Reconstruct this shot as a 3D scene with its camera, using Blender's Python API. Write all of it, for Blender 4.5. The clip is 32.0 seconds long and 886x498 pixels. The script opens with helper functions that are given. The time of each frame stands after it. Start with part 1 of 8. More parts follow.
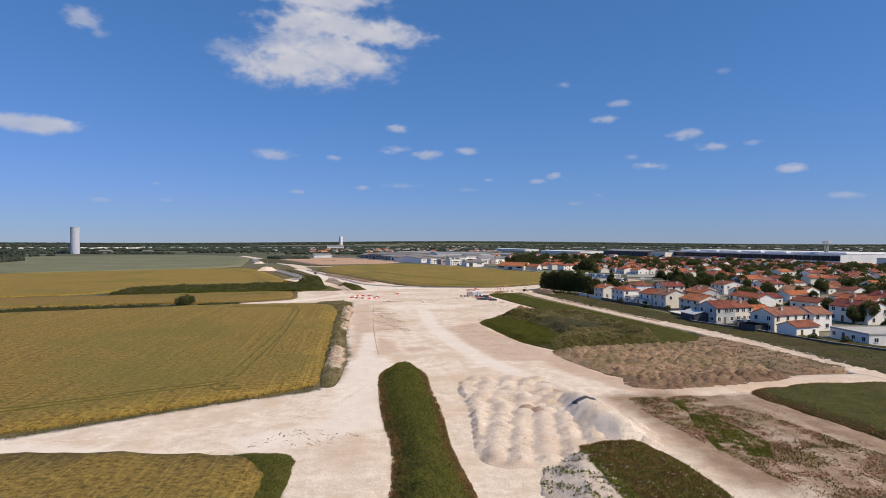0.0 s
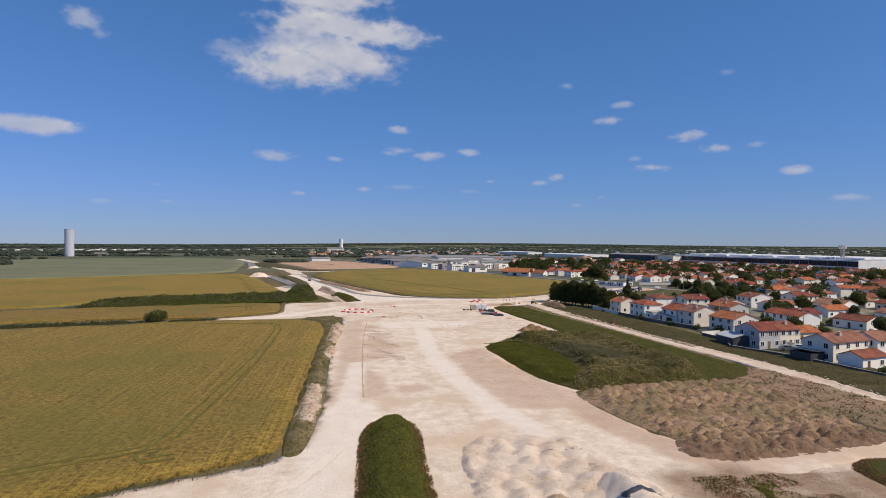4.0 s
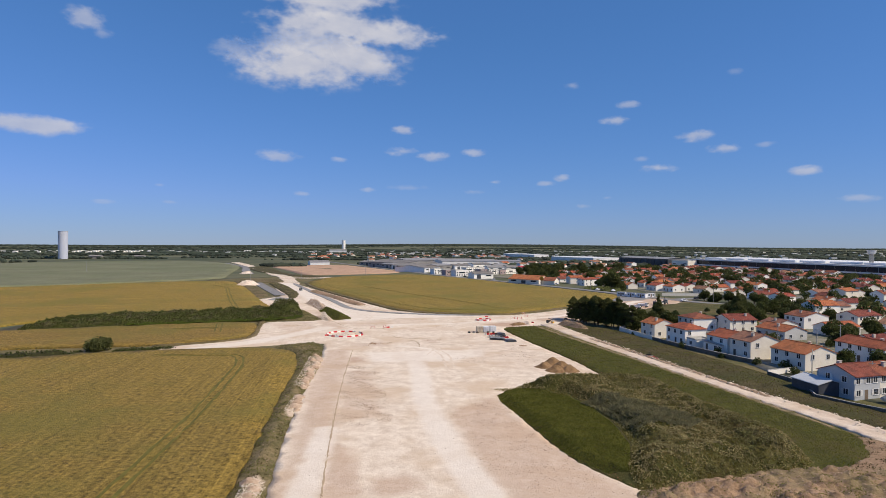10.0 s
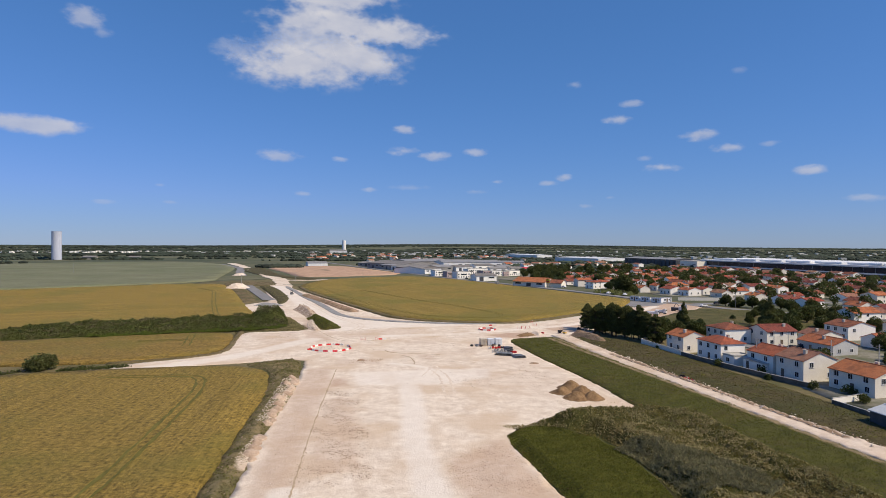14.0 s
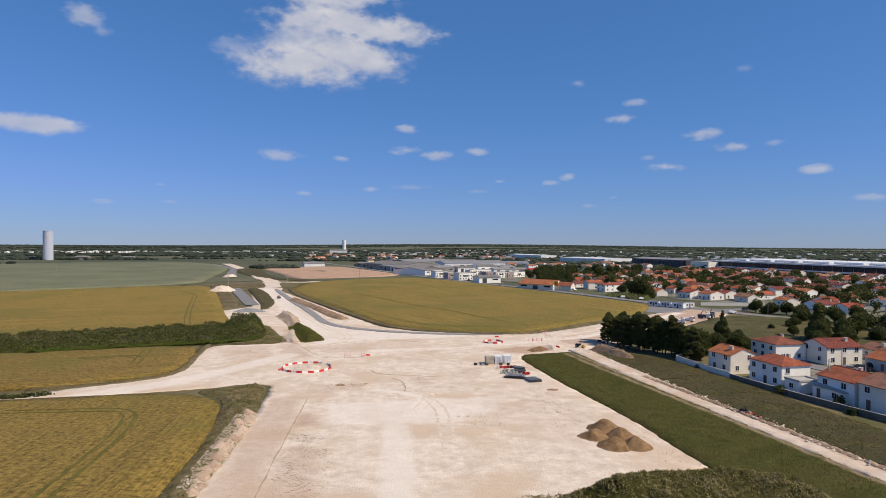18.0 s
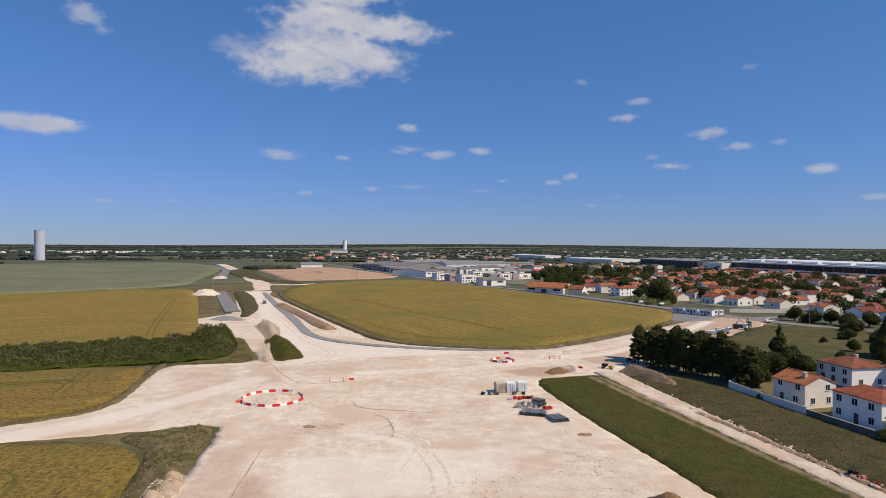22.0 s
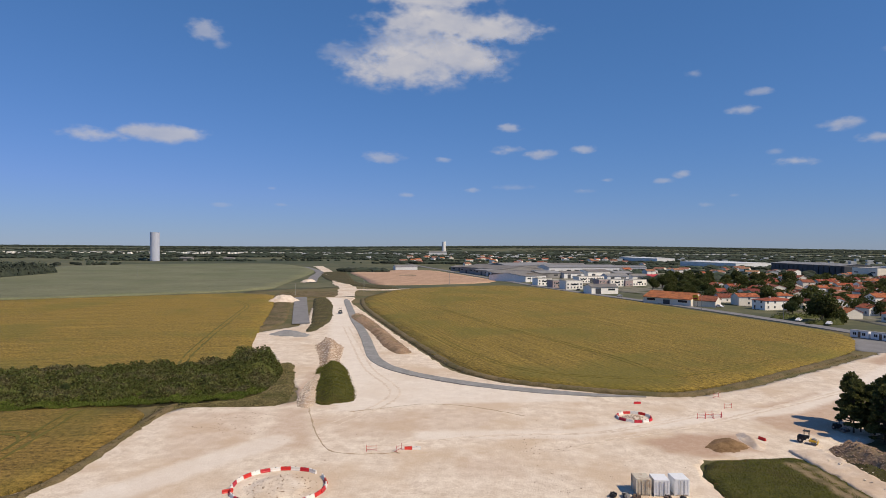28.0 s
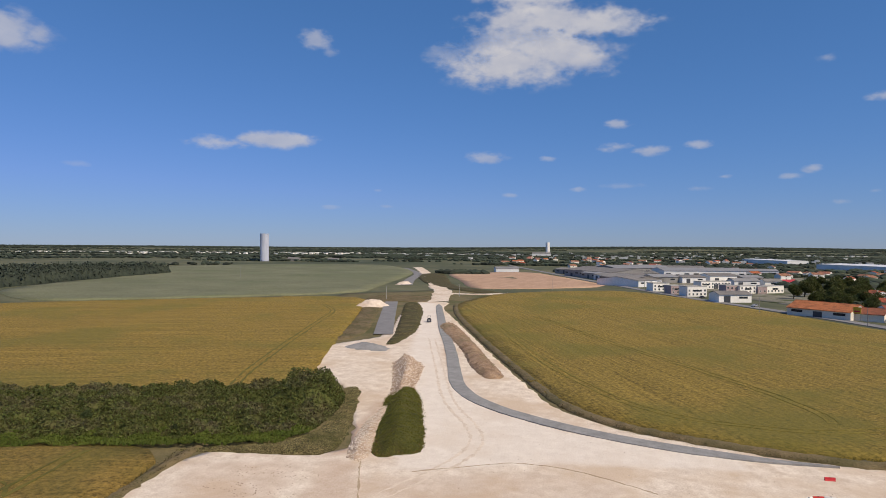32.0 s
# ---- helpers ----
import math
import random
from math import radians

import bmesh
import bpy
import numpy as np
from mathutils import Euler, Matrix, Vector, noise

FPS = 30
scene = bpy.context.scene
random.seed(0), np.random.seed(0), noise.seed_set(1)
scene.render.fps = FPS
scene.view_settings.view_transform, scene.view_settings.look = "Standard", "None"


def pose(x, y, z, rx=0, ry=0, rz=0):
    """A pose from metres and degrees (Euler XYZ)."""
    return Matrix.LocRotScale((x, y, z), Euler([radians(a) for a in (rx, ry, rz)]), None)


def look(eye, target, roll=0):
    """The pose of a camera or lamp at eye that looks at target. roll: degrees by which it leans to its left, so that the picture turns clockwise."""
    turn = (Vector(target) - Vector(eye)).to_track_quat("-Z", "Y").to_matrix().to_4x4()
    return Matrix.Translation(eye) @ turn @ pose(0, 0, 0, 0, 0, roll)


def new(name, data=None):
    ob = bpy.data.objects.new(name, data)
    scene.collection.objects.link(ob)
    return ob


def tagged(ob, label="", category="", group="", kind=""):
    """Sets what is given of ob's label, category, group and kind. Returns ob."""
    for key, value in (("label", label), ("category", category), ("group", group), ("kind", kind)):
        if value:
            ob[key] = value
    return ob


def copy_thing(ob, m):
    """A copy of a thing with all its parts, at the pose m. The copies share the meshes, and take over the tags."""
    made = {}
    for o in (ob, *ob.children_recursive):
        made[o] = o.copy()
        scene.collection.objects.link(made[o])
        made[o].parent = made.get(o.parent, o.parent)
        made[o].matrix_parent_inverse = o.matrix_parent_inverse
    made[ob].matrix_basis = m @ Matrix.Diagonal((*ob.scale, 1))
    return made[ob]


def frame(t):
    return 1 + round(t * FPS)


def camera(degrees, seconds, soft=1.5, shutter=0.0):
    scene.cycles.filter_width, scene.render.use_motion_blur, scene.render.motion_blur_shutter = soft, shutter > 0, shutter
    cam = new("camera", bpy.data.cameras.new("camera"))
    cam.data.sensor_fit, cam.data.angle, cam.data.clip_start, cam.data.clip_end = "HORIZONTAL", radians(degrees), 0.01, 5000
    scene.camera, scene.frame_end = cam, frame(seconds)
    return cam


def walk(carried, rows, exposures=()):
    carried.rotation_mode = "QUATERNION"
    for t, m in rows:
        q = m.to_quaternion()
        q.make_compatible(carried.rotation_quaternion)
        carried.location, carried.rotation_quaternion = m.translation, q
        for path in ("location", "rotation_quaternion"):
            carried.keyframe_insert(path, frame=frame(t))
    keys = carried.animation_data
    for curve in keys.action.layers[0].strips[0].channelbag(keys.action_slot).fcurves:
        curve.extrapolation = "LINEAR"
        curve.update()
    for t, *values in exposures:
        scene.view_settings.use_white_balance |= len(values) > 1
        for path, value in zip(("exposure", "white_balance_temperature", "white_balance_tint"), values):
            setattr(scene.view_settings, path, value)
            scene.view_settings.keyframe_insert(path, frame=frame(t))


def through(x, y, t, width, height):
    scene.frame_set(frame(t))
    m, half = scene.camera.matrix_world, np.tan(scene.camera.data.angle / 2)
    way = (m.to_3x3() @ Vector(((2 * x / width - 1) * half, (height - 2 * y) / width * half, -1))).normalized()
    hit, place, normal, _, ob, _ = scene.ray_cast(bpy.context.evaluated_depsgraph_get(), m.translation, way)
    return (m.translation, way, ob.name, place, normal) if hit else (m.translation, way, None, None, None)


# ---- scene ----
from mathutils.geometry import delaunay_2d_cdt

# camera and its flight
cam = camera(71.6, 32.0, soft=0.8)
PATH = [
    (0, 0.00, 0.00, 25.05, -0.00, -0.65, 0.14),
    (1, 0.15, 6.25, 25.71, 0.04, -0.59, 0.15),
    (2, 0.23, 12.29, 26.42, 0.12, -0.55, 0.18),
    (3, 0.18, 18.69, 27.20, 0.11, -0.51, 0.23),
    (6, 0.72, 38.52, 29.18, 0.32, -0.54, 0.22),
    (7, 0.94, 45.13, 29.83, 0.40, -0.50, 0.21),
    (8, 1.02, 51.07, 30.44, 0.47, -0.52, 0.23),
    (9, 0.96, 56.84, 31.00, 0.50, -0.51, 0.27),
    (10, 1.12, 62.57, 31.70, 0.57, -0.47, 0.28),
    (11, 1.16, 68.39, 32.12, 0.59, -0.45, 0.29),
    (12, 1.43, 74.39, 32.20, 0.65, -0.47, 0.27),
    (13, 1.70, 81.07, 32.12, 0.72, -0.47, 0.26),
    (14, 1.79, 88.01, 32.13, 0.75, -0.46, 0.25),
    (17, 2.37, 111.14, 31.98, 0.90, -0.48, 0.26),
    (18, 2.36, 118.91, 31.91, 0.94, -0.46, 0.27),
    (19, 2.43, 126.71, 31.84, 1.01, -0.43, 0.28),
    (20, 2.53, 134.49, 31.88, 1.08, -0.47, 0.25),
    (21, 2.48, 142.23, 32.01, 1.11, -0.48, 0.25),
    (22, 2.40, 150.07, 31.98, 1.15, -0.46, 0.30),
    (23, 2.61, 158.35, 32.02, 1.86, -0.46, 0.32),
    (24, 2.75, 166.27, 32.04, 3.64, -0.43, 0.35),
    (25, 2.37, 174.51, 32.00, 5.33, -0.44, 0.30),
    (28, 1.12, 198.81, 32.31, 10.53, -0.37, 0.34),
    (29, 0.25, 207.03, 32.41, 12.99, -0.40, 0.35),
    (30, -0.46, 215.37, 32.39, 15.53, -0.43, 0.16),
    (31, -1.81, 223.22, 32.48, 17.96, -0.40, 0.22),
    (32, -3.80, 230.99, 32.39, 20.16, -0.35, 0.35),
]
walk(cam, [(t, pose(x, y, z, 90 + pitch, 0, yaw) @ pose(0, 0, 0, 0, 0, roll)) for t, x, y, z, yaw, pitch, roll in PATH],
     [(0, 0.03, 6610, 10), (3, -0.04, 6640, 10), (7, 0.03, 6600, 10), (13, 0.06, 6580, 10), (20, 0.0, 6640, 10), (25, -0.07, 6780, 10), (29, -0.11, 6830, 10), (32, -0.08, 6760, 10)])

# light: clear June afternoon, sun from the right and a little behind
SUN_DIR = Vector((0.80, -0.34, 0.0)).normalized()
SUN_ELEV = radians(47)
world = bpy.data.worlds.new("sky")
scene.world = world
world.use_nodes = True
wn = world.node_tree.nodes
sky = wn.new("ShaderNodeTexSky")
sky.sky_type = "NISHITA"
sky.sun_disc = False
sky.sun_elevation = SUN_ELEV
sky.sun_rotation = math.atan2(SUN_DIR.x, SUN_DIR.y)
sky.air_density, sky.dust_density, sky.ozone_density = 1.0, 0.0, 2.0
wn["Background"].inputs["Strength"].default_value = 0.107
wl = world.node_tree.links
soft_sky = wn.new("ShaderNodeGamma")
soft_sky.inputs["Gamma"].default_value = 0.85
# evens out the brightness between horizon and zenith
level, lift, flat_sky = wn.new("ShaderNodeRGBToBW"), wn.new("ShaderNodeMath"), wn.new("ShaderNodeMix")
lift.operation, lift.inputs[1].default_value = "POWER", -0.30
# deeper blue in the darker upper air, paler and bluer towards the bright horizon
low_air, tint, graded = wn.new("ShaderNodeMapRange"), wn.new("ShaderNodeMix"), wn.new("ShaderNodeMix")
low_air.inputs["From Min"].default_value, low_air.inputs["From Max"].default_value = 2.1, 5.2
tint.data_type = flat_sky.data_type = graded.data_type = "RGBA"
flat_sky.blend_type = graded.blend_type = "MULTIPLY"
flat_sky.inputs[0].default_value = graded.inputs[0].default_value = 1.0
tint.inputs[6].default_value, tint.inputs[7].default_value = (0.54, 1.0, 1.62, 1), (0.70, 1.01, 1.95, 1)
wl.new(sky.outputs["Color"], soft_sky.inputs["Color"])
wl.new(soft_sky.outputs["Color"], level.inputs[0])
wl.new(level.outputs[0], lift.inputs[0])
wl.new(level.outputs[0], low_air.inputs["Value"])
wl.new(soft_sky.outputs["Color"], flat_sky.inputs[6])
wl.new(lift.outputs[0], flat_sky.inputs[7])
wl.new(low_air.outputs["Result"], tint.inputs[0])
wl.new(flat_sky.outputs[2], graded.inputs[6])
wl.new(tint.outputs[2], graded.inputs[7])
wl.new(graded.outputs[2], wn["Background"].inputs["Color"])
sun = new("sun", bpy.data.lights.new("sun", "SUN"))
sun.data.energy, sun.data.angle, sun.data.color = 4.65, radians(0.53), (1.0, 0.872, 0.69)
sun_from = Vector((SUN_DIR.x * math.cos(SUN_ELEV), SUN_DIR.y * math.cos(SUN_ELEV), math.sin(SUN_ELEV)))
sun.matrix_world = look(sun_from * 100, (0, 0, 0))
scene.view_settings.exposure = 0.0


# ---- materials ----
def material(name, dark, light, rough=0.9, scale=0.3, fine=4.0, bump=0.0, bump_scale=6.0, third=None, third_scale=0.03, third_amount=0.5, metal=0.0, stretch=(1, 1, 1), turn=0.0, rand=0.0, island=0.0, grain=0.0, grain_scale=0.2, rows=None):
    """A rough mineral or plant surface: two colours mixed by a coarse and a fine noise, a third in large patches."""
    m = bpy.data.materials.new(name)
    m.use_nodes = True
    n, l = m.node_tree.nodes, m.node_tree.links
    b = n["Principled BSDF"]
    b.inputs["Roughness"].default_value, b.inputs["Metallic"].default_value = rough, metal
    b.inputs["Specular IOR Level"].default_value = 0.25
    geo = n.new("ShaderNodeNewGeometry")
    mp = n.new("ShaderNodeMapping")
    mp.inputs["Rotation"].default_value = (0, 0, radians(turn))
    mp.inputs["Scale"].default_value = stretch
    l.new(geo.outputs["Position"], mp.inputs["Vector"])

    def nz(sc, detail=6.0, rgh=0.6, plain=False):
        t = n.new("ShaderNodeTexNoise")
        t.inputs["Scale"].default_value, t.inputs["Detail"].default_value, t.inputs["Roughness"].default_value = sc, detail, rgh
        l.new(geo.outputs["Position"] if plain else mp.outputs["Vector"], t.inputs["Vector"])
        return t.outputs["Fac"]

    def spread(v, lo, hi):
        r = n.new("ShaderNodeMapRange")
        r.inputs["From Min"].default_value, r.inputs["From Max"].default_value = lo, hi
        l.new(v, r.inputs["Value"])
        return r.outputs["Result"]

    def mix(f, a, c, mode="MIX"):
        x = n.new("ShaderNodeMix")
        x.data_type, x.blend_type = "RGBA", mode
        for sock, val in ((x.inputs[0], f), (x.inputs[6], a), (x.inputs[7], c)):
            if isinstance(val, (int, float)):
                sock.default_value = val
            elif isinstance(val, tuple):
                sock.default_value = (*val, 1) if len(val) == 3 else val
            else:
                l.new(val, sock)
        return x.outputs[2]

    half = n.new("ShaderNodeMath")
    half.operation = "MULTIPLY_ADD"
    half.inputs[1].default_value, half.inputs[2].default_value = 0.5, 0.0
    l.new(nz(fine, 4.0, 0.7), half.inputs[0])
    add = n.new("ShaderNodeMath")
    add.operation = "MULTIPLY_ADD"
    add.inputs[1].default_value = 0.5
    l.new(nz(scale), add.inputs[0])
    l.new(half.outputs[0], add.inputs[2])
    mixed = add.outputs[0]
    if grain:
        # broken texture at every scale
        g = n.new("ShaderNodeMath")
        g.operation = "MULTIPLY_ADD"
        g.inputs[1].default_value = grain
        sub_half = n.new("ShaderNodeMath")
        sub_half.operation = "SUBTRACT"
        sub_half.inputs[1].default_value = 0.5
        l.new(nz(grain_scale, 12.0, 0.82), sub_half.inputs[0])
        l.new(sub_half.outputs[0], g.inputs[0])
        l.new(mixed, g.inputs[2])
        mixed = g.outputs[0]
    if rows:
        # long streaks along the direction of work: turn, width, length, strength
        rm = n.new("ShaderNodeMapping")
        rm.vector_type = "TEXTURE"
        rm.inputs["Rotation"].default_value = (0, 0, radians(rows[0]))
        rm.inputs["Scale"].default_value = (rows[1], rows[2], 50)
        l.new(geo.outputs["Position"], rm.inputs["Vector"])
        rt = n.new("ShaderNodeTexNoise")
        rt.inputs["Scale"].default_value, rt.inputs["Detail"].default_value, rt.inputs["Roughness"].default_value = 1.0, 5.0, 0.7
        rt.inputs["Distortion"].default_value = 0.4
        l.new(rm.outputs["Vector"], rt.inputs["Vector"])
        rs, rg = n.new("ShaderNodeMath"), n.new("ShaderNodeMath")
        rs.operation, rg.operation = "SUBTRACT", "MULTIPLY_ADD"
        rs.inputs[1].default_value, rg.inputs[1].default_value = 0.5, rows[3]
        l.new(rt.outputs["Fac"], rs.inputs[0])
        l.new(rs.outputs[0], rg.inputs[0])
        l.new(mixed, rg.inputs[2])
        mixed = rg.outputs[0]
    col = mix(spread(mixed, 0.36, 0.64), dark, light)
    if third:
        col = mix(mix(third_amount, (0, 0, 0), spread(nz(third_scale, 5.0, 0.6, True), 0.48, 0.62)), col, third)
    if rand or island:
        info = n.new("ShaderNodeObjectInfo")
        v = info.outputs["Random"] if rand else geo.outputs["Random Per Island"]
        hsv = n.new("ShaderNodeHueSaturation")
        l.new(col, hsv.inputs["Color"])
        amount = rand or island
        for sock, a in (("Value", amount), ("Hue", amount * 0.06)):
            r = n.new("ShaderNodeMapRange")
            base = 1.0 if sock == "Value" else 0.5
            r.inputs["To Min"].default_value, r.inputs["To Max"].default_value = base - a, base + a
            l.new(v, r.inputs["Value"])
            l.new(r.outputs["Result"], hsv.inputs[sock])
        col = hsv.outputs["Color"]
    l.new(col, b.inputs["Base Color"])
    if bump:
        bp = n.new("ShaderNodeBump")
        bp.inputs["Strength"].default_value = 1.0
        bp.inputs["Distance"].default_value = bump
        l.new(nz(bump_scale, 5.0, 0.65), bp.inputs["Height"])
        l.new(bp.outputs["Normal"], b.inputs["Normal"])
    return m


def leafy(m, through=0.45):
    """Lets part of the light pass through the leaves."""
    n, l = m.node_tree.nodes, m.node_tree.links
    b, out = n["Principled BSDF"], n["Material Output"]
    t, x = n.new("ShaderNodeBsdfTranslucent"), n.new("ShaderNodeMixShader")
    l.new(b.inputs["Base Color"].links[0].from_socket, t.inputs["Color"])
    x.inputs[0].default_value = through
    l.new(b.outputs[0], x.inputs[1])
    l.new(t.outputs[0], x.inputs[2])
    l.new(x.outputs[0], out.inputs["Surface"])
    return m


def blend_by(m, attr, colour, lo=0.2, hi=0.8, breakup=0.0, bscale=0.4):
    """Mixes another soil colour into a material where the mesh's own wear value is high."""
    n, l = m.node_tree.nodes, m.node_tree.links
    b = n["Principled BSDF"]
    old = b.inputs["Base Color"].links[0].from_socket
    a = n.new("ShaderNodeAttribute")
    a.attribute_name = attr
    v = a.outputs["Fac"]
    if breakup:
        g = n.new("ShaderNodeNewGeometry")
        t = n.new("ShaderNodeTexNoise")
        t.inputs["Scale"].default_value, t.inputs["Detail"].default_value, t.inputs["Roughness"].default_value = bscale, 7, 0.7
        l.new(g.outputs["Position"], t.inputs["Vector"])
        s = n.new("ShaderNodeMath")
        s.operation = "MULTIPLY_ADD"
        s.inputs[1].default_value = breakup
        l.new(t.outputs["Fac"], s.inputs[0])
        d = n.new("ShaderNodeMath")
        d.operation = "SUBTRACT"
        d.inputs[1].default_value = breakup / 2
        l.new(v, d.inputs[0])
        l.new(d.outputs[0], s.inputs[2])
        v = s.outputs[0]
    r = n.new("ShaderNodeMapRange")
    r.inputs["From Min"].default_value, r.inputs["From Max"].default_value = lo, hi
    l.new(v, r.inputs["Value"])
    x = n.new("ShaderNodeMix")
    x.data_type = "RGBA"
    l.new(r.outputs["Result"], x.inputs[0])
    l.new(old, x.inputs[6])
    x.inputs[7].default_value = (*colour, 1)
    l.new(x.outputs[2], b.inputs["Base Color"])
    return m


CHALK = material("chalk", (0.56, 0.445, 0.335), (0.79, 0.69, 0.565), grain=0.7, grain_scale=0.5, scale=0.35, fine=4.5, bump=0.10, bump_scale=3.2, third=(0.58, 0.445, 0.315), third_scale=0.07, third_amount=0.85, rows=(9, 0.9, 26, 0.14))
blend_by(CHALK, "worn", (0.77, 0.70, 0.61), 0.15, 1.6, 0.6, 1.2)
blend_by(CHALK, "soil", (0.46, 0.315, 0.22), 0.15, 1.15, 1.2, 1.0)
blend_by(CHALK, "earth", (0.27, 0.183, 0.116), 0.2, 0.95, 1.0, 0.3)
blend_by(CHALK, "weed", (0.13, 0.11, 0.045), 0.5, 0.85, 1.6, 0.3)


def wheat(name, turn, warm=1.0, width=0.35, light=1.0, green=0.5):
    return material(name, (0.098 * warm * light, 0.066 * light, 0.010), (0.395 * warm * light, 0.268 * light, 0.056), scale=1.4, fine=6.0, bump=0.35, bump_scale=3.4, grain=1.0, grain_scale=1.1, third=(0.145, 0.135, 0.024), third_scale=0.022, third_amount=green, rows=(turn, width, 60, 0.45))


WHEAT = wheat("ripening_wheat", 8, light=0.94)
WHEAT_STRIP = wheat("ripening_wheat_strip", -69, 1.04, 0.7, 0.86)
WHEAT_NORTH = wheat("ripening_wheat_north", -62, 1.0, 1.1)
WHEAT_TOWN = wheat("ripening_wheat_town", 28, 0.97, 0.9, 0.98, 0.6)
BARLEY = material("green_barley", (0.115, 0.120, 0.066), (0.20, 0.200, 0.115), grain=0.5, scale=0.02, fine=0.8, bump=0.2, bump_scale=1.5, third=(0.10, 0.125, 0.05), third_scale=0.008, third_amount=0.4)
TILLED = material("tilled_soil", (0.37, 0.235, 0.15), (0.50, 0.33, 0.22), grain=0.5, scale=0.1, fine=1.5, bump=0.1, stretch=(1, 0.2, 1))
GRASS = material("meadow_grass", (0.046, 0.048, 0.011), (0.100, 0.092, 0.025), grain=0.9, scale=0.25, fine=3.0, bump=0.25, bump_scale=3.0, third=(0.14, 0.105, 0.04), third_scale=0.06, third_amount=0.6)
DRYGRASS = material("dry_grass", (0.050, 0.043, 0.015), (0.112, 0.088, 0.036), grain=0.7, scale=0.3, fine=3.0, bump=0.2, bump_scale=3.0, third=(0.06, 0.062, 0.018), third_scale=0.07, third_amount=0.75)
LUSH = material("lush_grass", (0.043, 0.047, 0.009), (0.100, 0.094, 0.022), grain=0.9, scale=0.5, fine=3.0, bump=0.25, bump_scale=4.0, third=(0.10, 0.074, 0.026), third_scale=0.09, third_amount=0.6)
blend_by(LUSH, "dry", (0.27, 0.20, 0.11), 0.3, 0.8, 0.7, 0.5)
CLAY = material("dug_clay", (0.20, 0.125, 0.070), (0.42, 0.285, 0.18), grain=0.7, scale=0.3, fine=2.5, bump=0.25, bump_scale=2.0, third=(0.13, 0.115, 0.05), third_scale=0.10, third_amount=0.6)
SPOIL = material("pinkish_spoil", (0.33, 0.23, 0.155), (0.53, 0.405, 0.30), grain=0.8, scale=0.4, fine=3.0, bump=0.2, bump_scale=2.5)
GRAVEL = material("limestone_rubble", (0.56, 0.455, 0.36), (0.76, 0.65, 0.54), grain=0.5, scale=0.5, fine=6.0, bump=0.15, bump_scale=5.0, third=(0.50, 0.36, 0.25), third_scale=0.12, third_amount=0.6)
ASPHALT = material("new_asphalt", (0.17, 0.165, 0.16), (0.25, 0.24, 0.235), scale=0.2, fine=4.0)
PATH_GREY = material("pale_asphalt", (0.21, 0.205, 0.195), (0.31, 0.30, 0.285), grain=0.6, scale=0.4, fine=4.0)
ROUGH = material("rough_ground", (0.10, 0.085, 0.035), (0.21, 0.165, 0.08), scale=0.15, fine=1.5, bump=0.1, third=(0.075, 0.08, 0.025), third_scale=0.04, third_amount=0.7)
YARD = material("town_plots", (0.10, 0.10, 0.055), (0.30, 0.27, 0.22), scale=0.09, fine=0.5, third=(0.055, 0.07, 0.022), third_scale=0.05, third_amount=0.9)
MARGIN = material("field_margin_stalks", (0.10, 0.078, 0.034), (0.23, 0.17, 0.09), grain=0.7, scale=0.5, fine=4, bump=0.2, bump_scale=4, third=(0.07, 0.07, 0.022), third_scale=0.1, third_amount=0.6)
DARKSOIL = material("dark_topsoil", (0.12, 0.072, 0.042), (0.25, 0.16, 0.10), grain=0.7, scale=0.5, fine=3, bump=0.2, bump_scale=2.5)
VERGE = material("verge_soil_and_grass", (0.105, 0.090, 0.035), (0.23, 0.175, 0.09), grain=0.8, scale=0.4, fine=3, bump=0.2, bump_scale=3, third=(0.07, 0.072, 0.02), third_scale=0.12, third_amount=0.4)
blend_by(VERGE, "rubble", (0.54, 0.43, 0.325), 0.35, 0.8, 0.9, 0.9)
SAND = material("brown_sand", (0.165, 0.095, 0.043), (0.29, 0.18, 0.09), grain=0.7, scale=0.8, fine=4.0, bump=0.12)
LAND = material("far_countryside", (0.062, 0.072, 0.036), (0.150, 0.142, 0.075), grain=0.6, grain_scale=0.01, scale=0.004, fine=0.06, third=(0.045, 0.058, 0.028), third_scale=0.003, third_amount=0.8, rows=(-80, 60, 900, 0.5))
CLODS = material("earth_lumps", (0.27, 0.185, 0.125), (0.44, 0.32, 0.235), scale=0.8, fine=5.0, bump=0.08, island=0.10)
STONES = material("white_stones", (0.58, 0.485, 0.39), (0.80, 0.70, 0.59), scale=0.3, fine=6.0, island=0.14, third=(0.50, 0.37, 0.26), third_scale=0.15, third_amount=0.5)


# ---- building helpers ----
def smooth(a, b, x):
    t = np.clip((x - a) / (b - a), 0, 1)
    return t * t * (3 - 2 * t)


def inside(pts, x, y):
    """Which of the places lie within the outline."""
    hit = np.zeros(len(x), bool)
    for (x0, y0), (x1, y1) in zip(pts, pts[1:] + pts[:1]):
        cross = ((y0 > y) != (y1 > y)) & (x < (x1 - x0) * (y - y0) / ((y1 - y0) or 1e-9) + x0)
        hit ^= cross
    return hit


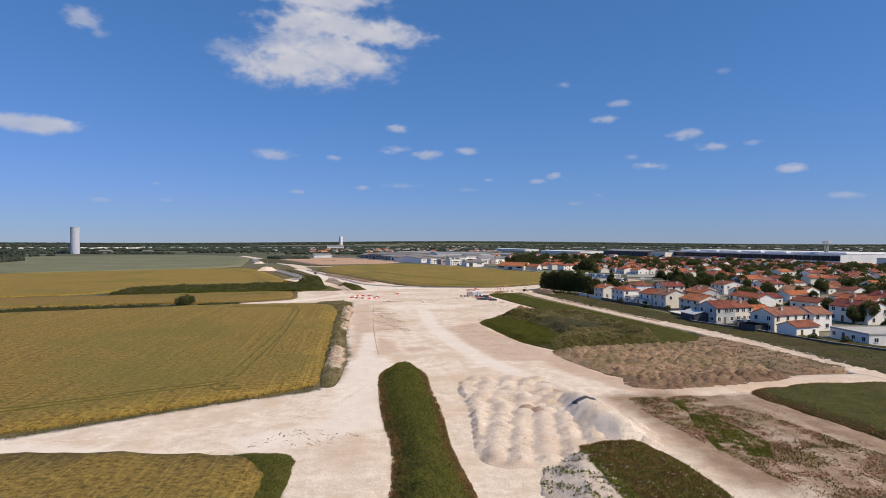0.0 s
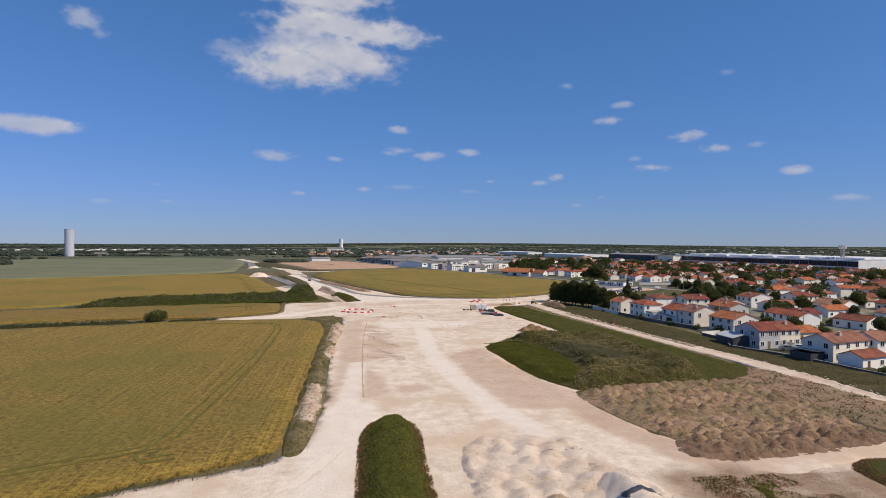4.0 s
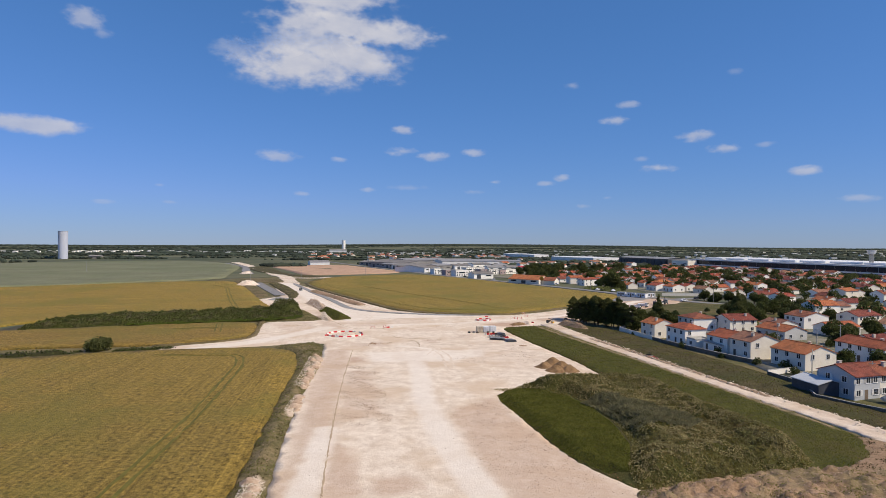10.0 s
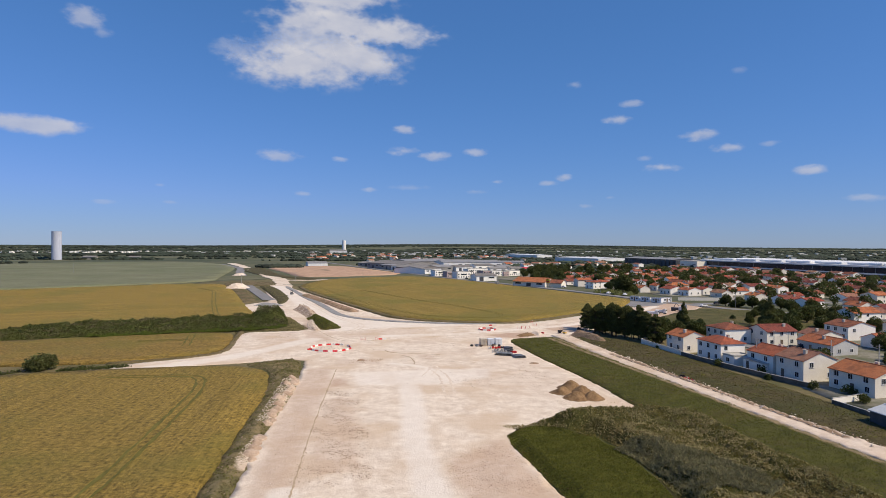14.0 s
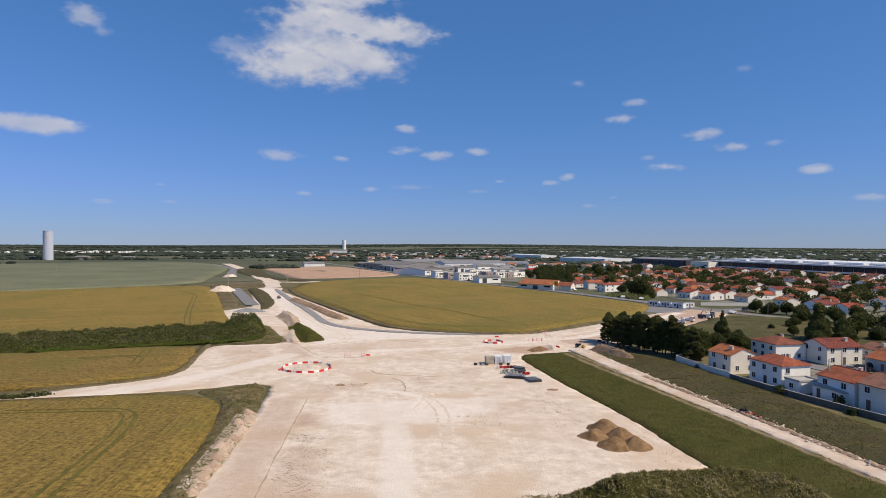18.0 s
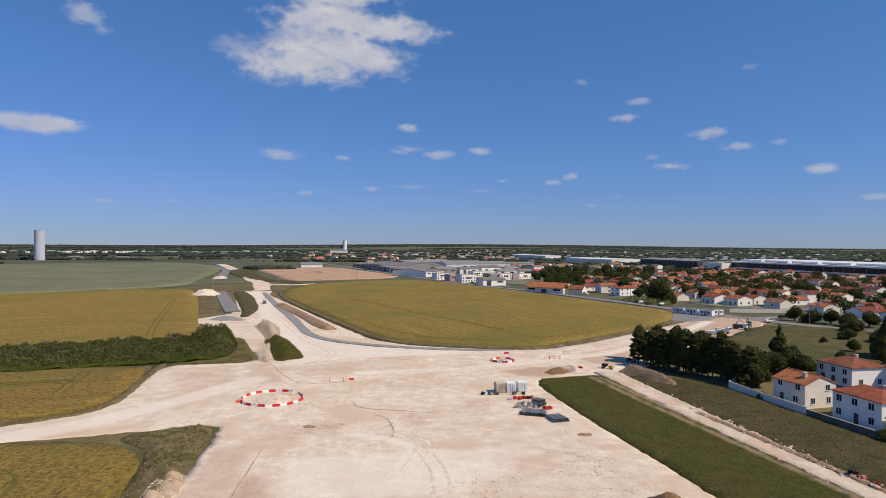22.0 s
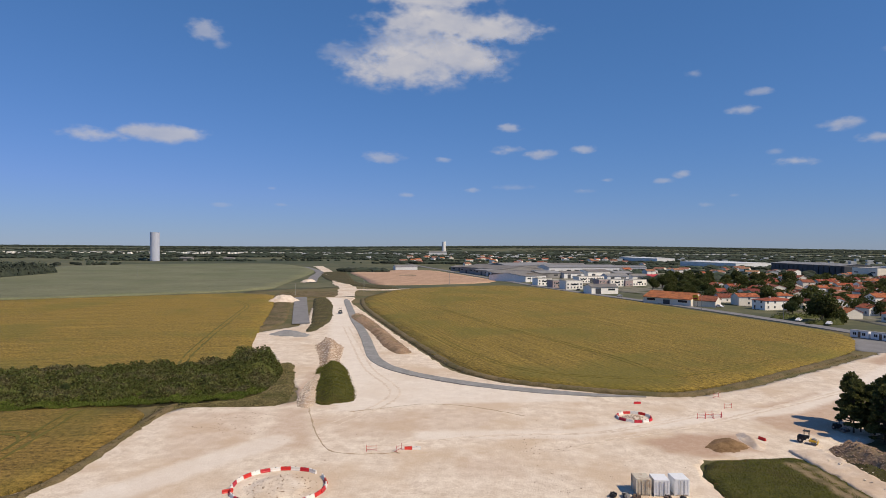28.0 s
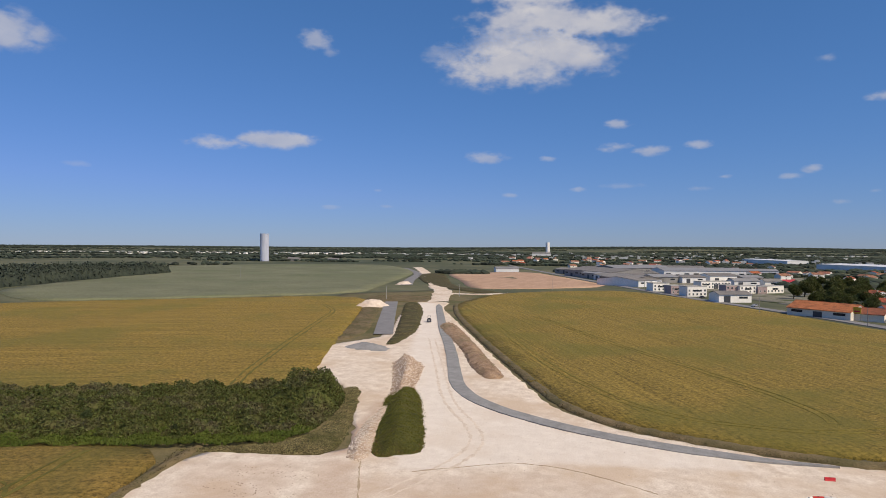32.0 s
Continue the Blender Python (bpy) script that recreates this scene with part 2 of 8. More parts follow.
def far_from(line, x, y, closed=False):
    """Distance of places from a line of points."""
    best = np.full(len(x), 1e9)
    for (x0, y0), (x1, y1) in zip(line, line[1:] + (line[:1] if closed else [])):
        dx, dy = x1 - x0, y1 - y0
        t = np.clip(((x - x0) * dx + (y - y0) * dy) / (dx * dx + dy * dy + 1e-9), 0, 1)
        best = np.minimum(best, np.hypot(x - x0 - t * dx, y - y0 - t * dy))
    return best


def wobble(x, y, size, seed=0):
    """Soft noise between -1 and 1 over places."""
    rng = np.random.RandomState(seed)
    v = np.zeros(len(x))
    total = 0
    for k in range(9):
        a, f, p = rng.uniform(0, 6.28), rng.uniform(0.6, 2.2) * 6.28 / size, rng.uniform(0, 6.28)
        w = 1 / (f * size)
        v += w * np.sin(f * (x * math.cos(a) + y * math.sin(a)) + p)
        total += w * 0.7
    return np.clip(v / total, -1, 1)


def rounded(pts, step, jitter, seed):
    """An outline cut into short pieces and made uneven."""
    rng = np.random.RandomState(seed)
    out = []
    for (x0, y0), (x1, y1) in zip(pts, pts[1:] + pts[:1]):
        n = max(1, int(math.hypot(x1 - x0, y1 - y0) / step))
        for k in range(n):
            t = k / n
            out.append((x0 + (x1 - x0) * t + rng.normal() * jitter, y0 + (y1 - y0) * t + rng.normal() * jitter))
    return out


def soften(pts, rounds=2):
    """Cuts the corners of an outline."""
    for _ in range(rounds):
        nxt = []
        for (x0, y0), (x1, y1) in zip(pts, pts[1:] + pts[:1]):
            nxt += [(0.8 * x0 + 0.2 * x1, 0.8 * y0 + 0.2 * y1), (0.2 * x0 + 0.8 * x1, 0.2 * y0 + 0.8 * y1)]
        pts = nxt
    return pts


def land(name, pts, step, height, mat, edge=None, jitter=0.0, seed=1, fields=None, base=0.0):
    """A piece of ground over an outline: height(x, y, d) gives the surface, d being the distance from the rim; the rim drops to base."""
    rim = rounded(pts, edge or step, jitter, seed)
    xs, ys = np.array(rim).T
    rng = np.random.RandomState(seed + 50)
    gx, gy = np.meshgrid(np.arange(xs.min(), xs.max(), step), np.arange(ys.min(), ys.max(), step))
    gx = (gx + rng.uniform(-0.3, 0.3, gx.shape) * step).ravel()
    gy = (gy + rng.uniform(-0.3, 0.3, gy.shape) * step).ravel()
    keep = inside(rim, gx, gy)
    gx, gy = gx[keep], gy[keep]
    d = far_from(rim, gx, gy, True)
    keep = d > step * 0.45
    gx, gy, d = gx[keep], gy[keep], d[keep]
    verts = [Vector(p) for p in rim] + [Vector(p) for p in zip(gx.tolist(), gy.tolist())]
    n = len(rim)
    vo, _, fo, ov, _, _ = delaunay_2d_cdt(verts, [(i, (i + 1) % n) for i in range(n)], [], 1, 1e-4)
    vx = np.array([v[0] for v in vo])
    vy = np.array([v[1] for v in vo])
    src = np.array([o[0] if o else 0 for o in ov])
    d = np.where(src < n, 0.0, np.concatenate([np.zeros(n), d])[src])
    z = height(vx, vy, d)
    co = [(a, b, c) for a, b, c in zip(vx.tolist(), vy.tolist(), z.tolist())]
    faces = [list(f) for f in fo]
    # skirt down to the base
    rim_at = [i for i in range(len(src)) if src[i] < n]
    order = {}
    for i in rim_at:
        order.setdefault(int(src[i]), i)
    ring = [order[k] for k in sorted(order)]
    low = len(co)
    co += [(vx[i].item(), vy[i].item(), base - 0.3) for i in ring]
    m = len(ring)
    faces += [[ring[k], low + k, low + (k + 1) % m, ring[(k + 1) % m]] for k in range(m)]
    me = bpy.data.meshes.new(name)
    me.from_pydata(co, [], faces)
    me.materials.append(mat)
    me.polygons.foreach_set("use_smooth", [True] * len(me.polygons))
    for key, fun in (fields or {}).items():
        at = me.attributes.new(key, "FLOAT", "POINT")
        val = np.concatenate([fun(vx, vy), np.zeros(m)])
        at.data.foreach_set("value", val.astype(np.float32))
    me.update()
    bm = bmesh.new()
    bm.from_mesh(me)
    bmesh.ops.recalc_face_normals(bm, faces=bm.faces)
    bm.to_mesh(me)
    bm.free()
    return new(name, me)


def ribbon(name, line, width, z, mat, jitter=0.1, thick=0.1, step=3.0, zfun=None, taper=0):
    """A strip of even width along a line."""
    pts = curve(line, step)
    rng = np.random.RandomState(len(line) + int(abs(line[0][0])))
    co, faces = [], []
    for k, (x, y) in enumerate(pts):
        a, b = pts[max(k - 1, 0)], pts[min(k + 1, len(pts) - 1)]
        dx, dy = b[0] - a[0], b[1] - a[1]
        q = math.hypot(dx, dy) or 1
        w0, w1 = width / 2 + rng.normal() * jitter, width / 2 + rng.normal() * jitter
        if taper:
            f = min(1.0, (k + 0.5) / taper, (len(pts) - k - 0.5) / taper)
            w0, w1 = w0 * f, w1 * f
        zz = z if zfun is None else zfun(x, y) + z
        co += [(x - dy / q * w0, y + dx / q * w0, zz), (x + dy / q * w1, y - dx / q * w1, zz), (x - dy / q * w0, y + dx / q * w0, zz - thick), (x + dy / q * w1, y - dx / q * w1, zz - thick)]
    for k in range(len(pts) - 1):
        i = 4 * k
        faces += [[i, i + 1, i + 5, i + 4], [i + 2, i, i + 4, i + 6], [i + 1, i + 3, i + 7, i + 5]]
    me = bpy.data.meshes.new(name)
    me.from_pydata(co, [], faces)
    me.materials.append(mat)
    return new(name, me)


def curve(line, step):
    """Points along a smooth curve through a line's points."""
    out = []
    p = [line[0]] + list(line) + [line[-1]]
    for i in range(1, len(p) - 2):
        n = max(1, int(math.dist(p[i], p[i + 1]) / step))
        for k in range(n):
            t = k / n
            out.append(tuple(0.5 * (2 * p[i][c] + (p[i + 1][c] - p[i - 1][c]) * t + (2 * p[i - 1][c] - 5 * p[i][c] + 4 * p[i + 1][c] - p[i + 2][c]) * t * t + (3 * p[i][c] - p[i - 1][c] - 3 * p[i + 1][c] + p[i + 2][c]) * t ** 3) for c in (0, 1)))
    return out + [line[-1]]


def part(name, bm, mat, parent=None, label=""):
    """Links a bmesh as one mesh object under a thing or a part."""
    me = bpy.data.meshes.new(name)
    bm.to_mesh(me)
    bm.free()
    if mat:
        me.materials.append(mat)
    ob = new(name, me)
    ob.parent = parent
    return tagged(ob, label) if label else ob


def box_bm(x0, y0, z0, x1, y1, z1, bevel=0.0, bm=None):
    bm = bm or bmesh.new()
    r = bmesh.ops.create_cube(bm, size=1)
    for v in r["verts"]:
        v.co = ((x0 + x1) / 2 + v.co.x * (x1 - x0), (y0 + y1) / 2 + v.co.y * (y1 - y0), (z0 + z1) / 2 + v.co.z * (z1 - z0))
    if bevel:
        bmesh.ops.bevel(bm, geom=list({e for v in r["verts"] for e in v.link_edges}), offset=bevel, segments=2, affect="EDGES")
    return bm


def thing(name, m, label, category, group="", kind=""):
    """An empty that carries a thing's parts."""
    ob = new(name)
    ob.matrix_basis = m
    ob.empty_display_size = 0.5
    return tagged(ob, label, category, group, kind)

# ---- the ground ----
SITE = [(-14, 30), (-17, 71), (-54, 72), (-110, 66), (-110, 44), (-55, 77), (-34, 95), (-19, 104), (-20, 131), (-25, 158), (-29, 186), (-36, 246), (-39, 258), (-54, 251), (-80, 243), (-92, 239.5), (-93, 241.5), (-86, 246), (-64, 266), (-75, 309), (-50, 314), (-57, 330), (-70, 352), (-88, 368), (-104, 388), (-107, 404), (-97, 430), (-124, 500), (-139, 560), (-134, 566), (-118, 556), (-114, 530), (-97, 496), (-63, 427), (-35, 372), (-25, 353), (-10, 342), (15, 336), (34, 338), (92, 400), (112, 424), (126, 428), (136, 414), (122, 393), (98, 366), (70, 335), (48, 306), (36, 299), (20, 297), (27, 262), (42, 208), (30, 205), (11, 191), (19, 155), (27, 141), (29, 120), (39, 103), (52, 106), (66, 112), (80, 117), (84, 108), (66, 104), (58, 78), (62, 30)]


def ground_height(x, y):
    r = np.hypot(x, y - 150)
    hills = 26 * smooth(2600, 4700, r) * (0.55 + 0.45 * np.sin(x / 900.0 + 1.3) * np.cos(x / 2300.0))
    return -0.06 + hills


def make_ground():
    radii = [0, 40, 80, 130, 190, 260, 340, 430, 540, 680, 850, 1050, 1300, 1600, 1950, 2350, 2800, 3250, 3700, 4100, 4450, 4750]
    co, faces, seg = [(0, 150, -0.06)], [], 96
    for r in radii[1:]:
        for k in range(seg):
            a = 2 * math.pi * k / seg
            co.append((r * math.cos(a), 150 + r * math.sin(a), 0))
    xs, ys = np.array(co)[:, 0], np.array(co)[:, 1]
    zs = ground_height(xs, ys)
    co = list(zip(xs.tolist(), ys.tolist(), zs.tolist()))
    faces += [[0, 1 + k, 1 + (k + 1) % seg] for k in range(seg)]
    for i in range(len(radii) - 2):
        a, b = 1 + i * seg, 1 + (i + 1) * seg
        faces += [[a + k, b + k, b + (k + 1) % seg, a + (k + 1) % seg] for k in range(seg)]
    me = bpy.data.meshes.new("ground")
    me.from_pydata(co, [], faces)
    me.materials.append(LAND)
    return tagged(new("ground", me), "flat farmland of green and ochre fields reaching the horizon", "ground", kind="structure")


make_ground()
tagged(land("rough_ground", [(-150, 10), (-160, 300), (-205, 590), (-150, 660), (-100, 640), (-60, 480), (120, 460), (150, 400), (100, 300), (125, 90), (110, 10)], 8.0, lambda x, y, d: 0.0 * x, ROUGH, edge=8, jitter=0.5, seed=5, base=0.2), "rough dry grass and bare earth round the works", "ground", kind="structure")
tagged(land("town_ground", [(78, 292), (96, 300), (130, 312), (172, 372), (178, 455), (136, 474), (126, 526), (90, 568), (60, 620), (20, 700), (-40, 800), (-110, 905), (-60, 1060), (120, 1120), (345, 940), (420, 690), (480, 500), (330, 240), (160, 90), (125, 100), (96, 160), (84, 196), (82, 214)], 10.0, lambda x, y, d: 0.0 * x + 0.05, YARD, edge=10, jitter=0.5, seed=6, base=0.2), "gardens, yards and paving of the town", "ground", kind="structure")

# pale lanes rolled hard by lorries: line and half width
LANES = [([(-10, 236), (-6.8, 221), (-3.6, 186), (0.6, 161), (4.2, 146), (8, 131), (14, 116)], 2.6), ([(-19.6, 166), (-18, 148), (-16.5, 131)], 2.2), ([(-75, 244), (-64, 254.5), (-55, 268), (-48, 284), (-44, 292)], 3.4), ([(-22, 66), (-60, 74), (-100, 58)], 4.0), ([(-15, 128), (-14, 100), (-12, 84), (-22, 76)], 4.2), ([(-44, 330), (-52, 356), (-66, 386), (-90, 450), (-128, 545)], 5.0), ([(-20, 300), (4, 306), (24, 318), (46, 330), (70, 356), (108, 408)], 2.6), ([(-14, 252), (-7, 249), (-3.6, 245), (-5, 235)], 1.2)]
PALE = [[(-23, 240), (0.6, 245), (12, 246), (12, 236), (1, 227), (-19, 226)], [(-41, 311), (-30, 316), (-21, 321), (8, 329), (6, 334), (-20, 338), (-44, 356), (-56, 380), (-52, 350)]]
# brown and pinkish soil trodden into the chalk: outline and strength
SOILS = [([(-35, 245), (-27.8, 245), (-23, 201), (-18, 164), (-14.2, 133), (-20.5, 128), (-22, 150), (-29, 194)], 0.62), ([(-17.6, 160), (-13.8, 157), (-9, 139), (-14.2, 135)], 0.75), ([(-10, 144.5), (-3, 146), (-0.9, 141), (-8, 138)], 0.75), ([(1.4, 178), (10.5, 190), (15.2, 169), (22, 148), (26, 140), (21, 128), (11, 129), (5.4, 150)], 0.75), ([(-27, 232), (-23.6, 233.6), (-21, 226), (-25, 224)], 0.95), ([(-24, 216), (-17.5, 213), (-10.5, 175), (-18.6, 171)], 0.5), ([(-52, 312), (-47, 312), (-37, 291), (-44, 285.5)], 0.62), ([(35, 326), (84, 372), (70, 340), (45, 312), (40, 315)], 0.9), ([(16, 304), (26, 309), (31, 303), (24, 298), (18, 299)], 1.1), ([(8, 262), (26, 262), (36, 216), (22, 214), (8, 226)], 0.28), ([(14, 304), (24, 310), (31, 311), (34, 302), (20, 299)], 1.1), ([(20, 131), (25, 141), (31, 118), (40, 103), (33, 100), (23, 118)], 0.85), ([(-14, 290), (-4, 292), (-2, 284), (-12, 282)], 0.4), ([(4, 276), (10, 278), (9, 266), (3, 268)], 0.5), ([(-8, 265), (-4, 265.5), (-1.5, 258), (-6, 257.5)], 0.6), ([(-30, 256), (-18, 258), (-16, 250), (-28, 248)], 0.45), ([(-46, 306), (-20, 318), (-8, 316), (-14, 300), (-34, 296)], 0.38), ([(-70, 303), (-54, 310), (-47, 288), (-55, 278)], 0.42), ([(20, 286), (30, 290), (26, 276), (20, 270)], 0.4), ([(-16, 70), (-9, 62), (-9, 90), (-13, 92)], 0.4), ([(-53, 313), (-47.5, 315), (-53, 345), (-60, 346)], 0.85), ([(88, 392), (112, 424), (126, 428), (136, 414), (122, 393), (98, 366), (84, 360)], 1.0)]
EARTHY = [[(30, 97), (32, 86), (34, 64)], [(36, 98), (40, 80), (42, 56)], [(43, 98), (47, 80), (50, 56)], [(50, 97), (54, 80), (56, 60)]]
WEEDY = [[(38.5, 98), (44, 84), (47, 64)], [(30, 97), (33, 84), (35, 68)]]


def lanes(x, y):
    return np.max([1 - smooth(w * 0.6, w * 1.3, far_from(l, x, y) + 0.5 * wobble(x, y, 4, 33)) for l, w in LANES], axis=0)


def patch(pts, x, y, soft):
    """One within an outline, fading over its rim."""
    d = far_from(pts, x, y, True) * np.where(inside(pts, x, y), 1.0, -1.0)
    return smooth(-soft, soft, d + 0.8 * wobble(x, y, 6, 31))


def along(lines, x, y, w):
    return np.max([1 - smooth(0, w, far_from(l, x, y)) for l in lines], axis=0)


def site_height(x, y, d):
    return 0.05 + 0.12 * smooth(0, 6, d) * (1 + wobble(x, y, 30, 3)) + (0.06 * wobble(x, y, 5, 4) + 0.05 * wobble(x, y, 2.2, 5)) * smooth(0, 3, d) * (1 - 0.8 * lanes(x, y))


def site_ground(x, y):
    return float(site_height(np.array([x]), np.array([y]), np.array([8.0]))[0])


def pale_part(x, y):
    return np.maximum(lanes(x, y), np.max([0.9 * patch(p, x, y, 1.2) for p in PALE], axis=0))


def soil_part(x, y):
    return np.max([k * patch(p, x, y, 1.6) for p, k in SOILS], axis=0) * (1 - 0.85 * lanes(x, y))


site = land("road_bed", soften(SITE, 1), 1.0, site_height, CHALK, edge=1.5, jitter=0.25, seed=7, fields={"worn": pale_part, "soil": soil_part, "earth": lambda x, y: np.minimum(0.9, 1.1 * along(EARTHY, x, y, 8)), "weed": lambda x, y: 0.6 * along(WEEDY, x, y, 4)})
tagged(site, "pale chalk and crushed limestone bed of a new road under construction", "ground", kind="structure")


def crop(name, pts, mat, label, tall=0.75, step=6.0, seed=1, kind="structure"):
    h = lambda x, y, d: tall * (0.6 + 0.4 * smooth(0, 2.5, d)) + 0.10 * wobble(x, y, 14, seed) + 0.35 * wobble(x, y, 120, seed + 1) * smooth(5, 60, d)
    return tagged(land(name, soften(pts, 2), step, h, mat, edge=2.0, jitter=0.22, seed=seed), label, "field", kind=kind)


FIELD_A = [(-44, 240), (-38, 222), (-33, 184), (-28, 150), (-24, 122), (-22, 105), (-34, 96), (-46, 87), (-58, 78), (-110, 47), (-320, -60), (-420, 60), (-250, 162), (-160, 205), (-122, 224), (-89, 240), (-55, 247)]
field_a = crop("wheat_field", FIELD_A, WHEAT, "ripening yellow-green wheat field beside the chalk road bed", step=5, seed=11)
crop("wheat_field", [(-16.5, 71.5), (-54, 71), (-110, 64), (-160, 20), (-60, 5), (-17, 25)], WHEAT, "ripening wheat field with a green weedy corner", step=5, seed=12)
field_strip = crop("wheat_field", [(-75, 308), (-65, 268), (-72, 259), (-88, 249), (-130, 241), (-175, 221), (-330, 150), (-420, 220), (-300, 215), (-165, 274), (-104, 299)], WHEAT_STRIP, "narrow strip of ripening wheat in front of a hedge", step=5, seed=13)
field_north = crop("wheat_field", [(-185, 583), (-140, 489), (-97, 385), (-76, 344), (-160, 304), (-168, 282), (-300, 222), (-430, 330), (-330, 462), (-302, 487)], WHEAT_NORTH, "ripening wheat field behind the hedge", step=6, seed=14)
field_town = crop("wheat_field", [(-113, 546), (-96, 500), (-62, 429), (-34, 374), (-24, 356), (-10, 345), (15, 339), (32, 342), (88, 401), (104, 436), (104, 455), (80, 502), (7, 643), (-38, 695), (-75, 668), (-112, 630)], WHEAT_TOWN, "large ripening wheat field bounded by the town road", step=6, seed=15)
crop("barley_field", [(-195, 594), (-305, 490), (-345, 470), (-440, 520), (-520, 720), (-680, 900), (-600, 1080), (-436, 1130), (-345, 1010), (-275, 880), (-215, 660)], BARLEY, "grey-green barley field", 0.7, 12, 16)
crop("tilled_field", [(-250, 905), (-165, 985), (-100, 860), (-40, 735), (-126, 667), (-150, 684), (-180, 760)], TILLED, "bare pinkish-brown tilled field", 0.15, 10, 17)

# verges, mounds and heaps
def heap(name, pts, tall, width, mat, label, category, step=1.2, rough=0.15, size=4.0, seed=1, kind="structure", loads=None, shelf=None, fields=None):
    def h(x, y, d):
        z = tall * smooth(0, width, d)
        if shelf:
            # a lower shelf on one side of a crest line
            (cx, cy), (nx, ny) = shelf
            z = z * (0.48 + 0.52 * smooth(-5, 9, (x - cx) * nx + (y - cy) * ny + 1.5 * wobble(x, y, 15, 8)))
        if loads:
            # rows of tipped lorry loads
            lr = random.Random(seed)
            best = np.zeros(len(x))
            u = x - 0.135 * (y - 68)
            for i in range(int(min(u) / loads[0]) - 1, int(max(u) / loads[0]) + 2):
                for j in range(int(min(y) / loads[1]), int(max(y) / loads[1]) + 2):
                    loose = smooth(84, 98, np.array([j * loads[1]]))[0]
                    cx, cy = (i + 0.81 + lr.uniform(-0.07, 0.07) * (1 + 4 * loose)) * loads[0], (j + lr.uniform(-0.25, 0.25)) * loads[1]
                    r, top = loads[0] * lr.uniform(0.56, 0.68 + 0.12 * loose), lr.uniform(0.75 - 0.4 * loose, 1.08)
                    best = np.maximum(best, top * (1 - np.hypot((u - cx) / r, (y - cy) / (r * 0.72)) ** 1.5))
            z = z * (0.22 + 0.85 * best)
        return 0.08 + z + rough * wobble(x, y, size, seed) * smooth(0, width * 0.5, d) + rough * 0.5 * wobble(x, y, size * 0.35, seed + 3) * smooth(0, width * 0.4, d)
    ob = tagged(land(name, soften(pts, 2), step, h, mat, edge=step, jitter=step * 0.12, seed=seed, fields=fields), label, category, kind=kind)
    HEAPS[ob.name] = (ob, soften(pts, 2))
    return ob


HEAPS = {}
RUTS = [[(35.0, 297), (40.0, 276), (46, 254), (53.5, 226), (60, 200), (68, 168)], [(37.2, 297), (42.2, 276), (48.2, 254), (55.8, 226), (62, 200)]]
heap("grass_berm", [(-12, 112), (-11.6, 119), (-9, 122), (-5, 121), (-3, 116), (-2, 104), (0, 90), (1, 75), (4, 56), (6, 35), (-4, 35), (-5, 56), (-6, 73), (-9, 88)], 1.9, 3.4, LUSH, "long grassy spoil berm with reddish weeds along its foot", "berm", 0.8, 0.2, 3.0, 21)
MOUND = [(10.5, 190), (15, 172), (19, 154), (22.5, 147), (26, 141.5), (32, 143), (44, 146.5), (54, 149.5), (56, 158), (53, 170), (49.5, 184), (48.5, 198), (40, 202.5), (25, 199.5), (14, 195.5)]
MOUND_FACE = [(10, 196), (20, 190.5), (26, 186.5), (28.6, 180), (29.8, 167), (29.4, 157), (25.8, 147), (25.6, 139)]
MOUND_HIGH = MOUND_FACE + [(58, 139), (64, 170), (54, 206), (20, 206)]
MOUND_CREST = [(22, 193), (30, 195.5), (41, 196.5), (45.5, 191), (45.8, 176), (50, 163), (50.5, 151)]


def mound_height(x, y, d):
    # a low green shelf, a steep overgrown face and a crest along the back
    up = far_from(MOUND_FACE, x, y) * inside(MOUND_HIGH, x, y) + 0.9 * wobble(x, y, 7, 41)
    z = 0.95 * smooth(0, 2.6, d) + smooth(0.3, 4.0, up) * smooth(0.5, 5.0, d) * (1.7 - 0.4 * smooth(4, 14, up)) + 1.1 * (1 - smooth(0.5, 6.0, far_from(MOUND_CREST, x, y))) * smooth(0.5, 3.5, d)
    wild = 0.3 + 0.7 * smooth(0, 2, up)
    return 0.08 + z + wild * smooth(0, 2, d) * (0.34 * wobble(x, y, 4.5, 22) + 0.24 * wobble(x, y, 2.0, 25) + 0.10 * wobble(x, y, 1.1, 26))


mound = tagged(land("grass_mound", soften(MOUND, 1), 0.6, mound_height, LUSH, edge=0.8, jitter=0.15, seed=22, fields={"dry": lambda x, y: 0.45 * along([[(36, 194), (44, 188)], [(36, 186), (44, 174)], [(48, 160), (49, 152)]], x, y, 5)}), "broad overgrown spoil mound with a green shelf and a wild grassy crest", "mound", kind="structure")
HEAPS[mound.name] = (mound, soften(MOUND, 1))
heap("grass_strip", [(20, 295), (34, 300), (39, 301), (45.8, 268), (54, 234), (64, 193), (70, 167), (66, 155), (58, 149), (50, 148), (52, 160), (49, 180), (46, 198), (39, 206), (35, 232), (27, 262)], 0.35, 1.5, LUSH, "strip of green grass between the road bed and the track", "grass", 1.2, 0.1, 4.0, 23, fields={"dry": lambda x, y: along(RUTS, x, y, 1.5)})
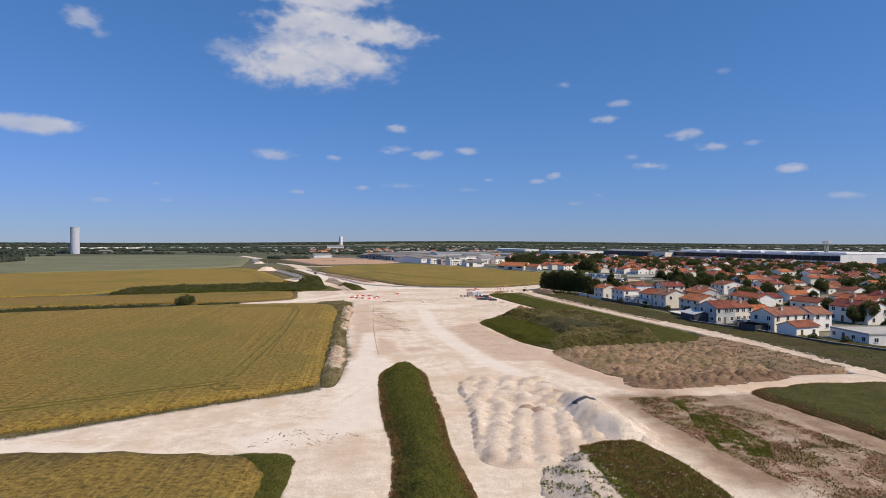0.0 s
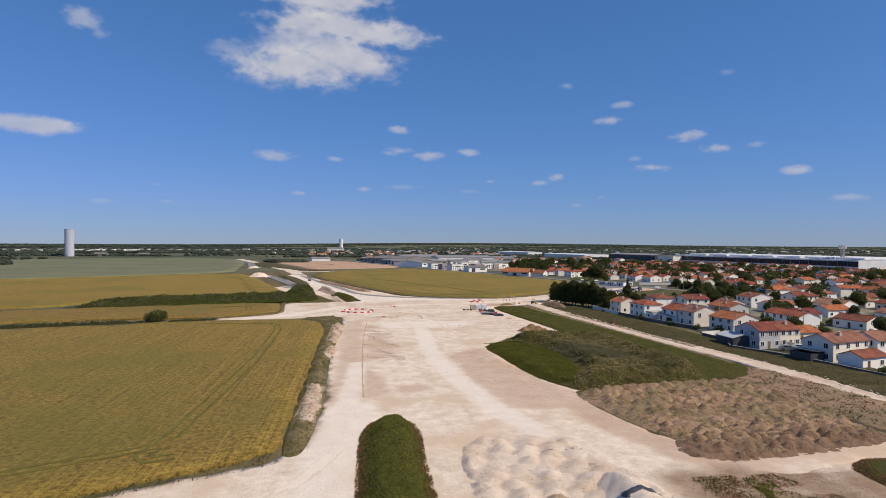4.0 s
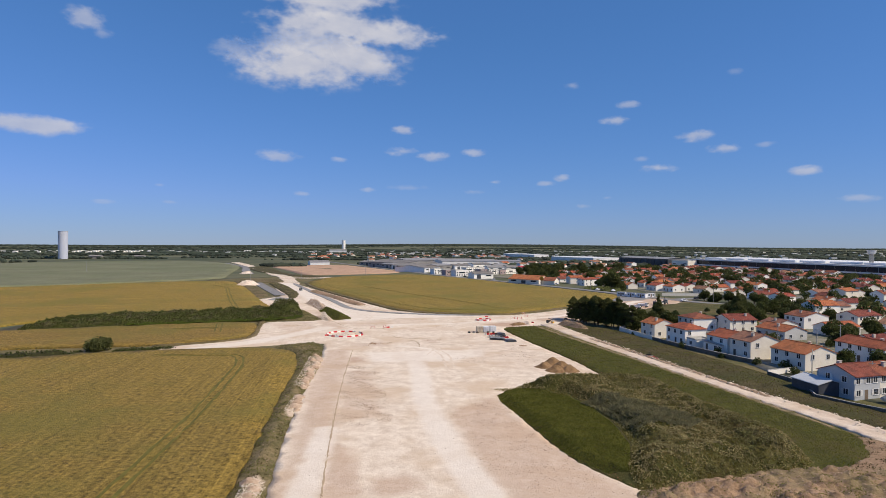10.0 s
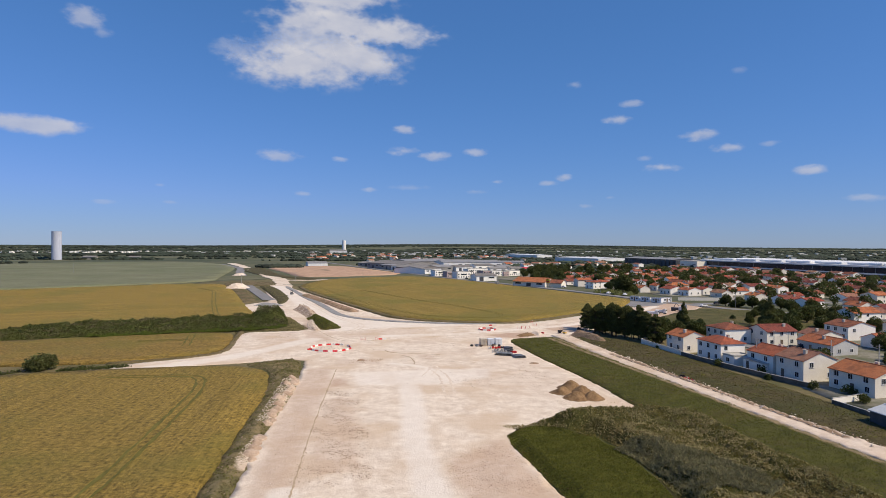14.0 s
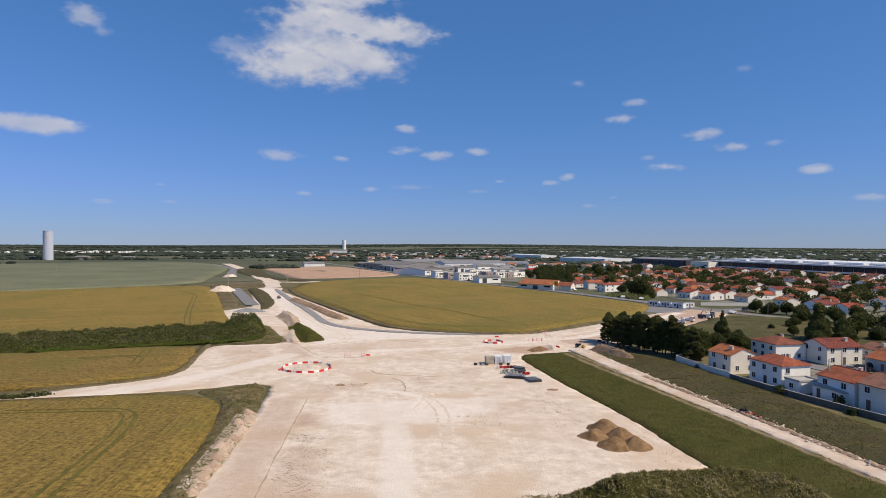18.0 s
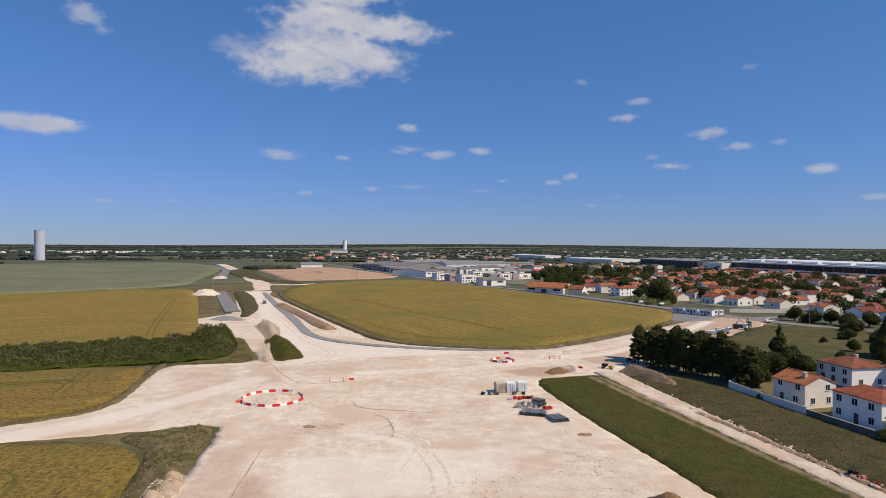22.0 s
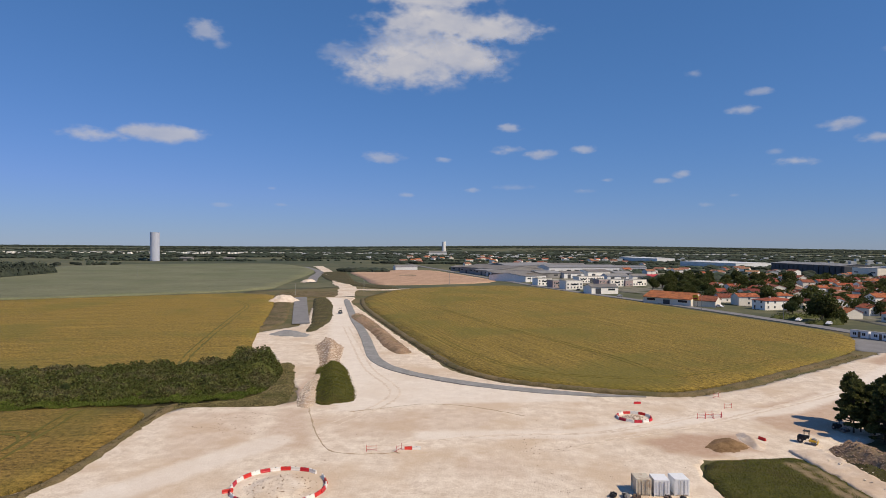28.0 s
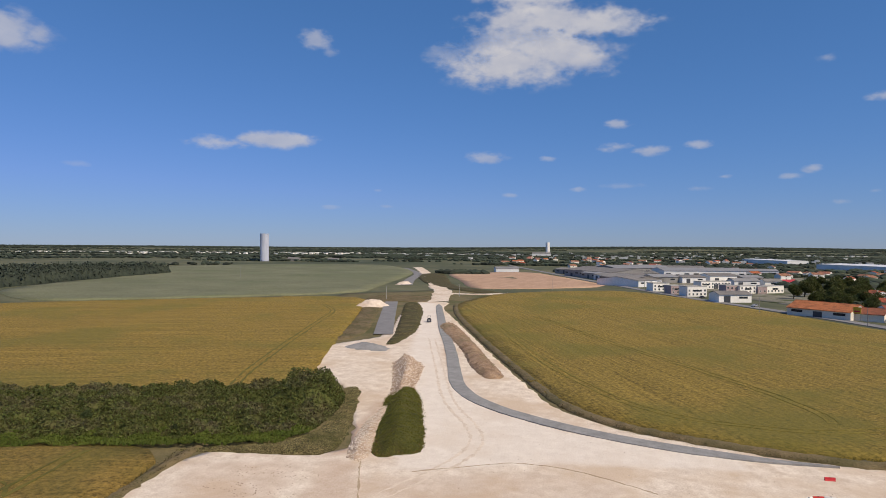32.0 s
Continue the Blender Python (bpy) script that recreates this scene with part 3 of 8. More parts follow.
heap("road_verge", [(-44, 243), (-54, 249), (-40, 258), (-37, 247), (-32, 222), (-29, 186), (-25, 158), (-21, 135), (-18, 106), (-21, 104), (-24, 122), (-28, 150), (-33, 184), (-39, 224)], 0.6, 2.0, VERGE, "rough verge of grass, weeds and white rubble", "verge", 0.6, 0.3, 2.4, 24, fields={"rubble": lambda x, y: along([[(-34.8, 232), (-31.4, 212), (-30.2, 198)], [(-28.6, 187), (-27.8, 175)], [(-24.2, 143), (-22, 128), (-21, 120)]], x, y, 2.4)})
heap("rubble_heap", [(1.5, 108), (5.5, 113), (12, 114.5), (18, 112), (20.5, 105), (25, 97), (28.5, 80), (27, 72), (14, 67.5), (3.6, 67.5), (3.8, 86)], 1.0, 1.3, GRAVEL, "tipped rows of white limestone rubble", "rubble", 0.36, 0.07, 0.9, 25, loads=(3.1, 2.5))
heap("rubble_mound", [(16.5, 99), (20.5, 100), (24.5, 96), (28, 82), (27.5, 73), (20, 73), (16, 84)], 2.3, 5.0, STONES, "broad mound of grey-white crushed limestone", "rubble", 0.5, 0.1, 1.6, 35)
for k, (x, y) in enumerate(((5.4, 109.4), (7.9, 108.6), (12.0, 108.6), (14.2, 106.6), (17.2, 107.2), (18.9, 101.6), (12.6, 91), (14.0, 89.4))):
    heap("soil_mound", [(x + (1.8 if k < 6 else 2.1) * math.cos(a * 0.7854), y + (1.3 if k < 6 else 2.6) * math.sin(a * 0.7854)) for a in range(8)], 0.75, 1.6, CLODS, "small tipped mound of brown soil on the rubble", "soil", 0.35, 0.2, 1.1, 211 + k)
heap("overgrown_heap", [(12.2, 70), (16, 75.5), (24.8, 76.6), (28, 70), (29.5, 55), (28, 40), (10, 42), (9.6, 58), (10.4, 66)], 1.6, 5.0, GRAVEL, "rubble heap overgrown with dark red-green weeds", "heap", 0.8, 0.3, 3.0, 26)
heap("clay_heap", [(24.5, 141), (32, 145), (44, 149), (56, 152), (62, 147), (66, 132), (65, 116), (50, 107), (39, 103), (30, 118), (25, 134)], 1.15, 3, CLAY, "rough heaps of dug brown clay with tufts of grass", "heap", 0.4, 0.16, 1.6, 27, loads=(2.1, 1.9))
heap("soil_bank", [(31, 105.5), (40, 103), (52, 106.5), (65, 111.5), (66, 117), (57, 119), (45, 116.5), (34, 115)], 1.5, 3.0, DARKSOIL, "dark brown topsoil bank with a crumbly face", "soil", 0.4, 0.2, 1.3, 36, loads=(1.9, 2.4))
heap("dry_ground", [(56, 150.5), (63, 155), (69, 167), (74, 158), (79, 135), (82, 119), (66, 115), (63, 128), (61, 146)], 0.3, 1.5, CLAY, "bare brown earth by the track", "earth", 1.5, 0.1, 4.0, 28)
heap("meadow", [(49.4, 103), (66, 108.6), (82, 110), (95, 70), (100, 30), (61, 28), (56, 78), (53, 89)], 0.7, 2, LUSH, "green meadow with a weedy rim", "meadow", 2.5, 0.12, 6.0, 29)
heap("grass_island", [(-60, 348), (-61, 358), (-56, 359), (-43, 331), (-39, 319), (-46, 314), (-53, 328)], 2.2, 5, LUSH, "small grassy mound standing on the chalk", "mound", 0.8, 0.25, 3.0, 30)
heap("spoil_ridge", [(-57.5, 344), (-66, 366), (-76, 386), (-72, 391), (-65, 385), (-58, 362), (-53, 343)], 2.5, 4.4, SPOIL, "ridge of loose pinkish and white spoil", "spoil", 0.6, 0.4, 2.5, 31)
heap("dry_verge", [(-78, 306), (-66, 309), (-51.5, 313), (-57, 329), (-69, 356), (-73, 354), (-65, 340), (-60, 321), (-66, 314)], 0.4, 2, DRYGRASS, "patch of long dry grass beside the hedge", "grass", 1.5, 0.15, 4.0, 32)
heap("track_verge", [(41.5, 304), (48.3, 268), (56.2, 234), (66.2, 193), (76.2, 158), (81.2, 122), (87, 104), (98, 75), (130, 90), (112, 140), (92, 172), (82, 190), (80, 212), (70, 262), (62, 296)], 0.5, 3, DRYGRASS, "unmown grass and scrub verge along the garden walls", "verge", 2.0, 0.2, 6.0, 33)


def strip_outline(line, width):
    pts = curve(line, 4.0)
    left, right = [], []
    for k, (x, y) in enumerate(pts):
        a, b = pts[max(k - 1, 0)], pts[min(k + 1, len(pts) - 1)]
        dx, dy = b[0] - a[0], b[1] - a[1]
        q = math.hypot(dx, dy) or 1
        left.append((x - dy / q * width / 2, y + dx / q * width / 2))
        right.append((x + dy / q * width / 2, y - dx / q * width / 2))
    return left + right[::-1]


HAUL = [(40, 304), (47, 268), (55, 234), (65, 193), (75, 158), (80, 122), (86, 104), (98, 70)]
TRENCH = [(48.2, 266), (52, 252), (56.5, 234), (61.5, 213), (67, 190)]


def haul_height(x, y, d):
    # two ruts, a rubble windrow on the garden side and a backfilled trench
    ridge = 0.30 * along([[(p + 2.0, q + 0.4) for p, q in HAUL]], x, y, 0.9) - 0.22 * along([TRENCH], x, y, 0.6)
    return 0.1 + 0.26 * smooth(160, 178, y) + 0.22 * smooth(0, 0.9, d) + 0.11 * wobble(x, y, 3, 5) + 0.10 * wobble(x, y, 1.3, 6) + ridge * smooth(0, 0.6, d)


haul = tagged(land("haul_track", strip_outline(HAUL, 5.4), 0.55, haul_height, CHALK, edge=0.7, jitter=0.16, seed=61, fields={"soil": lambda x, y: 0.35 + 0 * x, "earth": lambda x, y: 1.2 * along([TRENCH], x, y, 1.3)}), "rutted white haul track of crushed chalk", "track", kind="structure")
tagged(land("haul_track", strip_outline([(38, 100), (60, 110.5), (84, 114)], 7.0), 1.2, lambda x, y, d: 0.1 + 0.12 * smooth(0, 2.0, d) + 0.03 * wobble(x, y, 3, 5), CHALK, edge=1.2, jitter=0.3, seed=62, fields={"soil": lambda x, y: 0.4 + 0 * x}), "short chalk track between the heaps", "track", kind="structure")
tagged(ribbon("cycle_path", [(-121, 544), (-89, 463), (-66, 408), (-56, 382), (-48, 363), (-39, 351.5), (-27, 343.6), (-14, 338.2), (0, 335.2), (12, 334.6), (20, 335.4)], 3.4, 0.34, PATH_GREY, 0.05, 0.4, taper=6), "narrow new grey asphalt path curving round the wheat", "path", kind="structure")
tagged(ribbon("new_road", [(-151, 548), (-125, 488), (-100, 431)], 7.0, 0.36, ASPHALT, 0.05, 0.4), "short finished stretch of grey asphalt road", "road", kind="structure")
tagged(ribbon("town_road", [(-300, 1330), (-150, 990), (-54, 779), (7, 652), (60, 562), (99, 486), (116, 448), (132, 415), (155, 385), (200, 350)], 7.0, 0.25, ASPHALT, 0.1, 0.4), "grey asphalt road at the edge of town", "road", kind="structure")

# stalky brown margins of the fields
for k, (line, w) in enumerate((([(-111, 545), (-94.5, 500), (-61, 429), (-33, 374), (-22.5, 355.5), (-9, 344.6), (15, 338.8), (32, 341.6), (60, 370), (89, 402)], 3.4), ([(-74, 310), (-70, 290), (-65.5, 271), (-68, 262), (-76, 255.5), (-89, 248.5)], 2.2))):
    tagged(land("field_margin", strip_outline(line, w), 0.8, lambda x, y, d: 0.15 + 0.45 * smooth(0, 1.2, d) + 0.1 * wobble(x, y, 2.5, 5), MARGIN, edge=0.9, jitter=0.15, seed=63 + k), "brown stalky margin of the wheat field", "verge", kind="structure")


# ---- plants ----
LEAF = leafy(material("leaves", (0.048, 0.060, 0.015), (0.125, 0.135, 0.038), scale=0.4, fine=2.0, rough=0.7, island=0.42, third=(0.11, 0.105, 0.05), third_scale=0.2, third_amount=0.35))
LEAF_DARK = leafy(material("pine_needles", (0.066, 0.076, 0.024), (0.185, 0.19, 0.064), scale=0.5, fine=3.0, rough=0.75, island=0.3), 0.5)
LEAF_SCRUB = leafy(material("scrub_leaves", (0.062, 0.074, 0.018), (0.185, 0.190, 0.052), scale=0.35, fine=2.0, rough=0.7, island=0.45, third=(0.19, 0.155, 0.085), third_scale=0.13, third_amount=0.65))
LEAF_PALE = leafy(material("pale_leaves", (0.045, 0.062, 0.022), (0.10, 0.125, 0.045), scale=0.5, fine=3.0, rough=0.7, island=0.3))
# far leaves carry a slight blue of distance haze in their base colour
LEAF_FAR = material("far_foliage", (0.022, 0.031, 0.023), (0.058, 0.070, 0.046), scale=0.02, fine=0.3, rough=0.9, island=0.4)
BARK = material("bark", (0.06, 0.045, 0.03), (0.14, 0.11, 0.08), scale=2, fine=12, bump=0.02)
BLADE = leafy(material("grass_blades", (0.088, 0.080, 0.016), (0.185, 0.157, 0.038), scale=0.3, fine=1.0, island=0.16, third=(0.21, 0.15, 0.062), third_scale=0.08, third_amount=0.6))
BLADE_DRY = leafy(material("dry_blades", (0.063, 0.052, 0.019), (0.136, 0.106, 0.044), scale=0.2, fine=2.0, island=0.11, third=(0.085, 0.082, 0.024), third_scale=0.1, third_amount=0.7))
BLADE_RED = leafy(material("dock_weeds", (0.19, 0.085, 0.045), (0.36, 0.18, 0.09), scale=0.4, fine=2.0, island=0.12, third=(0.105, 0.10, 0.028), third_scale=0.3, third_amount=0.8))
BLADE_GREY = leafy(material("thistle_weeds", (0.135, 0.128, 0.062), (0.28, 0.255, 0.135), scale=0.4, fine=2.0, island=0.15))
BLADE_GREEN = leafy(material("fresh_blades", (0.104, 0.112, 0.018), (0.205, 0.200, 0.040), scale=0.3, fine=1.0, island=0.14))
BLADE_STRAW = leafy(material("straw_tufts", (0.22, 0.185, 0.08), (0.47, 0.39, 0.19), scale=0.4, fine=1.5, island=0.16, third=(0.13, 0.14, 0.04), third_scale=0.09, third_amount=0.7))


def mesh_of(name, co, faces, mat, flat=True):
    me = bpy.data.meshes.new(name)
    me.from_pydata(co, [], faces)
    me.materials.append(mat)
    if not flat:
        me.polygons.foreach_set("use_smooth", [True] * len(me.polygons))
    return me


def leaf_mesh(name, at, size, mat, seed=1, upright=0.0, tall=1.0, slim=1.0):
    """Many small folded leaves, one at each place."""
    rng = np.random.RandomState(seed)
    n = len(at)
    a = rng.normal(size=(n, 3))
    b = rng.normal(size=(n, 3))
    if upright:
        a[:, 2] *= upright * 0.4
        b[:, 2] *= upright
    a /= np.linalg.norm(a, axis=1)[:, None] + 1e-9
    b -= a * (a * b).sum(1)[:, None]
    b /= np.linalg.norm(b, axis=1)[:, None] + 1e-9
    c = np.cross(a, b)
    s = (size * rng.uniform(0.6, 1.4, n))[:, None]
    p0, p1 = at - b * s * 0.5 * tall, at + b * s * 0.5 * tall
    p2, p3 = at + (a * 0.4 + c * 0.15) * s * slim, at - (a * 0.4 - c * 0.15) * s * slim
    co = np.stack([p0, p2, p1, p3], 1).reshape(-1, 3)
    k = (np.arange(n) * 4)[:, None]
    faces = np.concatenate([k + [0, 1, 2], k + [0, 2, 3]], 1).reshape(-1, 3)
    return mesh_of(name, co.tolist(), faces.tolist(), mat)


def ball_points(rng, blobs, per):
    """Places near the surface of a set of balls, denser above."""
    out = []
    for (x, y, z, r, squash) in blobs:
        n = max(8, int(per * r * r))
        v = rng.normal(size=(n, 3))
        v /= np.linalg.norm(v, axis=1)[:, None]
        v *= (r * rng.uniform(0.55, 1.08, n) ** 0.6)[:, None]
        v[:, 2] *= squash
        out.append(v + [x, y, z])
    return np.concatenate(out)


def tapered(bm, a, b, ra, rb, sides=6):
    """A tapered limb from a to b."""
    a, b = Vector(a), Vector(b)
    q = (b - a).to_track_quat("Z", "Y")
    r0 = [bm.verts.new(a + q @ Vector((ra * math.cos(t), ra * math.sin(t), 0))) for t in (2 * math.pi * k / sides for k in range(sides))]
    r1 = [bm.verts.new(b + q @ Vector((rb * math.cos(t), rb * math.sin(t), 0))) for t in (2 * math.pi * k / sides for k in range(sides))]
    for k in range(sides):
        bm.faces.new([r0[k], r0[(k + 1) % sides], r1[(k + 1) % sides], r1[k]])
    bm.faces.new(r1)


def tree_kind(name, tall, wide, mat, label, seed, shape="round", leaf=0.45, per=120, bare=0.28):
    """A tree: trunk with limbs, and a crown of many leaves with gaps."""
    rng = np.random.RandomState(seed)
    ob = thing(name, pose(0, -3000, -60), label, "tree", "trees")
    bm = bmesh.new()
    top = tall * (0.95 if shape == "spire" else 0.7)
    girth = 0.017 if shape == "loose" else 0.033
    tapered(bm, (0, 0, -0.3), (0, 0, tall * bare), girth * tall, girth * 0.78 * tall, 8)
    tapered(bm, (0, 0, tall * bare), (rng.normal() * 0.2, rng.normal() * 0.2, top), girth * 0.78 * tall, 0.006 * tall)
    blobs = []
    if shape == "round":
        for k in range(11):
            a, u = rng.uniform(0, 6.28), rng.uniform(0.15, 1)
            r = wide * rng.uniform(0.17, 0.27)
            x, y = math.cos(a) * wide * 0.34 * u, math.sin(a) * wide * 0.34 * u
            z = tall * (bare + 0.1) + (tall * (0.86 - bare) - r) * (1 - 0.55 * u * u) * rng.uniform(0.55, 1)
            blobs.append((x, y, z, r, 0.85))
            tapered(bm, (0, 0, tall * (bare + rng.uniform(-0.05, 0.15))), (x * 0.8, y * 0.8, z - r * 0.3), 0.013 * tall, 0.004 * tall, 5)
        blobs.append((0, 0, tall - wide * 0.27, wide * 0.27, 0.9))
    elif shape == "spire":
        for k in range(16):
            u = k / 15
            r = wide * (0.5 * (1 - u) ** 0.8 + 0.06) * rng.uniform(0.55, 0.8)
            for _ in range(3 if u < 0.7 else 1):
                a = rng.uniform(0, 6.28)
                o = wide * 0.26 * (1 - u)
                blobs.append((math.cos(a) * o, math.sin(a) * o, tall * (bare * 0.6 + (0.97 - bare * 0.6) * u), r, 0.6))
            tapered(bm, (0, 0, tall * (bare + (0.9 - bare) * u)), (math.cos(a) * o * 1.4, math.sin(a) * o * 1.4, tall * (bare + (0.9 - bare) * u) + 0.2), 0.01 * tall, 0.003 * tall, 5)
    else:
        for k in range(58):
            u = rng.uniform(0, 1) ** 0.8
            a = rng.uniform(0, 6.28)
            w = wide * (0.46 - 0.26 * u) * rng.uniform(0.55, 1.15)
            r = wide * rng.uniform(0.08, 0.15)
            x, y, z = math.cos(a) * w * 0.85, math.sin(a) * w * 0.85, tall * (bare + (0.93 - bare) * u)
            blobs.append((x, y, z, r, 0.4))
            tapered(bm, (0, 0, z - 0.5), (x, y, z), 0.012 * tall, 0.004 * tall, 5)
        blobs.append((0, 0, tall * 0.93, wide * 0.14, 1.1))
    part("trunk", bm, BARK, ob)
    pts = ball_points(rng, blobs, per)
    crown = new("crown", leaf_mesh("crown", pts, leaf, mat, seed))
    crown.parent = ob
    return ob


OAKS = [tree_kind("broadleaf_tree", 7.5, 8.5, LEAF, "round green garden tree", 41, per=85, leaf=0.55, bare=0.06), tree_kind("broadleaf_tree", 6, 8.5, LEAF, "spreading green garden tree", 42, per=85, leaf=0.55, bare=0.05), tree_kind("broadleaf_tree", 5, 5.5, LEAF_PALE, "small pale green garden tree", 43, per=90, leaf=0.45, bare=0.14)]
PINES = [tree_kind("pine_tree", 11, 6.4, LEAF_DARK, "tall dark pine in a shelter belt", 44, "loose", per=360, leaf=0.36, bare=0.13), tree_kind("pine_tree", 10, 6, LEAF_DARK, "dark pine with an uneven crown", 45, "loose", per=360, leaf=0.36, bare=0.10), tree_kind("conifer_tree", 12, 6.5, LEAF_DARK, "tall pointed dark green conifer", 46, "spire", per=240, leaf=0.5, bare=0.1)]
BUSHES = [tree_kind("shrub", 2.4, 3.4, LEAF, "low green garden shrub", 47, per=60, leaf=0.4, bare=0.05)]


def plant(kind, x, y, s=1.0, turn=None, z=0.0, label="", group=""):
    rng = random.Random(int(x * 13 + y * 7))
    m = pose(x, y, z, 0, 0, rng.uniform(0, 360) if turn is None else turn)
    ob = copy_thing(kind, m)
    ob.scale = (s * rng.uniform(0.9, 1.1), s * rng.uniform(0.9, 1.1), s)
    return tagged(ob, label, group=group)


# dark shelter belt beside the works
for k in range(27):
    t = k / 26
    rr = random.Random(k)
    plant(PINES[k % 2], 52.6 + 15.5 * t + rr.uniform(-1.5, 1.5), 316.5 - 25.5 * t + rr.uniform(-2, 2) + (4 if k % 3 == 0 else 0), 0.82 + 0.3 * rr.random() * (1 if 5 < k < 23 else 0.5), group="shelter belt")
for x, y, s, k in ((73, 297, 1.0, 0), (76, 302, 1.05, 1), (71, 290, 0.8, 1), (79, 298, 0.9, 0)):
    plant(OAKS[k], x, y, s, group="shelter belt")
plant(PINES[2], 84, 306, 1.03)
for x, y, s, k in ((69, 293, 0.85, 1), (74, 297, 1.05, 0), (81, 304, 1.0, 1), (85, 300, 0.9, 0), (97.2, 324, 0.85, 2), (122.6, 352.7, 0.5, 2), (122.3, 336.8, 0.55, 0), (136, 361, 0.7, 1), (107, 318, 0.75, 2), (92, 309, 0.7, 1), (118, 316, 0.8, 1), (126, 330, 1.0, 0), (131, 322, 1.05, 1)):
    plant(OAKS[k], x, y, s)
plant(PINES[2], 124, 325, 1.1)

# hedge, lone bush and woods
def thicket(name, pts, tall, label, seed, leaf=0.55, dens=2.2, mat=LEAF, end=None, category="hedge", slope=3.0):
    """A dense belt of scrub: dark inner growth covered in leaves."""
    def h(x, y, d):
        z = tall * smooth(-0.5, slope, d) * (0.72 + 0.30 * wobble(x, y, 10, seed) + 0.36 * wobble(x, y, 4.2, seed + 1) + 0.2 * wobble(x, y, 2.0, seed + 2))
        if end:
            z = z + end[2] * (1 - smooth(end[3] * 0.4, end[3], np.hypot(x - end[0], y - end[1]))) * smooth(0, 3, d)
        return z
    ob = thing(name, pose(0, 0, 0), label, category, kind="stuff")
    inner = land("inner_growth", soften(pts, 2), 1.3, lambda x, y, d: 0.86 * h(x, y, d) - 0.1, mat, edge=1.2, jitter=0.3, seed=seed)
    inner.parent = ob
    rng = np.random.RandomState(seed)
    xs, ys = np.array(pts).T
    area = (xs.max() - xs.min()) * (ys.max() - ys.min())
    n = int(area * dens)
    x, y = rng.uniform(xs.min(), xs.max(), n), rng.uniform(ys.min(), ys.max(), n)
    k = inside(soften(pts, 2), x, y)
    x, y = x[k], y[k]
    d = far_from(soften(pts, 2), x, y, True)
    z = h(x, y, d) * np.where(d < 2.0, rng.uniform(0.1, 1.1, len(x)), rng.uniform(0.9, 1.12, len(x)))
    side = d < 3.0
    xs2, ys2, ds = np.repeat(x[side], 2), np.repeat(y[side], 2), np.repeat(d[side], 2)
    zs2 = h(xs2, ys2, ds + 0.8) * rng.uniform(0.05, 1.0, len(xs2))
    x, y, z = np.concatenate([x, xs2]), np.concatenate([y, ys2]), np.concatenate([z, zs2])
    leaves = new("foliage", leaf_mesh("foliage", np.stack([x, y, z], 1), leaf, mat, seed))
    leaves.parent = ob
    return ob


thicket("hedge", [(-156, 279), (-140, 285), (-104, 298), (-80, 308.5), (-66, 315), (-61, 322), (-65, 340), (-71, 352), (-84, 352), (-110, 336.5), (-138, 324), (-158, 311)], 2.5, "broad overgrown hedge of mixed green scrub between wheat fields", 51, end=(-72, 341, 3.6, 10), dens=18, leaf=0.44, slope=5.0, mat=LEAF_SCRUB)
thicket("hedge", [(104.3, 477.4), (119.9, 481.1), (119.0, 485.0), (103.4, 481.3)], 2.6, "dense clipped dark green hedge beside the town road", 57, dens=14, leaf=0.4, mat=LEAF_DARK, slope=0.9)
lone = tree_kind("bush", 4.6, 9.0, LEAF_DARK, "lone round dark green bush at the field edge", 52, per=60, leaf=0.5, bare=0.03)
lone.matrix_basis = pose(-101, 241, 0)
tagged(lone, category="bush", group="field edge scrub")
thicket("hedge", [(-96, 237.5), (-97, 242), (-82, 246.5), (-80, 245)], 1.3, "low green scrub beside the field path", 53, dens=8, leaf=0.45, mat=LEAF)
thicket("hedge", [(-104, 240.5), (-130, 232), (-165, 216), (-210, 196), (-211, 191), (-165, 209), (-130, 225), (-104, 235)], 1.4, "low green scrub between two wheat fields", 54, dens=1.6, leaf=0.5, mat=LEAF)
for k in range(34):
    rr = random.Random(300 + k)
    t, o = rr.random(), rr.uniform(2, 18)
    plant(OAKS[2] if k % 3 else OAKS[1], -150 + 80 * t - 0.40 * o, 284 + 35 * t + 0.91 * o, rr.uniform(0.32, 0.58) * (1.0 if k % 3 else 0.7), label="scrub tree growing in the broad hedge", group="hedge trees")
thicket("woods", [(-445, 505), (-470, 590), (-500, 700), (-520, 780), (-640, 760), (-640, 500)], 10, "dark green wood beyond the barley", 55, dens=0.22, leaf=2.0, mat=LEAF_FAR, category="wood")


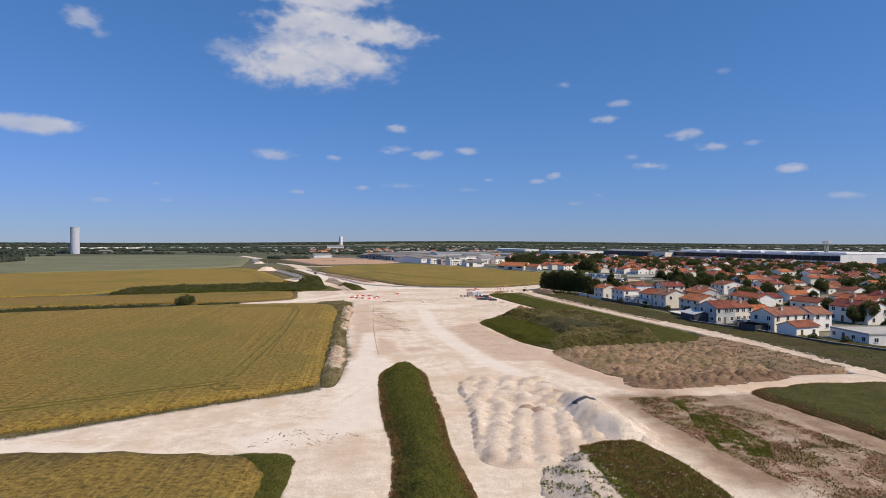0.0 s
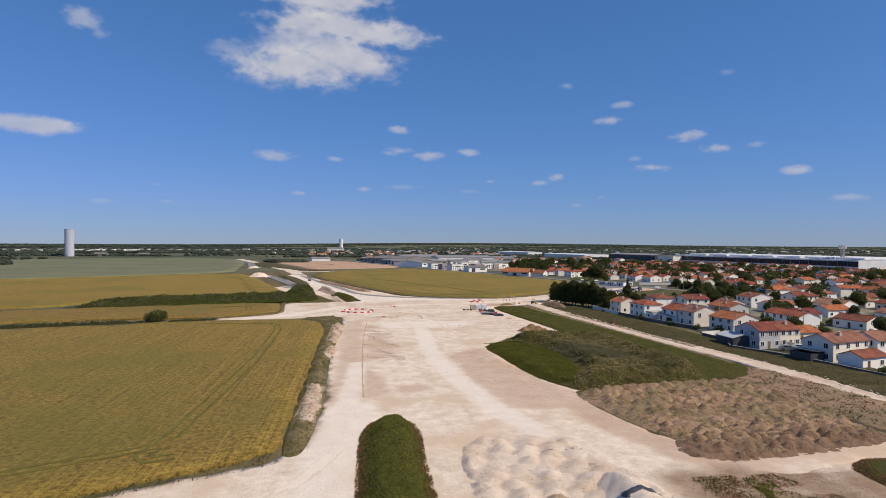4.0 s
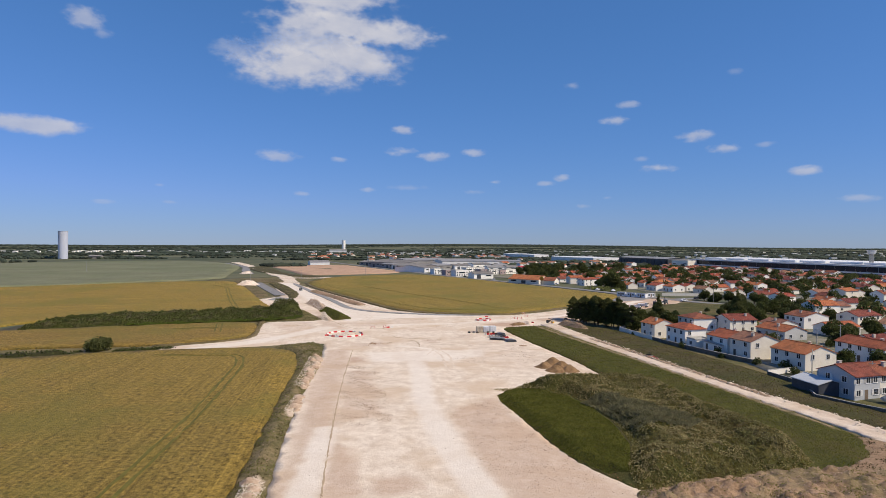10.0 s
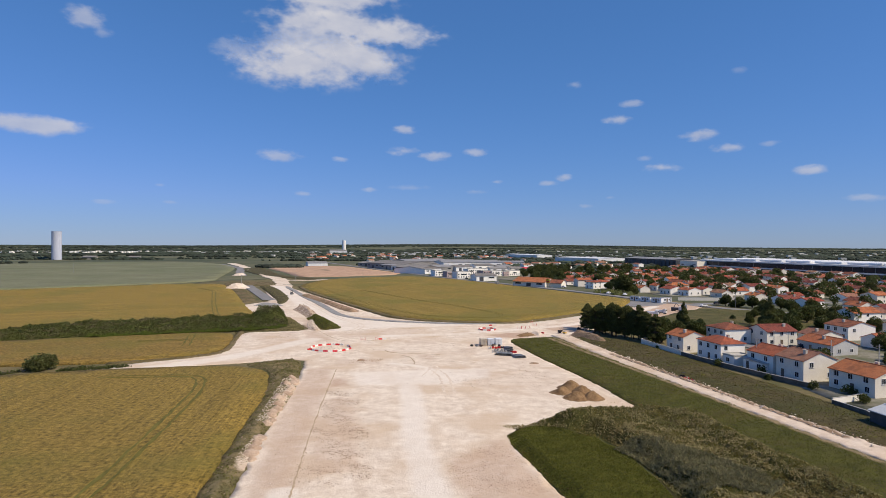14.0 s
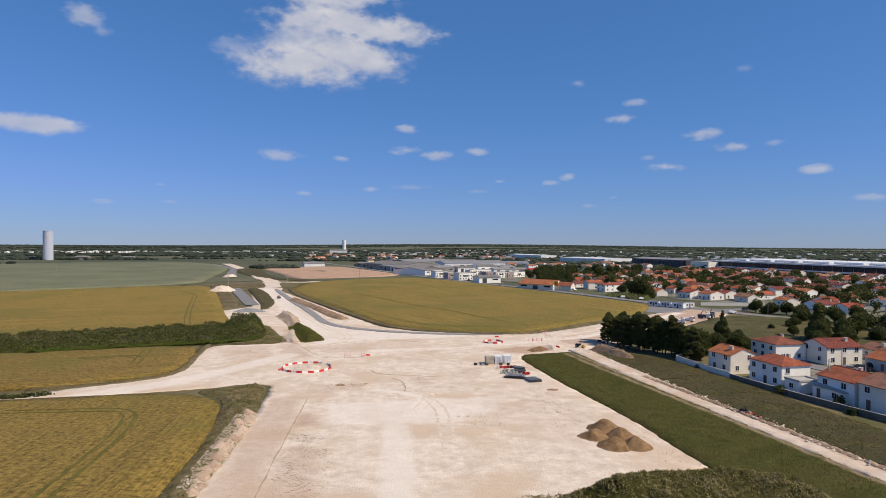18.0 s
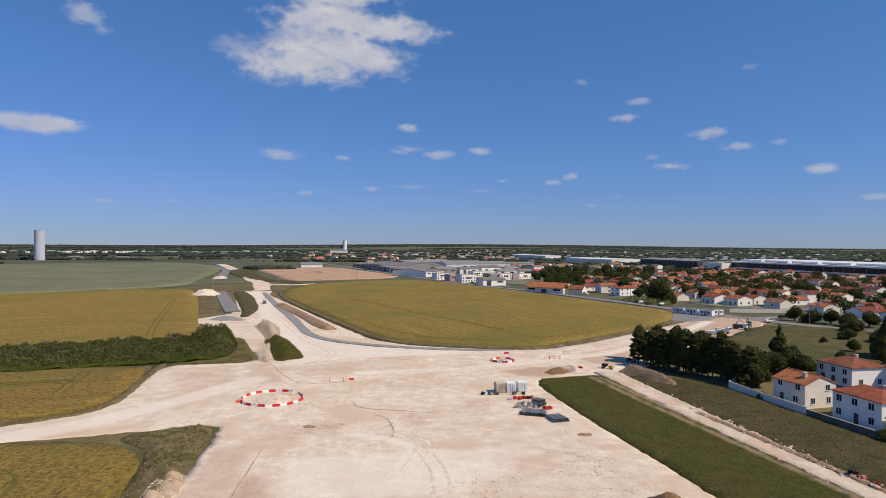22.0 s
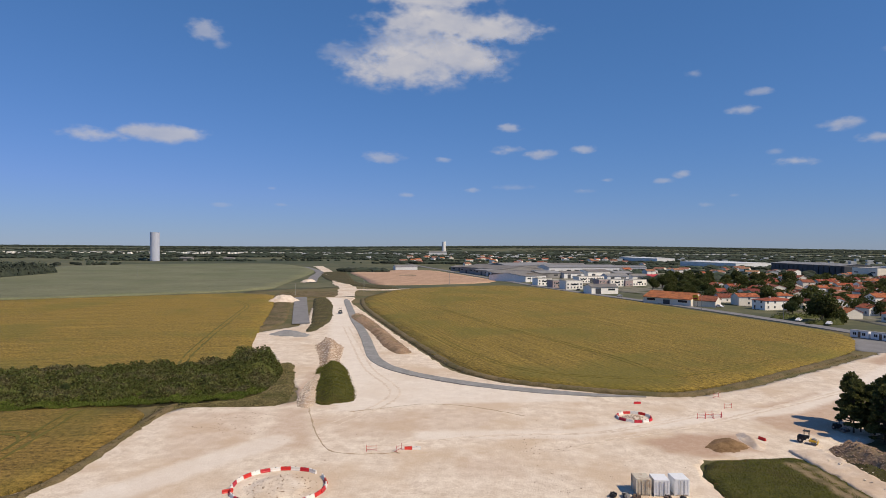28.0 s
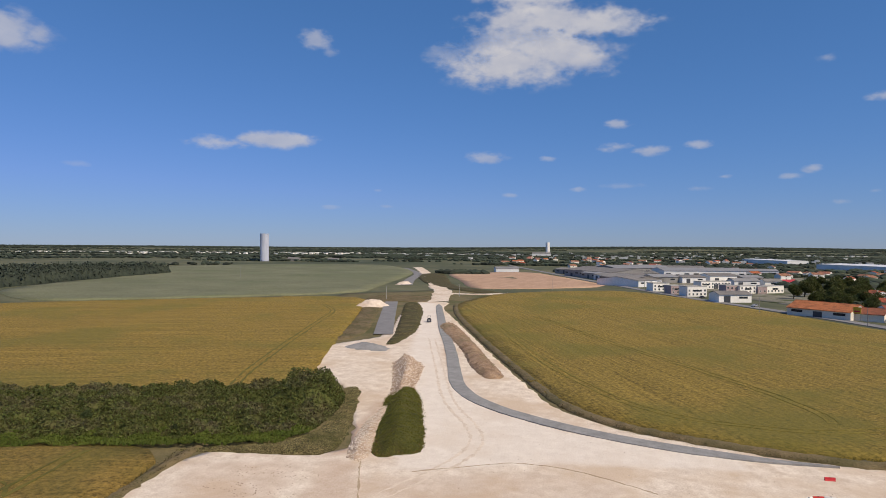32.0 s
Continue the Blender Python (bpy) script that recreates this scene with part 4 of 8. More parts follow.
# far hedgerows and woods, too many to count
def far_woods(name, lines, label, seed, tall, per, spread=1.0):
    rng = np.random.RandomState(seed)
    bm = bmesh.new()
    bmesh.ops.create_icosphere(bm, subdivisions=1, radius=1)
    base = np.array([v.co[:] for v in bm.verts])
    tri = np.array([[v.index for v in f.verts] for f in bm.faces])
    bm.free()
    co, fc, n = [], [], 0
    for (x0, y0, x1, y1, w, k) in lines:
        m = int(k * per)
        t = rng.uniform(0, 1, m)
        x = x0 + (x1 - x0) * t + rng.normal(size=m) * w
        y = y0 + (y1 - y0) * t + rng.normal(size=m) * w
        z = ground_height(x, y)
        hh = tall * rng.uniform(0.5, 1.15, m)
        for a, b, c, h in zip(x, y, z, hh):
            s = base * (1 + rng.uniform(-0.28, 0.28, (len(base), 1)))
            co.append(s * [h * rng.uniform(0.6, 1.3) * spread, h * rng.uniform(0.6, 1.0), h * 0.62] + [a, b, c + h * 0.4])
            fc.append(tri + n)
            n += len(base)
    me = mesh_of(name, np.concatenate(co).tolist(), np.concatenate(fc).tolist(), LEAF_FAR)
    return tagged(new(name, me), label, "woods", kind="stuff")


far_rng = random.Random(5)
belts = []
for k in range(150):
    a, r = radians(far_rng.uniform(-58, 50)), far_rng.uniform(1500, 4650)
    x, y = r * math.sin(a), 150 + r * math.cos(a)
    l = far_rng.uniform(90, 420) * (0.6 + r / 3500)
    ta = a + radians(far_rng.uniform(80, 100))
    belts.append((x - l * math.sin(ta), y - l * math.cos(ta), x + l * math.sin(ta), y + l * math.cos(ta), 4 + r / 400, l / 75))
far_woods("far_woods", belts, "dark hedgerows and woods on the far plain", 61, 5, 20, 2.6)
ridge = []
for k in range(60):
    a = radians(-62 + 2.0 * k)
    b = a + radians(2.1)
    for r in (4300, 4620):
        ridge.append((r * math.sin(a), 150 + r * math.cos(a), r * math.sin(b), 150 + r * math.cos(b), 30, 2.6))
far_woods("far_woods", ridge, "wooded skyline along the horizon", 62, 6, 44, 6.0)
belts = []
for (x0, y0, x1, y1, w, k) in ((-1100, 1290, -640, 1330, 18, 3), (-880, 1200, -560, 1262, 8, 5), (-640, 1480, -250, 1540, 14, 3.5), (-1500, 1700, -500, 1800, 25, 6), (-560, 1320, -420, 1350, 6, 1), (-420, 1430, -330, 1440, 8, 1), (-246, 893, -202, 906, 4, 5), (-330, 1220, -150, 1230, 10, 1.5), (95, 815, 140, 750, 12, 2.6), (140, 760, 190, 900, 12, 2), (85, 640, 110, 600, 5, 0.7), (200, 860, 330, 900, 14, 2), (150, 1000, 300, 1000, 25, 3), (350, 1150, 900, 1150, 40, 6), (-120, 1060, 160, 1075, 12, 5), (-300, 1230, 120, 1240, 14, 7), (100, 1180, 420, 1120, 14, 6), (-350, 1420, 250, 1420, 22, 9), (150, 1330, 700, 1280, 22, 8), (-500, 1680, 500, 1620, 30, 14), (60, 880, 130, 1000, 10, 3), (-130, 1020, -60, 1060, 8, 2), (300, 1250, 900, 1350, 30, 9), (-900, 2000, 700, 1950, 50, 20), (600, 1600, 1300, 1500, 40, 12), (460, 950, 700, 650, 25, 5), (-100, 1120, 150, 1150, 14, 2.5), (-60, 1350, 350, 1300, 30, 4), (-900, 700, -660, 1050, 30, 3)):
    belts.append((x0, y0, x1, y1, w, k))
far_woods("far_woods", belts, "belts of trees among the outlying fields and works", 63, 4.6, 26, 1.5)


# rough growth on the spoil: grass, weeds and stones
def scatter(name, pts, count, mat, label, size, seed, zfun, upright=0.45, tall=1.2, lift=0.1, clump=0.0, category="grass", edge=None, avoid=None, slim=0.5, tight=False):
    rng = np.random.RandomState(seed)
    xs, ys = np.array(pts).T
    n = count * 3
    x, y = rng.uniform(xs.min(), xs.max(), n), rng.uniform(ys.min(), ys.max(), n)
    k = inside(pts, x, y)
    if clump:
        k &= wobble(x, y, clump, seed + 9) + 0.6 * wobble(x, y, clump * 0.4, seed + 10) > (rng.uniform(-0.15, 0.4, n) if tight else rng.uniform(-0.5, 0.6, n))
    if edge:
        k &= far_from(pts, x, y, True) < edge * rng.uniform(0, 1, n)
    for line in avoid or []:
        k &= far_from(line, x, y) > 1.0 * rng.uniform(0.3, 1.0, n)
    x, y = x[k][:count], y[k][:count]
    z = zfun(x, y) + lift * size
    ob = new(name, leaf_mesh(name, np.stack([x, y, z], 1), size, mat, seed, upright, tall, slim))
    return tagged(ob, label, category, kind="stuff")


def surface_of(ob):
    """The height of a piece of ground at places, from its own mesh."""
    from mathutils.bvhtree import BVHTree
    tree = BVHTree.FromPolygons([v.co for v in ob.data.vertices], [p.vertices[:] for p in ob.data.polygons])
    def z(x, y):
        out = []
        for a, b in zip(x, y):
            hit = tree.ray_cast(Vector((float(a), float(b), 60)), Vector((0, 0, -1)))[0]
            out.append(hit.z if hit else 0.0)
        return np.array(out)
    return z


def rocks(name, pts, count, mat, label, lo, hi, seed, zfun, clump=0.0, category="rubble", sink=0.3, edge=None):
    """Loose stones or clods, each an uneven lump."""
    rng = np.random.RandomState(seed)
    base = np.array([(1, 0, 0), (-1, 0, 0), (0, 1, 0), (0, -1, 0), (0, 0, 1), (0, 0, -1), (0.6, 0.6, 0.5), (-0.6, 0.6, 0.5), (0.6, -0.6, 0.5), (-0.6, -0.6, 0.5)], float)
    tri = np.array([(4, 6, 7), (4, 7, 9), (4, 9, 8), (4, 8, 6), (0, 2, 6), (2, 7, 6), (2, 1, 7), (1, 9, 7), (1, 3, 9), (3, 8, 9), (3, 0, 8), (0, 6, 8)])
    xs, ys = np.array(pts).T
    n = count * 3
    x, y = rng.uniform(xs.min(), xs.max(), n), rng.uniform(ys.min(), ys.max(), n)
    k = inside(pts, x, y)
    if clump:
        k &= wobble(x, y, clump, seed + 9) + 0.6 * wobble(x, y, clump * 0.4, seed + 10) > rng.uniform(-0.4, 0.7, n)
    if edge:
        k &= far_from(pts, x, y, True) < edge * rng.uniform(0, 1, n)
    x, y = x[k][:count], y[k][:count]
    z = zfun(x, y)
    s = lo + (hi - lo) * rng.uniform(0, 1, len(x)) ** 2.5
    a = rng.uniform(0, 6.28, len(x))
    shape = base[None] * rng.uniform(0.65, 1.25, (len(x), len(base), 1))
    ca, sa = np.cos(a)[:, None], np.sin(a)[:, None]
    px = (shape[..., 0] * ca - shape[..., 1] * sa * 0.8) * s[:, None] + x[:, None]
    py = (shape[..., 0] * sa + shape[..., 1] * ca * 0.8) * s[:, None] + y[:, None]
    pz = shape[..., 2] * s[:, None] * 0.7 + (z + s * (0.5 - sink))[:, None]
    co = np.stack([px, py, pz], -1).reshape(-1, 3)
    fc = (tri[None] + (np.arange(len(x)) * len(base))[:, None, None]).reshape(-1, 3)
    return tagged(new(name, mesh_of(name, co.tolist(), fc.tolist(), mat)), label, category, kind="stuff")

# ---- buildings ----
WALLS = [material("white_render", (0.79, 0.76, 0.70), (0.90, 0.87, 0.81), scale=0.5, fine=3, rand=0.06), material("cream_render", (0.70, 0.64, 0.54), (0.82, 0.77, 0.67), scale=0.5, fine=3, rand=0.07), material("grey_render", (0.46, 0.46, 0.455), (0.58, 0.58, 0.57), scale=0.5, fine=3, rand=0.05)]
CHIMNEY = material("chimney_render", (0.45, 0.40, 0.34), (0.62, 0.56, 0.48), scale=1, fine=4)


def tiles(name, dark, light, rand=0.2):
    """Canal tiles: rows of relief along the slope and mottled fired clay."""
    m = material(name, dark, light, scale=0.7, fine=5, rough=0.85, rand=rand, third=(dark[0] * 0.55, dark[1] * 0.7, dark[2] * 0.8), third_scale=0.5, third_amount=0.6)
    n, l = m.node_tree.nodes, m.node_tree.links
    tc = n.new("ShaderNodeTexCoord")
    wave = n.new("ShaderNodeTexWave")
    wave.bands_direction = "Y"
    wave.inputs["Scale"].default_value, wave.inputs["Distortion"].default_value = 1.3, 0.6
    l.new(tc.outputs["Object"], wave.inputs["Vector"])
    bp = n.new("ShaderNodeBump")
    bp.inputs["Distance"].default_value = 0.09
    l.new(wave.outputs["Fac"], bp.inputs["Height"])
    l.new(bp.outputs["Normal"], n["Principled BSDF"].inputs["Normal"])
    return m


ROOFS = [tiles("orange_tiles", (0.34, 0.088, 0.042), (0.48, 0.152, 0.072)), tiles("red_tiles", (0.20, 0.060, 0.038), (0.32, 0.10, 0.06)), tiles("faded_tiles", (0.30, 0.135, 0.08), (0.42, 0.21, 0.13))]
METAL = material("grey_cladding", (0.21, 0.205, 0.195), (0.29, 0.28, 0.27), scale=0.1, fine=0.8, rough=0.5, rand=0.1)
METAL_WHITE = material("white_cladding", (0.62, 0.62, 0.62), (0.78, 0.78, 0.77), scale=0.1, fine=0.8, rough=0.5, rand=0.06)
METAL_DARK = material("dark_cladding", (0.045, 0.05, 0.06), (0.085, 0.09, 0.10), scale=0.1, fine=0.8, rough=0.5)
FIBRE = material("weathered_fibre_cement", (0.15, 0.14, 0.13), (0.25, 0.235, 0.22), scale=0.15, fine=1.2, rough=0.9, rand=0.15)
GLASS = material("window_glass", (0.02, 0.025, 0.03), (0.035, 0.04, 0.05), rough=0.12, scale=0.5, fine=1)
WINDOW_WHITE = material("white_window_frame", (0.70, 0.70, 0.69), (0.82, 0.82, 0.81), rough=0.5)
SHUTTER = material("painted_shutter", (0.45, 0.44, 0.42), (0.70, 0.69, 0.66), rough=0.6, rand=0.3)
DOORPAINT = material("dark_door", (0.10, 0.07, 0.05), (0.18, 0.13, 0.10), rough=0.6, rand=0.3)
CONCRETE = material("pale_concrete", (0.34, 0.325, 0.30), (0.48, 0.465, 0.43), scale=0.3, fine=2, bump=0.02)
BLUE_GREY = material("blue_grey_paint", (0.42, 0.44, 0.455), (0.52, 0.54, 0.555), rough=0.6)
MAUVE = material("mauve_render", (0.36, 0.27, 0.26), (0.44, 0.34, 0.33), scale=0.5, fine=3)

CACHE = {}


def shared(key, make):
    if key not in CACHE:
        me = bpy.data.meshes.new(key[0])
        bm, mat = make()
        bm.to_mesh(me)
        bm.free()
        me.materials.append(mat)
        CACHE[key] = me
    return CACHE[key]


def window_frame_bm(w, h):
    bm = bmesh.new()
    t = 0.09
    for b in ((-w / 2 - t, -0.05, 0, -w / 2, 0.03, h), (w / 2, -0.05, 0, w / 2 + t, 0.03, h), (-w / 2 - t, -0.05, h, w / 2 + t, 0.03, h + t), (-w / 2 - t - 0.05, -0.12, -t, w / 2 + t + 0.05, 0.03, 0), (-0.03, -0.04, 0, 0.03, 0.02, h)):
        box_bm(*b, bm=bm)
    return bm


def add_window(parent, x, y, z, turn, w=1.1, h=1.25, shutters=False, door=False):
    """A window: frame with sill, pane inside, and open shutters where it has them."""
    if door:
        ob = new("door", shared(("door", w, h), lambda: (box_bm(-w / 2, -0.05, 0, w / 2, 0.03, h, 0.02), DOORPAINT)))
        ob.parent = parent
        ob.matrix_basis = pose(x, y, z, 0, 0, turn)
        return ob
    ob = new("window", shared(("window_frame", w, h), lambda: (window_frame_bm(w, h), WINDOW_WHITE)))
    ob.parent = parent
    ob.matrix_basis = pose(x, y, z, 0, 0, turn)
    pane = new("pane", shared(("pane", w, h), lambda: (box_bm(-w / 2, -0.015, 0, w / 2, 0.02, h), GLASS)))
    pane.parent = ob
    if shutters:
        for s in (-1, 1):
            sh = new("shutter", shared(("shutter", w, h), lambda: (box_bm(-w / 4, -0.06, 0, w / 4, -0.01, h, 0.01), SHUTTER)))
            sh.parent = ob
            sh.matrix_basis = pose(s * (w * 0.75 + 0.12), 0, 0)
    return ob


def wall_bm(w, d, eave, rise, roof):
    bm = bmesh.new()
    x, y = w / 2, d / 2
    low = [bm.verts.new(p) for p in ((-x, -y, -0.3), (x, -y, -0.3), (x, y, -0.3), (-x, y, -0.3))]
    top = [bm.verts.new((v.co.x, v.co.y, eave)) for v in low]
    for k in range(4):
        bm.faces.new([low[k], low[(k + 1) % 4], top[(k + 1) % 4], top[k]])
    if roof == "gable":
        a, b = bm.verts.new((0, -y, eave + rise)), bm.verts.new((0, y, eave + rise))
        bm.faces.new([top[0], top[1], a])
        bm.faces.new([top[2], top[3], b])
    else:
        bm.faces.new(top)
    return bm


def roof_bm(w, d, eave, rise, roof, over=0.35, thick=0.16):
    bm = bmesh.new()
    if roof == "gable":
        x, y = w / 2 + over, d / 2 + over * 0.6
        drop = rise * over / (w / 2)
        sect = [(-x, eave - drop), (0, eave + rise), (x, eave - drop), (x, eave - drop + thick), (0, eave + rise + thick * 1.15), (-x, eave - drop + thick)]
        a = [bm.verts.new((p, -y, q)) for p, q in sect]
        b = [bm.verts.new((p, y, q)) for p, q in sect]
        for k in range(6):
            j = (k + 1) % 6
            bm.faces.new([a[k], b[k], b[j], a[j]])
        for s in (a, b):
            bm.faces.new([s[0], s[1], s[4], s[5]])
            bm.faces.new([s[1], s[2], s[3], s[4]])
        # ridge cap
        box_bm(-0.14, -y, eave + rise + thick, 0.14, y, eave + rise + thick + 0.1, bm=bm)
    elif roof == "hip":
        x, y = w / 2 + over, d / 2 + over
        r = max(0.3, (d - w) / 2 + 0.6) if d >= w else 0.3
        low = [bm.verts.new(p) for p in ((-x, -y, eave), (x, -y, eave), (x, y, eave), (-x, y, eave))]
        up = [bm.verts.new((v.co.x, v.co.y, eave + thick)) for v in low]
        a, b = bm.verts.new((0, -r, eave + rise + thick)), bm.verts.new((0, r, eave + rise + thick))
        bm.faces.new(low)
        for k in range(4):
            bm.faces.new([low[k], low[(k + 1) % 4], up[(k + 1) % 4], up[k]])
        bm.faces.new([up[0], up[1], a])
        bm.faces.new([up[1], up[2], b, a])
        bm.faces.new([up[2], up[3], b])
        bm.faces.new([up[3], up[0], a, b])
    elif roof == "mono":
        x, y = w / 2 + over, d / 2 + over
        pts = [(-x, -y, eave), (x, -y, eave), (x, y, eave + rise), (-x, y, eave + rise)]
        a = [bm.verts.new(p) for p in pts]
        b = [bm.verts.new((p[0], p[1], p[2] + thick)) for p in pts]
        bm.faces.new(a)
        bm.faces.new(b)
        for k in range(4):
            bm.faces.new([a[k], a[(k + 1) % 4], b[(k + 1) % 4], b[k]])
    else:
        x, y = w / 2, d / 2
        box_bm(-x - 0.1, -y - 0.1, eave, x + 0.1, y + 0.1, eave + 0.12, bm=bm)
        for s in ((-x - 0.1, -y - 0.1, -x + 0.15, y + 0.1), (x - 0.15, -y - 0.1, x + 0.1, y + 0.1), (-x + 0.15, -y - 0.1, x - 0.15, -y + 0.15), (-x + 0.15, y - 0.15, x - 0.15, y + 0.1)):
            box_bm(s[0], s[1], eave + 0.12, s[2], s[3], eave + 0.42, bm=bm)
    bmesh.ops.recalc_face_normals(bm, faces=bm.faces)
    return bm


def house(x, y, turn, w, d, eave, rise=1.5, roof="gable", wall=0, tile=0, label="", group="houses", win=2, shutters=False, chimney=True, name="house", z=0.0, wall_mat=None, roof_mat=None, category="house"):
    """A house about its middle; the ridge runs along its own y, the gables face its own -y and +y."""
    rng = random.Random(int(x * 31 + y * 17))
    ob = thing(name, pose(x, y, z, 0, 0, turn), label, category, group)
    key = (round(w, 1), round(d, 1), round(eave, 1), round(rise, 1), roof, wall, tile, str(wall_mat), str(roof_mat))
    wo = new("wall", shared(("wall", *key), lambda: (wall_bm(w, d, eave, rise, roof), wall_mat or WALLS[wall])))
    ro = new("roof", shared(("roof", *key), lambda: (roof_bm(w, d, eave, rise, roof), roof_mat or ROOFS[tile])))
    wo.parent = ro.parent = ob
    if chimney and roof in ("gable", "hip"):
        ch = new("chimney", shared(("chimney",), lambda: (box_bm(-0.3, -0.4, -1.2, 0.3, 0.4, 0.9, 0.03, box_bm(-0.36, -0.46, 0.9, 0.36, 0.46, 1.02)), CHIMNEY)))
        ch.parent = ob
        ch.matrix_basis = pose(rng.choice((-0.2, 0.2)) * w, rng.uniform(-0.3, 0.3) * d * (0.4 if roof == "hip" else 1), eave + rise * 0.65)
    if win:
        floors = [0.9] if eave < 4 else [0.9, 3.4 if eave > 4.6 else 2.9]
        tops = 1.15 if eave > 3 else 1.0
        for fl in floors:
            for s in (-1, 1):
                n = max(1, int(d / (2.3 if shutters else 3.1))) if win > 1 else 1
                for k in range(n):
                    yy = (k + 0.5 - n / 2) * d / n + rng.uniform(-0.3, 0.3)
                    first = fl == floors[0] and k == n // 2
                    add_window(ob, s * w / 2, yy, 0.0 if first and win > 1 else fl, 90 * s, 0.95 if first and win > 1 else 1.1, 2.05 if first and win > 1 else tops, shutters, first and win > 1)
            if win > 1:
                for s in (-1, 1):
                    n = max(1, int(w / 3.8))
                    for k in range(n):
                        if rng.random() < 0.75:
                            add_window(ob, (k + 0.5 - n / 2) * w / n + rng.uniform(-0.3, 0.3), s * d / 2, fl, 0 if s < 0 else 180, 1.0, tops, shutters)
    return ob


def from_corner(fx, fy, turn, w, d):
    a = radians(turn)
    return fx + math.cos(a) * w / 2 - math.sin(a) * d / 2, fy + math.sin(a) * w / 2 + math.cos(a) * d / 2


def corner_house(fx, fy, turn, w, d, *args, **kw):
    cx, cy = from_corner(fx, fy, turn, w, d)
    TAKEN.append((cx, cy, max(w, d) * 0.62))
    return house(cx, cy, turn, w, d, *args, **kw)


TAKEN = []
# the first row behind the garden walls
corner_house(71, 271.5, 16, 7.6, 8.0, 4.7, 1.5, label="cream two-storey house with a bright orange tiled gable roof", wall=1, tile=0)
corner_house(75.6, 256.6, 14, 7.6, 10, 5.0, 1.5, "hip", label="pale grey two-storey house with a red hipped tile roof", wall=0, tile=0)
corner_house(84.6, 233, 14, 9.5, 8.5, 5.0, 1.8, label="semi-detached cream house with an orange tiled gable roof", wall=1, tile=2)
corner_house(82.2, 242, 14, 9.0, 9.0, 4.6, 1.6, label="semi-detached white house with an orange tiled roof", wall=0, tile=0)
corner_house(91, 218, 14, 9.5, 11.5, 4.3, 1.8, label="cream house with a blank gable and orange tile roof", wall=1, tile=0)
corner_house(91.2, 289, 12, 9.5, 10, 4.6, 1.6, "hip", label="white house with a brown-red hipped tile roof", wall=0, tile=1)
corner_house(113, 286.4, 102, 9.5, 11, 4.7, 1.7, label="cream house with outside stairs and a red tile roof", wall=1, tile=1)
corner_house(136, 297, 12, 11, 10, 4.6, 1.6, label="white house with a red tiled roof", wall=0, tile=1)
corner_house(121, 288, 12, 9, 9, 2.8, 1.5, label="low bungalow with a brown tile roof", wall=1, tile=2)
corner_house(113, 268, 14, 9, 13, 3.0, 1.6, label="long low house with patched red tile roofs", wall=2, tile=0)
corner_house(113.8, 222, 9, 7.5, 16.6, 4.8, 1.5, label="long white two-storey house with an orange tile roof", wall=0, tile=0)
corner_house(77.0, 252.0, 14, 5.4, 4.2, 2.5, 0.25, "flat", label="low white annex with a flat grey roof", wall=0, roof_mat=CONCRETE, chimney=False, win=1, name="annex", category="annex", group="annexes")
corner_house(80.6, 243.2, 14, 2.0, 7.4, 2.3, 0.5, "mono", label="white glazed veranda along a house", wall=0, roof_mat=CONCRETE, chimney=False, win=2, name="veranda", category="veranda", group="annexes")
# terrace facing the works, with its shed
corner_house(91.0, 191.2, 109, 8.5, 7.1, 4.9, 1.7, label="blue-grey terraced house with white shutters and a red tile roof", tile=1, wall_mat=BLUE_GREY, shutters=True)
corner_house(97.8, 193.6, 109, 8.5, 7.1, 4.8, 1.7, label="cream terraced house with a balcony and red tile roof", wall=1, tile=1, shutters=True)
corner_house(109, 203, 107, 7, 8.5, 2.8, 1.4, label="low pinkish house with an orange-red tile roof", wall=1, tile=0)
corner_house(78.5, 191.5, 8, 6, 8, 2.6, 0.8, label="dark blue-grey timber shed with a metal roof", win=0, chimney=False, name="garden_shed", wall_mat=METAL_DARK, roof_mat=BLUE_GREY, category="shed", group="sheds")
corner_house(104, 174.9, 114, 7.8, 13.6, 4.9, 1.6, label="cream two-storey house with a brown tiled roof", wall=1, tile=2)
corner_house(111.2, 175.4, 105, 8.0, 6.4, 4.8, 1.6, label="white house with a faded tile roof", wall=0, tile=2)
corner_house(101.4, 165.2, 114, 5.6, 9.0, 2.8, 1.1, label="low white annex with a brown tile roof", wall=0, tile=1, chimney=False)
corner_house(90.6, 171.2, 112, 5.5, 4.6, 2.4, 0.6, "mono", label="dark lean-to beside a house", chimney=False, win=0, name="garden_shed", wall_mat=METAL_DARK, roof_mat=METAL_DARK, category="shed", group="sheds")
corner_house(103.6, 149, 4, 20, 13.5, 2.6, 0.3, "flat", label="long low white flat-roofed outbuilding", wall=0, roof_mat=CONCRETE, chimney=False)
# houses by the town road
corner_house(105.6, 537, 25, 20, 9, 4.7, 1.5, "hip", label="long white bungalow with an orange roof behind a clipped hedge", wall=0, tile=0)
for fx, fy, w, d in ((144, 488, 11, 10), (152, 478, 10, 10), (146, 520, 8, 8), (187, 520, 10, 9), (199, 523, 9, 9), (211, 528, 10, 9), (164, 485, 9, 9), (220, 500, 9, 11), (161, 238, 9, 12)):
    corner_house(fx, fy, 20, w, d, 3.6, 1.5, label="white bungalow with an orange tiled gable roof", wall=0, tile=(int(fx) % 2) * 2)

